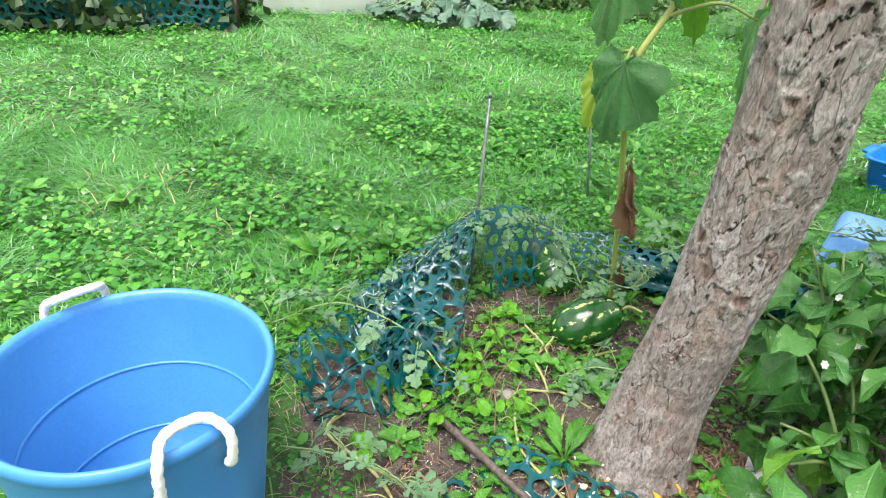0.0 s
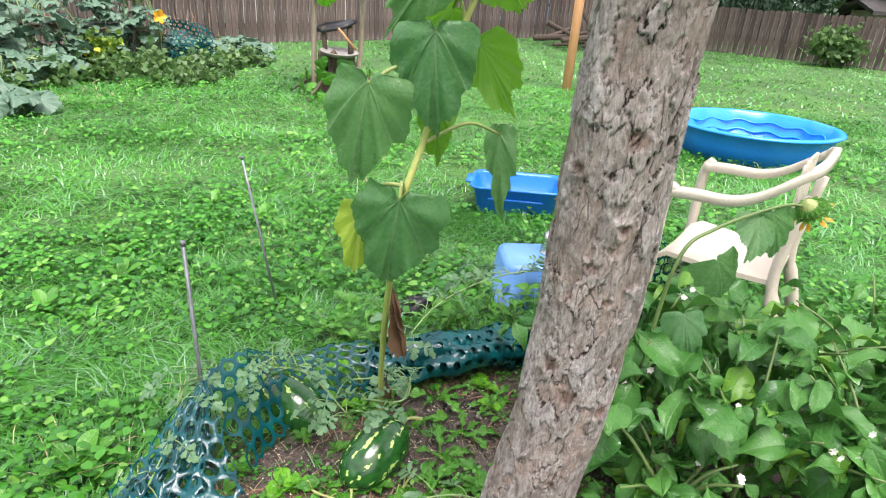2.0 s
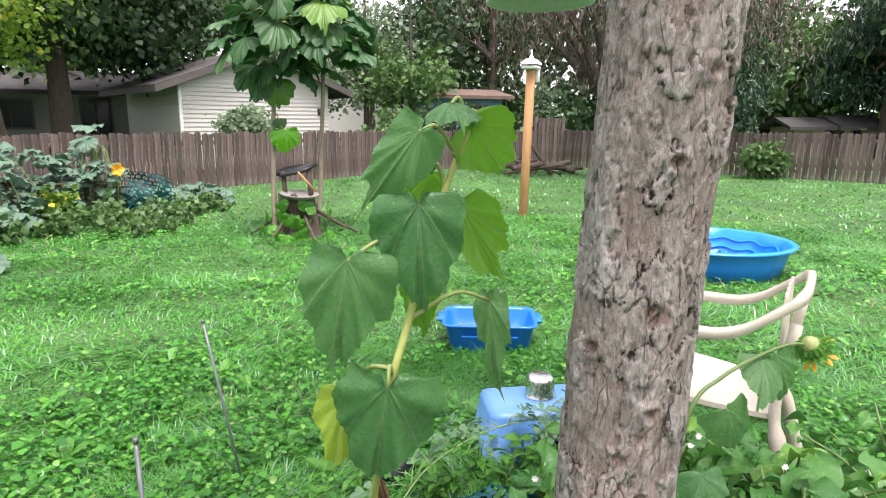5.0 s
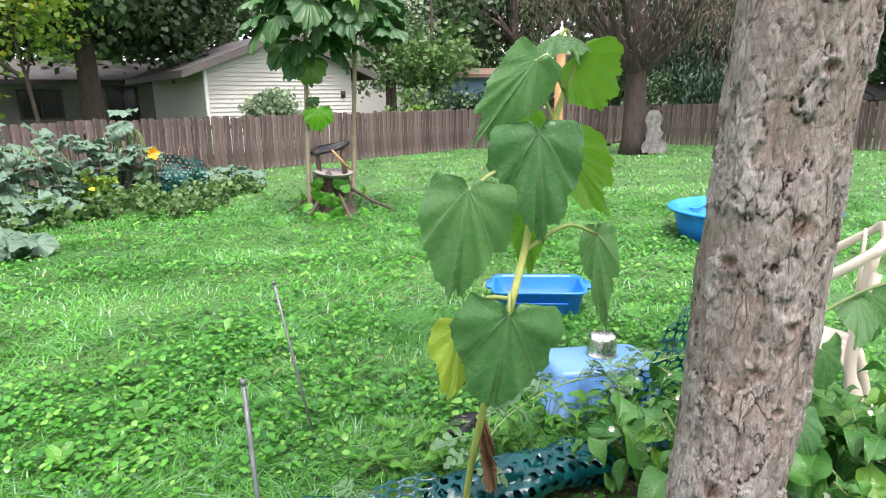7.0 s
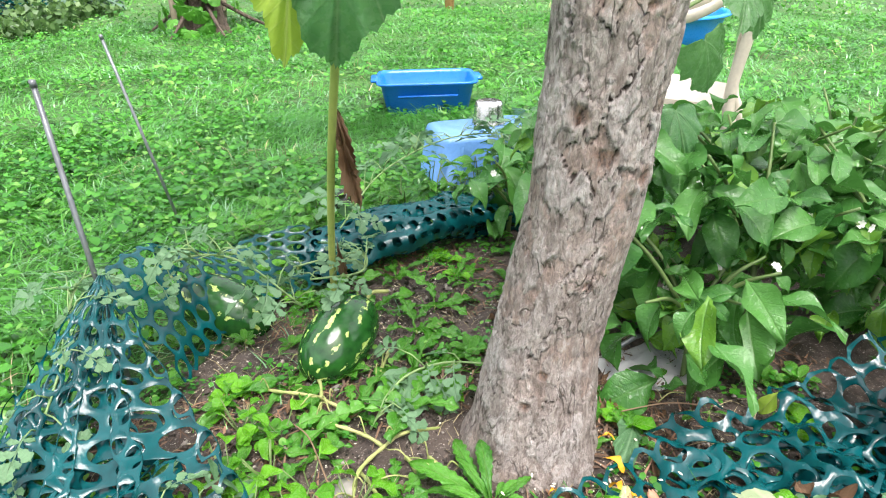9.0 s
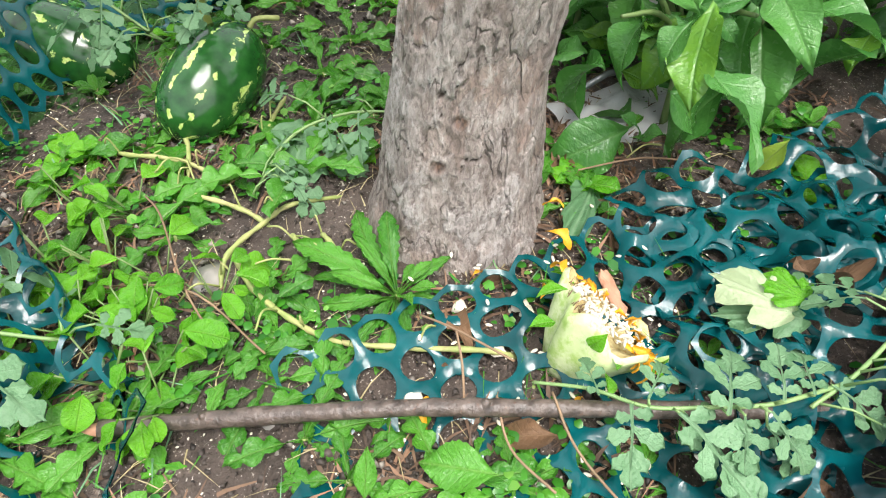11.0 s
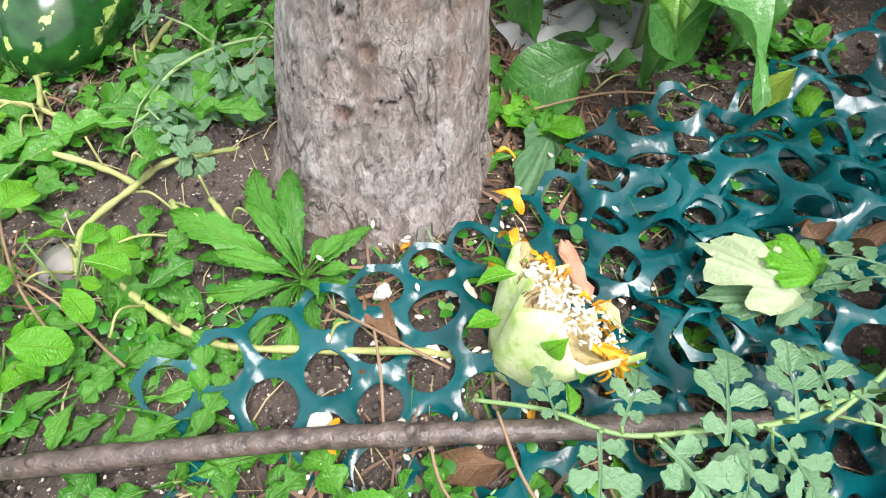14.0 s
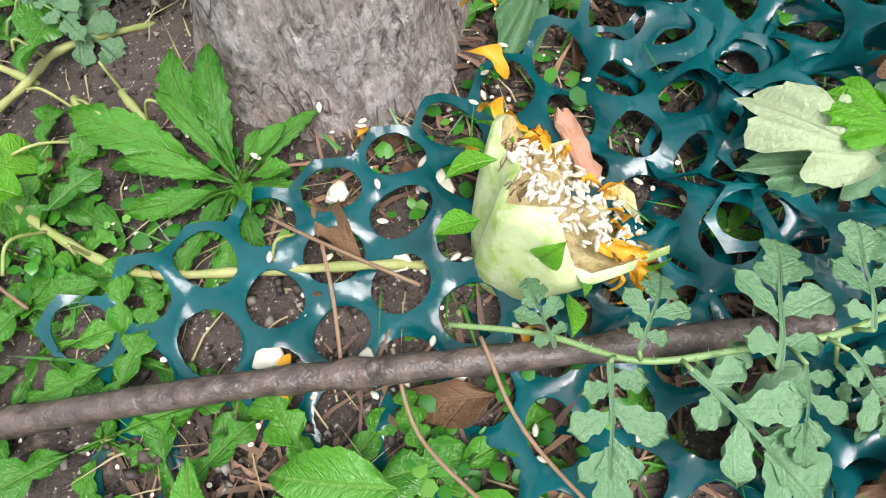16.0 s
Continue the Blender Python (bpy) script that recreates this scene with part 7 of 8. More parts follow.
def build_peppers():
    rng = random.Random(12)
    meshes = []
    for k in range(8):
        meshes.append(strip_leaf(1.0, rng.uniform(0.46, 0.62), OVATE, 14, 3, rng.uniform(0.3, 1.7), 0.34, 0.16, sweep=0.15, seed=70 + k).mesh("leaf", M_PEPPER))
    petal = strip_leaf(0.011, 0.007, LANCE, 4, 1, 0.3, 0.2).mesh("petal", M_WHITEPETAL)
    plants = ((0.86, 0.86, 0.40, 0.22, 80), (0.98, 1.14, 0.52, 0.27, 115), (1.13, 0.80, 0.52, 0.28, 140), (1.30, 1.18, 0.58, 0.30, 130), (1.30, 0.58, 0.48, 0.28, 130), (1.56, 0.92, 0.58, 0.32, 135), (1.66, 1.36, 0.40, 0.26, 100), (1.62, 0.45, 0.50, 0.30, 115), (1.95, 0.70, 0.52, 0.34, 110), (1.30, 1.55, 0.32, 0.20, 50))
    for x, y, h, r, n in plants:
        o = Vector((x, y, ground_z(x, y)))
        t = thing("pepper_plant", o, "bushy pepper plant with glossy dark green leaves and white flowers", "pepper plant", group="pepper plants")
        fork = o + Vector((rng.gauss(0, 0.02), rng.gauss(0, 0.02), h * 0.35))
        part("main_stem", Shape().tube([o - Vector((0, 0, 0.02)), fork], [0.009, 0.007], 8), M_PEPSTEM, t)
        ends = []
        for b in range(9):
            a = 2 * math.pi * b / 9 + rng.uniform(-0.3, 0.3)
            rr = r * rng.uniform(0.35, 1.0)
            e = o + Vector((rr * math.cos(a), rr * math.sin(a), h * rng.uniform(0.55, 1.0)))
            line = curve_points([fork, fork.lerp(e, 0.5) + Vector((0, 0, 0.03)), e], 4)
            part("branch", Shape().tube(line, [0.006 - 0.0035 * i / len(line) for i in range(len(line))], 6), M_PEPSTEM, t)
            ends += line[2:]
        for k in range(n):
            p = rng.choice(ends) + Vector((rng.gauss(0, 0.02), rng.gauss(0, 0.02), rng.gauss(0, 0.025)))
            a = rng.uniform(0, 6.28)
            low = rng.random() < 0.3
            if low:
                p.z = o.z + rng.uniform(0.05, h * 0.5)
            d = Vector((math.cos(a), math.sin(a), rng.uniform(-0.9, 0.15)))
            out = (p - o).to_2d()
            d += Vector((out.x, out.y, 0)) * 1.5
            piece("leaf", rng.choice(meshes), aim(p, d, Vector((rng.gauss(0, 0.4), rng.gauss(0, 0.4), 1)), 0.055 + 0.125 * rng.random() ** 1.5), t)
        for k in range(7):
            p = rng.choice(ends) + Vector((rng.gauss(0, 0.02), rng.gauss(0, 0.02), 0.01))
            face = Vector((-0.5, -0.5, 0.4)) + Vector((rng.gauss(0, 0.3), rng.gauss(0, 0.3), rng.gauss(0, 0.3)))
            face.normalize()
            s1 = face.orthogonal().normalized()
            s2 = face.cross(s1)
            for j in range(6):
                a = math.pi * j / 3
                piece("petal", petal, aim(p, s1 * math.cos(a) + s2 * math.sin(a) + face * 0.25, face), t)
    # two spent orange blossoms caught on the leaves
    for o in ((0.815, 0.90, 0.53), (0.90, 0.98, 0.50), (0.86, 0.80, 0.45)):
        f = thing("fallen_petal", o, "withered orange petal caught on pepper leaves", "petal")
        part("petal", strip_leaf(0.05, 0.022, LANCE, 8, 2, 1.2, 0.7, 0.2, seed=5), M_YELPETAL, f, at=aim(o, (0.6, -0.6, -0.2), (-0.4, -0.5, 0.8)))


VINE_LINES = (((0.308, 1.507), (0.315, 1.396), (0.333, 1.307), (0.343, 1.241)), ((0.275, 1.287), (0.259, 1.242), (0.234, 1.184), (0.225, 1.105), (0.232, 1.044), (0.272, 0.968), (0.316, 0.883), (0.346, 0.845)),
              ((0.213, 1.235), (0.257, 1.257), (0.332, 1.265), (0.378, 1.248), (0.457, 1.213)), ((0.335, 1.61), (0.322, 1.549), (0.36, 1.459), (0.379, 1.361)), ((0.345, 1.225), (0.335, 1.206), (0.322, 1.166)), ((0.372, 1.195), (0.355, 1.161), (0.33, 1.084)),
              ((0.85, 1.04), (0.798, 0.992), (0.74, 0.89)), ((0.42, 1.62), (0.40, 1.50), (0.33, 1.43)), ((0.62, 1.48), (0.52, 1.42), (0.44, 1.40)), ((-0.20, 1.20), (-0.24, 1.10), (-0.12, 0.98), (-0.06, 0.90)))


def build_vines():
    rng = random.Random(21)
    for pts in VINE_LINES:
        p3 = [Vector((x, y, ground_z(x, y) + 0.024 + rng.uniform(0, 0.012))) for x, y in pts]
        for end in (p3[0], p3[-1]):
            end.z = ground_z(end.x, end.y) + 0.006
        t = thing("vine_stem", p3[0], "pale yellowing vine stem creeping over the soil", "vine", group="melon vines")
        line = curve_points(p3, 8)
        part("stem", Shape().tube(line, [(0.0038 + 0.0007 * math.sin(i * 1.7)) * min(1.0, 0.55 + 0.12 * i, 0.55 + 0.12 * (len(line) - 1 - i)) for i in range(len(line))], 9), M_VINE, t)
        for k in range(3):
            q = rng.choice(line)
            e = q + Vector((rng.gauss(0, 0.03), rng.gauss(0, 0.03), 0.02))
            part("tendril", Shape().tube(curve_points([q, q.lerp(e, 0.5) + Vector((0, 0, 0.02)), e], 5), 0.0015, 5), M_VINE, t)
    # lobed melon leaves on their own runners
    meshes = [lobed_leaf(80 + k, 0.3 + 0.2 * k).mesh("leaf", M_MELONLEAF) for k in range(5)]
    runners = (((0.62, 0.46, 0.10), (0.55, 0.50, 0.10), (0.47, 0.53, 0.09), (0.41, 0.56, 0.08), 11, 0.068), ((0.20, 1.95, 0.10), (0.32, 1.86, 0.24), (0.45, 1.80, 0.22), (0.52, 1.66, 0.10), 30, 0.075), ((-0.10, 1.70, 0.06), (0.05, 1.78, 0.20), (0.18, 1.96, 0.24), (0.34, 2.10, 0.12), 26, 0.08),
               ((0.62, 1.80, 0.12), (0.72, 1.66, 0.16), (0.62, 1.56, 0.18), (0.55, 1.66, 0.16), 18, 0.075), ((0.80, 1.80, 0.16), (1.05, 1.85, 0.24), (1.35, 1.80, 0.28), (1.7, 1.72, 0.22), 34, 0.10), ((-0.45, 1.52, 0.05), (-0.25, 1.50, 0.14), (-0.05, 1.40, 0.12), (0.05, 1.30, 0.06), 24, 0.085), ((0.36, 1.32, 0.02), (0.48, 1.34, 0.05), (0.58, 1.30, 0.05), (0.66, 1.22, 0.03), 12, 0.08),
               ((1.50, 1.70, 0.05), (1.62, 1.72, 0.22), (1.85, 1.60, 0.28), (2.05, 1.50, 0.20), 20, 0.10), ((-0.34, 1.05, 0.04), (-0.20, 0.98, 0.09), (-0.06, 0.92, 0.07), (0.04, 0.84, 0.03), 14, 0.08))
    for a, b, c, d, n, size in runners:
        line = curve_points([a, b, c, d], 8)
        t = thing("melon_vine", line[0], "watermelon vine with pale grey-green lobed leaves", "vine", group="melon vines")
        part("stem", Shape().tube(line, 0.0025, 7), M_VINEGREEN, t)
        for k in range(n):
            q = rng.choice(line)
            ang = rng.uniform(0, 6.28)
            dv = Vector((math.cos(ang), math.sin(ang), 0))
            p = q + dv * rng.uniform(0.02, 0.07) + Vector((0, 0, rng.uniform(0.0, 0.05)))
            if in_tub(p, 0.12):
                continue
            part("petiole", Shape().tube([q, q.lerp(p, 0.5) + Vector((0, 0, 0.008)), p], [0.0018, 0.0015, 0.0012], 5), M_VINEGREEN, t)
            piece("leaf", rng.choice(meshes), aim(p, dv + Vector((0, 0, rng.uniform(-0.4, 0.2))), Vector((rng.gauss(0, 0.4), rng.gauss(0, 0.4), 1)), size * rng.uniform(0.7, 1.3)), t)
    # the runner that lies over the stick
    line = curve_points([(0.45, 0.54, 0.085), (0.383, 0.595, 0.095), (0.345, 0.645, 0.098), (0.310, 0.698, 0.10), (0.302, 0.755, 0.092), (0.287, 0.811, 0.075)], 8)
    t = thing("melon_vine", line[0], "hairy watermelon vine tip with grey-green rounded lobed leaves", "vine", group="melon vines")
    part("stem", Shape().tube(line, [0.0026 - 0.0008 * i / len(line) for i in range(len(line))], 8), M_VINEGREEN, t)
    hair = Shape().tube([(0, 0, 0), (0, 0.004, 0)], [0.00035, 0.00015], 4).mesh("hair", M_PALELEAF)
    for k in range(60):
        piece("hair", hair, aim(rng.choice(line) + Vector((0, 0, 0.001)), (rng.gauss(0, 1), rng.gauss(0, 1), abs(rng.gauss(0, 1))), (1, 0, 0.3)), t)
    for k, (o, tip) in enumerate((((0.299, 0.714, 0.11), (0.235, 0.685, 0.10)), ((0.314, 0.672, 0.11), (0.285, 0.588, 0.10)), ((0.335, 0.632, 0.112), (0.412, 0.648, 0.125)), ((0.365, 0.597, 0.105), (0.335, 0.545, 0.10)), ((0.312, 0.702, 0.11), (0.365, 0.702, 0.125)), ((0.345, 0.618, 0.11), (0.30, 0.60, 0.10)), ((0.38, 0.59, 0.11), (0.44, 0.61, 0.12)), ((0.296, 0.745, 0.10), (0.325, 0.775, 0.11)), ((0.41, 0.565, 0.10), (0.47, 0.59, 0.11)), ((0.365, 0.592, 0.08), (0.345, 0.53, 0.07)), ((0.325, 0.667, 0.095), (0.302, 0.575, 0.065)), ((0.44, 0.55, 0.09), (0.43, 0.48, 0.08)))):
        o, tip = Vector(o), Vector(tip)
        q = min(line, key=lambda p: (p - o).length)
        part("petiole", Shape().tube([q, o], [0.0017, 0.0013], 6), M_VINEGREEN, t)
        piece("leaf", meshes[k % 5], aim(o, tip - o, (-0.15, -0.1, 1), (tip - o).length * 1.12), t)


def build_weeds():
    rng = random.Random(33)
    toothed = [strip_leaf(1.0, 0.27, SPOON, 22, 3, 0.8, 0.35, 0.12, teeth=0.16, seed=90 + k).mesh("leaf", M_WEED) for k in range(4)]
    small = [strip_leaf(1.0, 0.5, LANCE, 8, 2, 0.6, 0.25, 0.04, seed=95 + k).mesh("leaf", M_WEED) for k in range(3)]
    bright = [strip_leaf(1.0, 0.66 + 0.08 * k, ((0, 0.04), (0.08, 0.35), (0.25, 0.85), (0.45, 1.0), (0.65, 0.9), (0.85, 0.55), (1, 0.0)), 10, 3, 0.7, 0.22, 0.10, seed=99 + k).mesh("leaf", M_BRIGHT) for k in range(3)]

    def rosette(name, o, leaves, meshes, size, label, rise=0.5, group="weeds in the bed"):
        o = Vector(o)
        t = thing(name, o, label, "weed", group=group)
        for k in range(leaves):
            a = 2.4 * k + rng.uniform(-0.3, 0.3)
            d = Vector((math.cos(a), math.sin(a), rng.uniform(0.1, 1.0) * rise))
            piece("leaf", rng.choice(meshes), aim(o + Vector((0, 0, 0.004)), d, (0, 0, 1), size * rng.uniform(0.6, 1.2)), t)
        part("crown", Shape().lathe([(0.003, -0.012), (0.004, 0.002), (0.002, 0.006), (0.0, 0.007)], 10, Matrix.Translation(o)), M_STEM, t)
        return t

    # the big rosette by the trunk's foot
    o = Vector((0.330, 1.026, 0.022))
    t = rosette("rosette_weed", o, 7, toothed, 0.055, "large toothed rosette weed at the foot of the trunk", 1.1)
    long = [strip_leaf(1.0, w, ((0, 0.10), (0.12, 0.13), (0.24, 0.32), (0.40, 0.78), (0.58, 1.0), (0.74, 0.95), (0.88, 0.6), (0.96, 0.22), (1, 0.0)), 40, 4, dr, 0.30, 0.22, lobes=n + 5, lobe_depth=0.16, teeth=0.05, sweep=0.1, bend=b, twist=tw, seed=190 + n).mesh("leaf", M_WEED) for w, dr, n, b, tw in ((0.19, 0.9, 5, 0.12, 0.3), (0.22, 0.8, 6, -0.15, -0.3), (0.24, 1.1, 4, 0.08, 0.2), (0.17, 0.9, 7, -0.12, 0.3))]
    for tip in ((0.404, 1.102, 0.145), (0.394, 1.195, 0.09), (0.328, 1.226, 0.06), (0.207, 0.954, 0.035), (0.219, 1.008, 0.045), (0.403, 0.994, 0.055), (0.339, 0.964, 0.05), (0.303, 1.118, 0.045), (0.243, 1.073, 0.035), (0.295, 1.163, 0.05), (0.273, 0.958, 0.035), (0.361, 1.100, 0.10), (0.300, 0.985, 0.06)):
        d = Vector(tip) - o + Vector((0, 0, 0.035 if tip[2] < 0.1 else 0.01))
        piece("leaf", rng.choice(long), aim(o, d, (-0.35 + rng.gauss(0, 0.15), -0.25 + rng.gauss(0, 0.15), 1), d.length * rng.uniform(0.72, 0.95)), t)
    # ragged, glossy lobed weeds between the trunk and the melon
    ragged = [strip_leaf(1.0, 0.34, ((0, 0.12), (0.2, 0.3), (0.45, 0.8), (0.7, 1.0), (0.9, 0.75), (1, 0.05)), 40, 4, 0.7, 0.3, 0.22, lobes=n, lobe_depth=0.55, sweep=0.15, seed=290 + n).mesh("leaf", M_WEED) for n in (3, 4, 5)]
    for x, y, sz in ((0.45, 1.30, 0.14), (0.38, 1.38, 0.12), (0.55, 1.36, 0.15), (0.64, 1.32, 0.12), (0.30, 1.42, 0.12), (0.68, 1.45, 0.11), (0.25, 1.36, 0.11), (0.20, 1.16, 0.09), (0.16, 0.84, 0.10), (0.20, 0.78, 0.11), (0.11, 0.93, 0.10), (0.62, 0.90, 0.10), (0.70, 0.98, 0.10), (0.02, 1.18, 0.11), (-0.08, 1.28, 0.12), (0.205, 1.11, 0.075), (0.145, 1.08, 0.08), (0.175, 1.02, 0.07), (0.26, 1.18, 0.08), (0.12, 1.0, 0.08), (0.70, 1.60, 0.12), (0.80, 1.48, 0.11), (0.62, 1.76, 0.12), (0.86, 1.66, 0.12), (0.95, 1.52, 0.11), (0.36, 1.55, 0.11), (0.25, 1.62, 0.11)):
        rosette("ragged_weed", (x, y, ground_z(x, y) + 0.015), 6, ragged, sz, "ragged glossy green weed with lobed leaves", 0.55)
    spots = []
    for k in range(225):
        a, r = rng.uniform(0, 6.28), math.sqrt(rng.uniform(0.0, 1.25))
        x, y = 0.72 + 1.2 * r * math.cos(a) * 0.94 + 0.85 * r * math.sin(a) * 0.34, 1.02 - 1.2 * r * math.cos(a) * 0.34 + 0.85 * r * math.sin(a) * 0.94
        if math.hypot(x - 0.555, y - 1.055) < 0.16 or (0.30 < x < 0.62 and 1.10 < y < 1.22 and rng.random() < 0.5):
            continue
        if -0.02 < x < 0.42 and 0.82 < y < 1.36 and rng.random() < 0.6:
            continue
        if not in_tub((x, y), 0.10):
            spots.append((x, y))
    for x, y in spots:
        kind = rng.random()
        z = ground_z(x, y) + 0.012
        if kind < 0.3:
            rosette("rosette_weed", (x, y, z), rng.randint(5, 8), toothed, rng.uniform(0.05, 0.10), "small toothed rosette weed in the soil", 0.6)
        elif kind < 0.75:
            rosette("small_weed", (x, y, z), rng.randint(6, 11), small, rng.uniform(0.03, 0.06), "small leafy weed seedling in the soil", 1.0)
        else:
            rosette("broadleaf_weed", (x, y, z), rng.randint(4, 7), bright, rng.uniform(0.035, 0.06), "small bright green broad-leaved weed", 0.9)
    # the bright clump between the stake and the stick
    for x, y in ((0.16, 1.38), (0.073, 1.33), (0.115, 1.27), (0.188, 1.31), (0.108, 1.21), (0.048, 1.24), (0.213, 1.53), (0.20, 1.22), (0.12, 1.44), (0.02, 1.38), (0.06, 1.16), (0.25, 1.45), (0.0, 1.53)):
        o = Vector((x, y, 0.01))
        t = thing("broadleaf_weed", o, "bright yellow-green broad-leaved weed clump", "weed", group="weeds in the bed")
        for k in range(9):
            a = rng.uniform(0, 6.28)
            h = rng.uniform(0.015, 0.075)
            p = o + Vector((0.04 * math.cos(a), 0.04 * math.sin(a), h))
            part("stem", Shape().tube([o, p], 0.0012, 5), M_PEPSTEM, t)
            piece("leaf", rng.choice(bright), aim(p, (math.cos(a), math.sin(a), -0.2), (rng.gauss(0, 0.4), rng.gauss(0, 0.4), 1), rng.uniform(0.02, 0.056)), t)
    # leafy weeds that stand up round the overturned tub
    upright = [strip_leaf(1.0, 0.42, OVATE, 10, 2, 0.9, 0.3, 0.10, teeth=0.10, seed=120 + k).mesh("leaf", M_WEED) for k in range(3)]
    for x, y, h in ((1.34, 1.78, 0.16), (1.46, 1.70, 0.20), (1.58, 1.64, 0.22), (1.70, 1.58, 0.24), (1.42, 1.92, 0.14), (1.55, 1.80, 0.18), (1.84, 1.60, 0.22), (1.28, 1.95, 0.12), (1.95, 1.75, 0.20), (1.15, 1.98, 0.12), (1.66, 1.72, 0.16), (0.95, 2.02, 0.12), (1.05, 2.2, 0.12), (0.8, 2.15, 0.10)):
        o = Vector((x, y, ground_z(x, y)))
        t = thing("tall_weed", o, "leafy upright weed beside the overturned tub", "weed", group="upright weeds")
        for b in range(3):
            top = o + Vector((rng.gauss(0, 0.05), rng.gauss(0, 0.05), h * rng.uniform(0.75, 1.15)))
            line = curve_points([o, o.lerp(top, 0.5) + Vector((rng.gauss(0, 0.01), rng.gauss(0, 0.01), 0)), top], 4)
            part("stem", Shape().tube(line, [0.003 - 0.0016 * i / len(line) for i in range(len(line))], 5), M_PEPSTEM, t)
            for k in range(9):
                a = rng.uniform(0, 6.28)
                piece("leaf", rng.choice(upright), aim(line[rng.randint(2, len(line) - 1)], (math.cos(a), math.sin(a), rng.uniform(-0.1, 0.6)), (rng.gauss(0, 0.3), rng.gauss(0, 0.3), 1), rng.uniform(0.045, 0.09)), t)
    # coarse weeds in the lawn round the bed
    for k in range(80):
        a, r = radians(rng.uniform(15, 140)), rng.uniform(1.35, 3.6)
        x, y = 0.3 + r * math.cos(a), 0.7 + r * math.sin(a)
        if in_bed(x, y) < 1.0:
            continue
        rosette("lawn_weed", (x, y, ground_z(x, y) + 0.01), rng.randint(6, 10), rng.choice((toothed, small)), rng.uniform(0.06, 0.11), "leafy weed growing in the lawn", 1.1, "weeds in the lawn")


def build_flower_head():
    """The cut sunflower head with its spilt seeds."""
    c = Vector((0.393, 0.783, 0.052))
    t = thing("cut_flower", c, "broken sunflower head full of pale seeds lying on netting", "flower head")
    m = aim(c, (0.60, 0.65, -0.15), (0.56, -0.42, 0.72), 1.1)
    n, rows = 36, []
    for r, z in ((0.0, -0.066), (0.013, -0.065), (0.026, -0.054), (0.040, -0.036), (0.052, -0.014), (0.062, 0.008), (0.067, 0.020), (0.063, 0.026), (0.055, 0.014), (0.03, 0.010), (0.0, 0.012)):
        row = []
        for a in (2 * math.pi * j / n for j in range(n)):
            torn = noise.noise(Vector((3.1 * math.cos(a), 3.1 * math.sin(a), 1.7)))
            f = 1 + 0.13 * math.cos(3 * a + 0.8) + 0.07 * math.cos(5 * a + 2.0) + 0.06 * torn * (1 if r > 0.05 else 0.3)
            row.append((r * math.cos(a) * f, r * math.sin(a) * f * 0.95, z + (0.014 * torn + 0.008 * math.sin(7 * a)) * max(0.0, r - 0.03) / 0.037))
        rows.append(row)
    part("rind", Shape().grid(rows[:8], None, True, m), M_HEADFLESH, t)
    part("pith", Shape().grid(rows[7:], None, True, m), M_HEADPITH, t)
    part("stalk", Shape().tube(curve_points([m @ Vector((0, 0, -0.056)), m @ Vector((-0.006, -0.012, -0.078)), m @ Vector((-0.012, -0.03, -0.092))], 4), [0.012] * 3 + [0.009] * 3 + [0.0075] * 3, 9), M_HEADFLESH, t)
    rng = random.Random(50)
    seed_s = Shape().lathe([(0.0, -0.5), (0.13, -0.4), (0.24, -0.1), (0.25, 0.12), (0.14, 0.42), (0.0, 0.5)], 8)
    for p in seed_s.v:
        p.y *= 0.55
    seed = seed_s.mesh("seed", M_SEED)
    for k in range(240):
        a, r = rng.uniform(0, 6.28), 0.060 * math.sqrt(rng.random())
        p = m @ Vector((r * math.cos(a) * 1.05 + 0.006, r * math.sin(a) * 0.85, 0.022 + 0.005 * rng.random()))
        piece("seed", seed, Matrix.Translation(p) @ Euler((rng.uniform(0.5, 2.6), rng.uniform(0, 3), rng.uniform(0, 6))).to_matrix().to_4x4() @ Matrix.Scale(rng.uniform(0.0075, 0.0105), 4), t)
    pm = strip_leaf(1.0, 0.3, LANCE, 10, 2, 2.2, 0.9, 0.3, seed=6, twist=1.5).mesh("petal", M_YELPETAL)
    for k in range(34):
        a, rr = rng.uniform(-1.9, 2.0), rng.uniform(0.45, 1.05)
        p = m @ Vector((0.05 * rr * math.cos(a), 0.055 * rr * math.sin(a), 0.026))
        piece("petal", pm, aim(p, m.to_3x3() @ Vector((math.cos(a), math.sin(a), rng.uniform(-0.3, 0.4))), (rng.gauss(0, 1), rng.gauss(0, 1), 1), rng.uniform(0.018, 0.034)), t)
    bm_ = strip_leaf(1.0, 0.6, OVATE, 8, 2, 0.8, 0.3, seed=7).mesh("bract", M_BRIGHT)
    for k in range(12):
        a = rng.uniform(0, 6.28)
        p = m @ Vector((0.066 * math.cos(a), 0.055 * math.sin(a), rng.uniform(-0.01, 0.028)))
        piece("bract", bm_, aim(p, m.to_3x3() @ Vector((math.cos(a) * 0.6, math.sin(a) * 0.6, rng.uniform(-0.6, 0.6))), m.to_3x3() @ Vector((math.cos(a), math.sin(a), 0.6)), rng.uniform(0.022, 0.04)), t)
    fibre = Shape().tube([(0, 0, 0), (0, 0.5, 0.12), (0, 1, 0)], [0.06, 0.05, 0.015], 5).mesh("fibre", M_DRYSTEM)
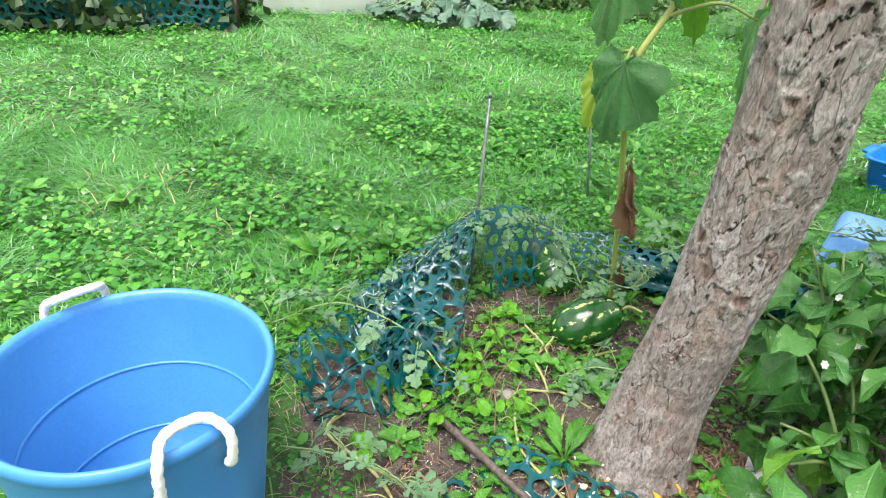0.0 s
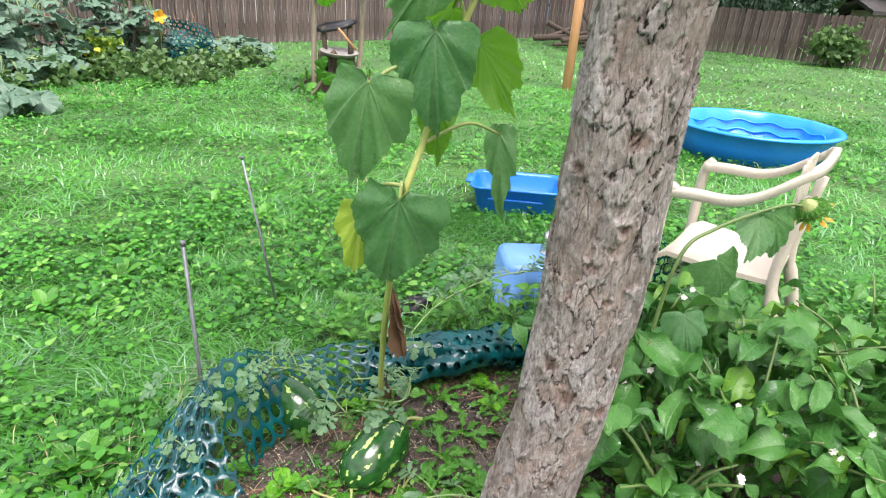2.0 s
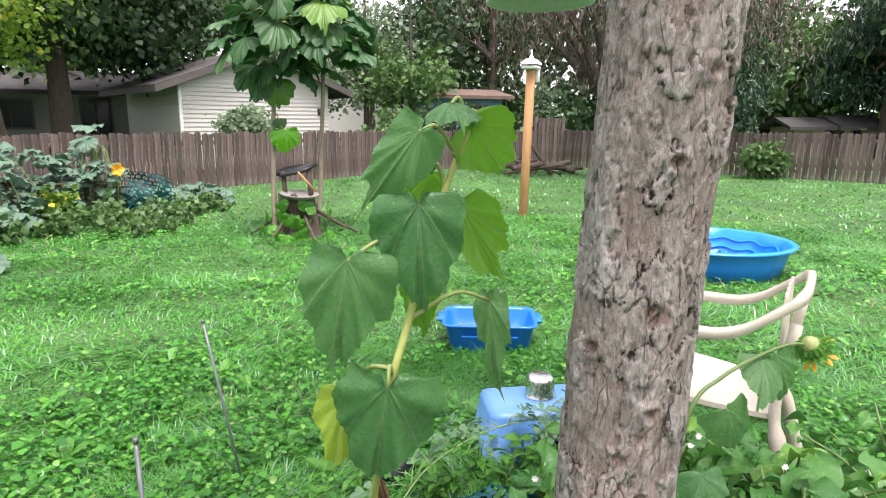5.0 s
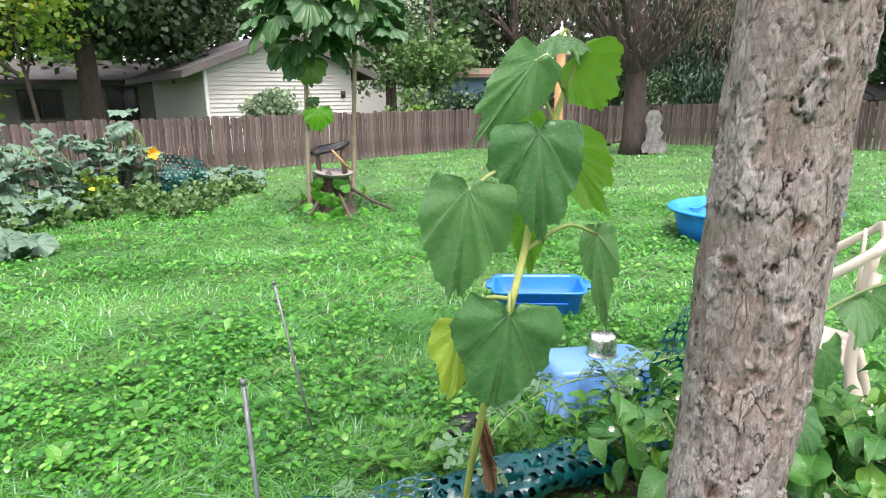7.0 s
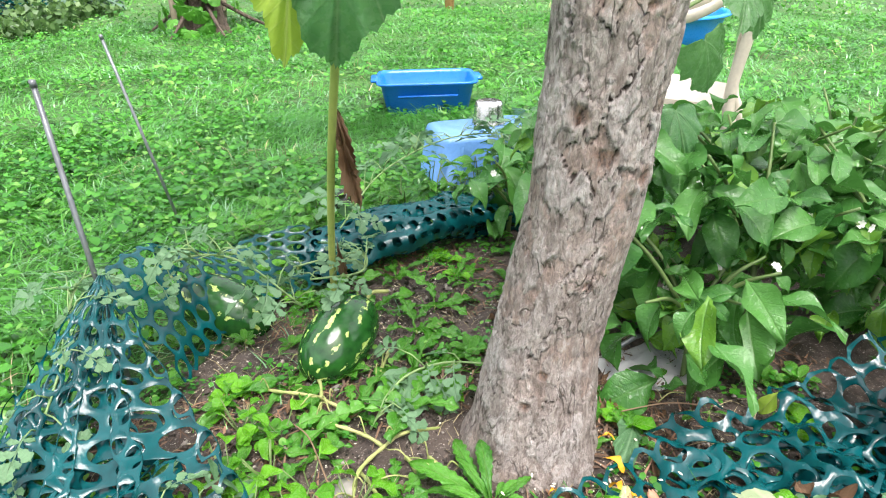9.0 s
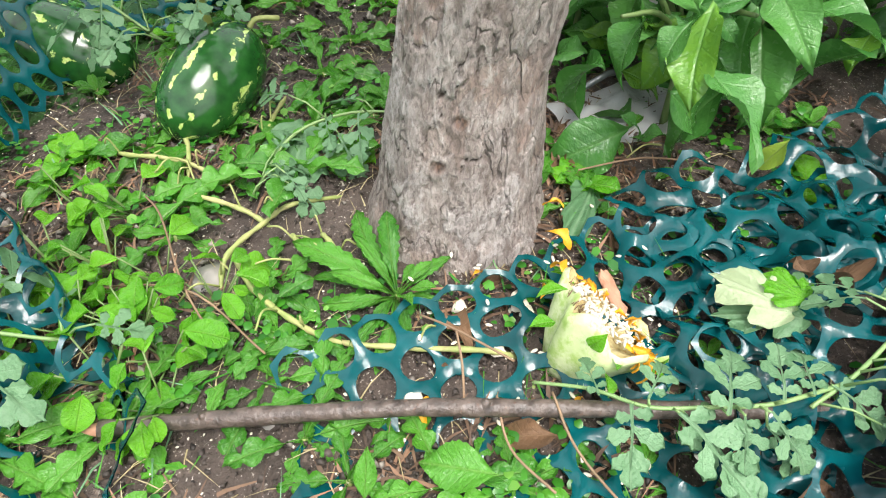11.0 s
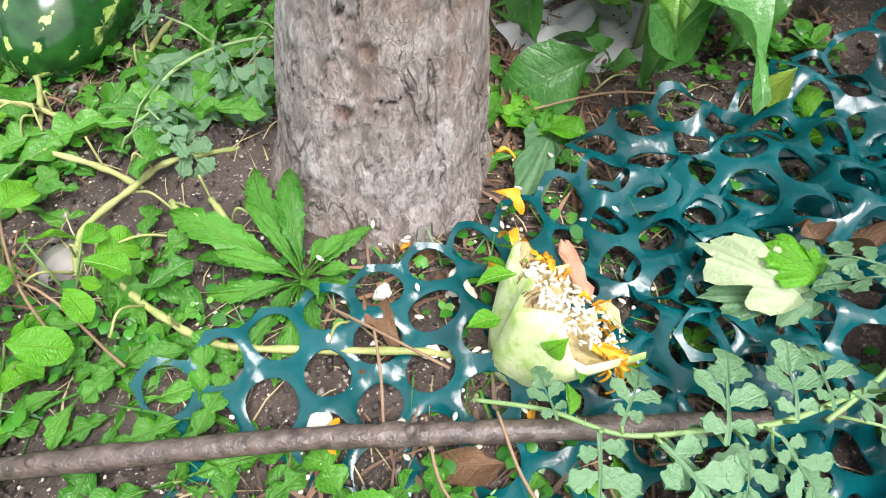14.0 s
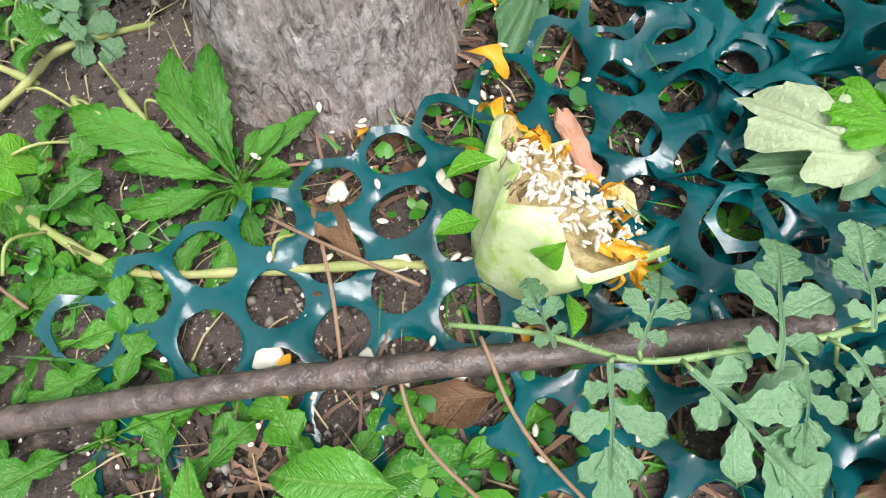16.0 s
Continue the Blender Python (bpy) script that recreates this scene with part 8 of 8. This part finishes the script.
    for k in range(46):
        a = rng.uniform(1.7, 3.5)
        rr = rng.uniform(0.040, 0.062)
        piece("fibre", fibre, aim(m @ Vector((rr * math.cos(a), rr * math.sin(a), 0.016)), m.to_3x3() @ Vector((rng.gauss(0, 0.5), rng.gauss(0, 0.5), 1)), (0.2, 0.3, 1), rng.uniform(0.006, 0.014)), t)
    # seeds and petals scattered round it
    for k in range(62):
        a, r = rng.uniform(0, 6.28), 0.07 + 0.16 * rng.random()
        x, y = 0.45 + r * math.cos(a), 0.82 + r * math.sin(a)
        if math.hypot(x - 0.555, y - 1.055) < 0.15:
            continue
        p = Vector((x, y, rng.uniform(0.016, 0.05)))
        f = thing("sunflower_seed", p, "single pale sunflower seed spilt on the bed", "seed", group="spilt seeds")
        piece("seed", seed, Matrix.Translation(p) @ Euler((1.57 + rng.gauss(0, 0.3), 0, rng.uniform(0, 6))).to_matrix().to_4x4() @ Matrix.Scale(0.0095, 4), f)
    for x, y, z, sz in ((0.49, 0.865, 0.06, 0.045), (0.45, 0.85, 0.055, 0.04), (0.438, 0.84, 0.055, 0.04), (0.455, 0.83, 0.055, 0.035), (0.399, 0.957, 0.035, 0.03), (0.407, 0.862, 0.05, 0.04), (0.228, 0.907, 0.035, 0.04), (0.545, 0.93, 0.06, 0.035), (0.30, 0.76, 0.035, 0.03)):
        p = Vector((x, y, z))
        f = thing("sunflower_petal", p, "curled orange sunflower petal lying on the netting", "petal", group="spilt petals")
        piece("petal", pm, aim(p, (rng.gauss(0, 1), rng.gauss(0, 1), 0.5), (rng.gauss(0, 0.6), rng.gauss(0, 0.6), 1), sz), f)
    for x, y, sz in ((0.222, 0.924, 0.013), (0.40, 0.884, 0.014), (0.395, 0.872, 0.011), (0.326, 0.873, 0.010), (0.356, 0.947, 0.011), (0.41, 0.895, 0.009), (0.25, 0.86, 0.008)):
        p = Vector((x, y, 0.03))
        f = thing("pith_crumb", p, "broken pale piece of flower head on the bed", "crumb", group="spilt crumbs")
        rw = [[(sz * math.cos(b) * math.sin(a_) * (1 + 0.3 * math.sin(3 * b)), sz * 0.8 * math.sin(b) * math.sin(a_), sz * 0.35 * math.cos(a_)) for b in (2 * math.pi * j / 10 for j in range(10))] for a_ in (math.pi * i / 6 for i in range(7))]
        part("crumb", Shape().grid(rw, None, True, Matrix.Translation(p)), M_SEED, f)
    p = Vector((0.466, 0.792, 0.045))
    f = thing("wood_chip", p, "reddish brown broken chip of wood", "wood chip")
    m = Matrix.Translation(p) @ Euler((0.30, 0.12, radians(-38))).to_matrix().to_4x4()
    rows = []
    for i in range(9):
        v = i / 8
        w = 0.013 * (0.75 + 0.35 * noise.noise(Vector((v * 4, 1.5, 0)))) * (1.0 if 0 < i < 8 else 0.55)
        rows.append([(w * math.cos(b) * (1 + 0.3 * noise.noise(Vector((math.cos(b) * 2, math.sin(b) * 2, v * 5)))), (v - 0.5) * 0.060 + 0.006 * noise.noise(Vector((b * 2, v, 3))), 0.006 * math.sin(b) * (1 + 0.4 * noise.noise(Vector((b, v * 6, 9))))) for b in (2 * math.pi * j / 14 for j in range(14))])
    part("chip", Shape().grid([[(0, -0.030, 0)] * 14] + rows + [[(0, 0.030, 0)] * 14], None, True, m), M_CHIP, f, smooth=False)


def build_litter():
    # the fallen stick across the net
    line = curve_points([(0.005, 1.186, 0.035), (0.06, 1.112, 0.042), (0.184, 0.934, 0.055), (0.25, 0.83, 0.058), (0.32, 0.72, 0.055), (0.41, 0.585, 0.045), (0.47, 0.50, 0.04)], 8)
    t = thing("fallen_stick", line[0], "long wet dark brown stick lying across the netting", "stick")
    part("stick", Shape().tube(line, [0.0095 + 0.0022 * noise.noise(Vector((i * 0.6, 0, 0))) + (0.0022 if i % 11 == 0 else 0) for i in range(len(line))], 14), M_STICK, t)
    for i, u in ((9, 0.006), (23, 0.007), (37, 0.006)):
        p = line[i]
        m = aim(p + Vector((0, 0, 0.006)), line[i + 1] - p, (0.3 * (i % 3) - 0.3, 0.2, 1))
        part("knot", Shape().lathe([(0.0, 0.008), (u * 0.6, 0.006), (u, 0.0), (u * 1.2, -0.006)], 10, m), M_STICK, t, "small knot on the stick")
    e = (line[0] - line[1]).normalized()
    part("broken_end", Shape().tube([line[0], line[0] + e * 0.012 + Vector((0, 0, 0.003)), line[0] + e * 0.022], [0.009, 0.006, 0.001], 8), M_CHIP, t, "splintered pale end")
    # thin dry twigs
    rng = random.Random(61)
    for pts in (((0.308, 0.975, 0.05), (0.302, 0.918, 0.07), (0.307, 0.844, 0.06)), ((0.302, 0.918, 0.07), (0.27, 0.89, 0.066), (0.236, 0.866, 0.055)), ((0.29, 0.79, 0.07), (0.25, 0.74, 0.06), (0.22, 0.66, 0.05)), ((0.26, 0.84, 0.06), (0.22, 0.80, 0.05), (0.20, 0.74, 0.06)), ((0.10, 1.40, 0.03), (0.18, 1.25, 0.05), (0.17, 1.10, 0.04)), ((0.272, 1.439, 0.04), (0.247, 1.365, 0.06), (0.181, 1.245, 0.06), (0.155, 1.175, 0.03)), ((0.70, 0.93, 0.03), (0.76, 0.90, 0.05), (0.85, 0.92, 0.04)), ((0.66, 0.94, 0.03), (0.72, 0.86, 0.05), (0.78, 0.80, 0.03))):
        t = thing("dry_twig", pts[0], "thin dry brown twig lying on the bed", "twig", group="dry twigs")
        part("twig", Shape().tube(curve_points(pts, 6), 0.0015, 6), M_DRYSTEM, t)
    # straw and dead grass on the soil
    x, y, z, r2 = scatter(4200, 0.2, 1.9, 71, bed=-1.0, az=(-30, 165))
    k = np.hypot(x - 0.25, y - 1.15) < 0.75
    v, tr = blades(x[k], y[k], z[k] + 0.02, r2, 0.032, 0.0019, 2.6)
    v[:, 2] = np.clip(v[:, 2], 0.004, 0.045)
    tagged(tri_object("straw_litter", v, tr, M_STRAW), "dry straw and dead stalks on the soil", "straw", kind="stuff")
    x, y, z, r3 = scatter(26000, 0.1, 2.0, 72, bed=-1.0, az=(-30, 165))
    k = (patchy(x, y, 9.0, 0.7) > 0.25) & (np.hypot(x - 0.52, y - 1.06) > 0.16)
    v, tr = lawn_leaves(x[k], y[k], z[k], r3, 0.03, 0.0125)
    tagged(tri_object("bed_seedlings", v, tr, M_CLOVER), "carpet of small green seedlings in the bed", "seedlings", kind="stuff")
    x, y, z, r4 = scatter(9000, 0.1, 2.0, 74, bed=-1.0, az=(-30, 165))
    k = (patchy(x, y, 6.0, 1.9) > 0.1) & (np.hypot(x - 0.52, y - 1.06) > 0.16) & (x < 0.9)
    v, tr = blades(x[k], y[k], z[k], r4, 0.06, 0.0032, 1.2)
    tagged(tri_object("bed_grass", v, tr, M_GRASS), "thin young grass growing among the weeds of the bed", "grass", kind="stuff")
    rng2 = np.random.default_rng(5)
    n = 5200
    px, py = rng2.uniform(-0.1, 1.2, n), rng2.uniform(0.5, 1.9, n)
    v, tr = lawn_leaves(px, py, np.zeros(n), rng2, 0.014, 0.012)
    tagged(tri_object("soil_crumbs", v, tr, M_SOIL), "loose crumbs of dark soil", "soil", kind="stuff")
    n = 9000
    px, py = rng2.uniform(-0.1, 1.0, n), rng2.uniform(0.6, 1.65, n)
    keep = np.hypot(px - 0.52, py - 1.06) > 0.15
    c = np.stack([px[keep], py[keep], rng2.uniform(0.008, 0.02, keep.sum())], 1)
    r = 0.0022 + 0.0055 * rng2.random(len(c)) ** 3
    axes = np.array(((1, 0, 0), (-1, 0, 0), (0, 1, 0), (0, -1, 0), (0, 0, 1), (0, 0, -1)), float)
    v = c[:, None, :] + axes[None] * r[:, None, None] * rng2.uniform(0.55, 1.3, (len(c), 6, 1)) + rng2.normal(0, 0.25, (len(c), 6, 3)) * r[:, None, None]
    f = np.array(((0, 2, 4), (2, 1, 4), (1, 3, 4), (3, 0, 4), (2, 0, 5), (1, 2, 5), (3, 1, 5), (0, 3, 5)))
    tagged(tri_object("soil_clods", v.reshape(-1, 3), (np.arange(len(c))[:, None, None] * 6 + f[None]).reshape(-1, 3), M_CLOD), "small dark clods and pebbles on the soil", "soil", kind="stuff")
    n = 5200
    px, py = rng2.uniform(-0.1, 1.1, n), rng2.uniform(0.6, 1.75, n)
    keep = (patchy(px, py, 7.0, 3.1) > -0.05) & (np.hypot(px - 0.52, py - 1.06) > 0.15)
    hx, hy = rng2.normal(0.72, 0.07, 700), rng2.normal(0.95, 0.06, 700)
    px, py = np.concatenate([px[keep], hx]), np.concatenate([py[keep], hy])
    v, tr = blades(px, py, np.full(len(px), 0.018), rng2, 0.030, 0.0050, 2.6)
    v[:, 2] = np.clip(v[:, 2], 0.006, 0.035)
    tagged(tri_object("leaf_debris", v, tr, M_DEBRIS), "brown bits of dead leaves and bark on the soil", "debris", kind="stuff")
    n = 900
    px, py = rng2.uniform(0.0, 1.0, n), rng2.uniform(0.65, 1.8, n)
    v, tr = lawn_leaves(px, py, np.full(n, 0.012), rng2, 0.012, 0.0034)
    tagged(tri_object("pale_grit", v, tr, M_SEED), "pale grit and husks strewn over the soil", "grit", kind="stuff")
    curled = [strip_leaf(1.0, 0.5 + 0.1 * k, OVATE, 16, 3, 1.6, 0.9, 0.4, seed=400 + k, twist=0.8).mesh("blade", M_DEADLEAF) for k in range(4)]
    for k in range(34):
        x, y = (rng.gauss(0.72, 0.08), rng.gauss(0.94, 0.07)) if k % 3 == 0 else (rng.uniform(0.0, 0.95), rng.uniform(0.80, 1.55))
        if math.hypot(x - 0.52, y - 1.06) < 0.16:
            continue
        o = Vector((x, y, ground_z(x, y) + 0.016))
        t = thing("dead_leaf", o, "small curled dead brown leaf on the soil", "leaf", group="dead leaves")
        piece("blade", curled[k % 4], aim(o, (rng.gauss(0, 1), rng.gauss(0, 1), 0.2), (rng.gauss(0, 0.3), rng.gauss(0, 0.3), 1), rng.uniform(0.02, 0.045)), t)
    # pale cut leaf and its neighbours on the net
    for o, tip, sz, mat, lb, w, lob in (((0.512, 0.606, 0.09), (0.527, 0.712, 0.105), 0.092, M_PALELEAF, "pale wilted lobed leaf lying on the netting", 0.60, 2), ((0.520, 0.592, 0.08), (0.476, 0.680, 0.085), 0.092, M_MELONLEAF, "wilted green lobed leaf lying on the netting", 0.42, 2), ((0.530, 0.600, 0.10), (0.546, 0.642, 0.105), 0.055, M_BRIGHT, "yellow-green ragged leaf on the netting", 0.8, 2), ((0.575, 0.60, 0.09), (0.60, 0.63, 0.10), 0.038, M_DEADLEAF, "brown dying leaf on the netting", 0.7, 0),
                                         ((0.735, 0.682, 0.15), (0.722, 0.705, 0.09), 0.065, M_YELLEAF, "yellow pepper leaf hanging over the netting", 0.5, 0), ((0.60, 0.545, 0.06), (0.63, 0.575, 0.07), 0.06, M_DEADLEAF, "curled dead brown leaf", 0.8, 0), ((0.34, 0.955, 0.03), (0.31, 0.905, 0.06), 0.07, M_DEADLEAF, "curled dead brown leaf", 0.4, 0),
                                         ((0.27, 0.765, 0.03), (0.22, 0.83, 0.05), 0.09, M_DEADLEAF, "curled dead brown leaf", 0.35, 0), ((0.27, 1.17, 0.02), (0.29, 1.19, 0.025), 0.03, M_DEADLEAF, "brown dead leaf on the soil", 0.7, 0), ((0.30, 0.55, 0.02), (0.36, 0.50, 0.05), 0.10, M_DEADLEAF, "curled dead brown leaf", 0.6, 0),
                                         ((0.186, 0.795, 0.06), (0.155, 0.868, 0.06), 0.085, M_WEED, "broad green leaf lying beside the stick", 0.6, 0), ((0.10, 0.90, 0.03), (0.15, 0.93, 0.06), 0.055, M_WEED, "broad green leaf lying beside the stick", 0.45, 0),
                                         ((0.66, 0.90, 0.02), (0.57, 0.88, 0.05), 0.13, M_MELONLEAF, "pale green lobed leaf beside the trunk", 0.34, 3), ((0.53, 1.365, 0.03), (0.405, 1.272, 0.05), 0.16, M_MELONLEAF, "pale lobed leaf lying on the soil", 0.55, 3)):
        t = thing("loose_leaf", o, lb, "leaf", group="loose leaves")
        dead = mat is M_DEADLEAF
        if lob:
            blade = heart_leaf(1.0, 0.5, 0.3, 0.05, 0.02, int(sz * 1000), w * 1.6, 8, outline=FIGLEAF)
        else:
            blade = strip_leaf(1.0, w, OVATE, 24, 4, 1.5 if dead else 0.6, 0.9 if dead else 0.3, 0.4 if dead else 0.14, sweep=0.3, teeth=0.0 if dead else 0.06, seed=int(sz * 1000))
        ob = part("blade", blade, mat, t, at=Matrix())
        ob.matrix_basis = world_of(t).inverted() @ tip_matrix(o, tip, (-0.2, -0.3, 1), sz)
    for x, y, sz, mat in ((-0.30, 2.77, 0.085, M_ORANGELEAF), (-2.1, 4.6, 0.09, M_ORANGELEAF), (-2.9, 4.3, 0.09, M_ORANGELEAF), (-1.9, 6.6, 0.1, M_ORANGELEAF), (1.6, 4.3, 0.07, M_ORANGELEAF), (0.1, 3.3, 0.05, M_DEADLEAF)):
        o = Vector((x, y, ground_z(x, y) + 0.06))
        t = thing("fallen_leaf", o, "fallen orange-brown leaf on the lawn", "leaf", group="fallen leaves")
        part("blade", strip_leaf(sz, sz * 0.75, OVATE, 12, 3, 1.4, 0.5, 0.2, seed=int(x * 10) + 40), mat, t, at=aim(o, (0.8, 0.4, 0), (-0.2, -0.4, 1)))
    # stones
    for x, y, r in ((0.223, 1.266, 0.030), (0.12, 1.05, 0.02), (0.55, 1.33, 0.016), (0.22, 1.02, 0.012), (0.42, 1.47, 0.014)):
        c = Vector((x, y, 0.010))
        t = thing("stone", c, "small grey stone half buried in the soil", "stone", group="small stones")
        rw = []
        for i in range(9):
            a = math.pi * i / 8
            rw.append([tuple(Vector((math.sin(a) * math.cos(b), math.sin(a) * math.sin(b) * 0.8, math.cos(a) * 0.55)) * r * (1 + 0.25 * noise.noise(Vector((math.sin(a) * math.cos(b), math.sin(a) * math.sin(b), math.cos(a))) * 1.8 + Vector((x * 50, 0, 0))))) for b in (2 * math.pi * j / 14 for j in range(14))])
        part("stone_body", Shape().grid(rw, None, True, Matrix.Translation(c)), M_STONE, t)
    # clear plastic bag at the pepper's foot
    o = Vector((0.86, 0.93, 0.02))
    t = thing("plastic_bag", o, "crumpled clear plastic bag half under pepper leaves", "bag")
    rows = []
    for i in range(15):
        row = []
        for j in range(13):
            u, v = i / 14 - 0.5, j / 12 - 0.5
            x, y = o.x + 0.24 * u * 0.8 + 0.15 * v * 0.6, o.y - 0.24 * u * 0.6 + 0.15 * v * 0.8
            row.append((x, y, 0.015 + 0.05 * abs(noise.noise(Vector((x * 19, y * 19, 1)))) + 0.05 * max(0, 0.3 - abs(u) - abs(v) * 0.5)))
        rows.append(row)
    part("film", Shape().grid(rows), M_BAG, t)
    part("rolled_edge", Shape().tube([(0.83, 1.01, 0.05), (0.90, 0.985, 0.055), (0.965, 0.94, 0.05)], 0.006, 6), M_STAKE, t)
    # a dark lump of old plastic beyond the sunflower
    o = Vector((1.22, 2.20, -0.02))
    t = thing("black_scrap", o, "crumpled black plastic scrap among the weeds", "scrap")
    rw = []
    for i in range(9):
        a = math.pi * i / 8
        rw.append([tuple(o + Vector((0.10 * math.sin(a) * math.cos(b), 0.06 * math.sin(a) * math.sin(b), 0.05 * math.cos(a) + 0.02)) * (1 + 0.5 * noise.noise(Vector((3 * math.cos(b), 3 * math.sin(b), a * 2))))) for b in (2 * math.pi * j / 16 for j in range(16))])
    part("scrap_body", Shape().grid(rw, None, True), M_BLACK, t)


build_ground()
build_lawn()
build_distance()
build_tree()
build_feeder()
build_pool()
build_bin()
build_box()
build_chair()
build_post()
build_stump()
build_squash()
build_white_board()
build_netted_bed()
build_log_pile()
build_tub("rope_tub", (-0.52, 0.825, -0.005), 0.230, 0.475, "sky blue plastic tub with white rope handles", M_TUB, (-49, 133))
build_side_bin()
build_stake((0.17, 1.84, -0.05), (0.189, 1.908, 0.661), 0.0055)
build_stake((0.788, 2.555, -0.10), (0.735, 2.70, 0.62), 0.0055)
build_nets()
build_melon((0.503, 1.532, 0.070), (0.93, 0.12, 0.30), 0.235, 0.150, "glossy dark green watermelon with pale broken stripes")
build_melon((0.462, 1.885, 0.05), (-0.3, 0.9, 0.35), 0.26, 0.15, "watermelon half hidden under leaves and netting", 1)
build_sunflower()
build_small_sunflower()
build_peppers()
build_vines()
build_weeds()
build_flower_head()
build_litter()
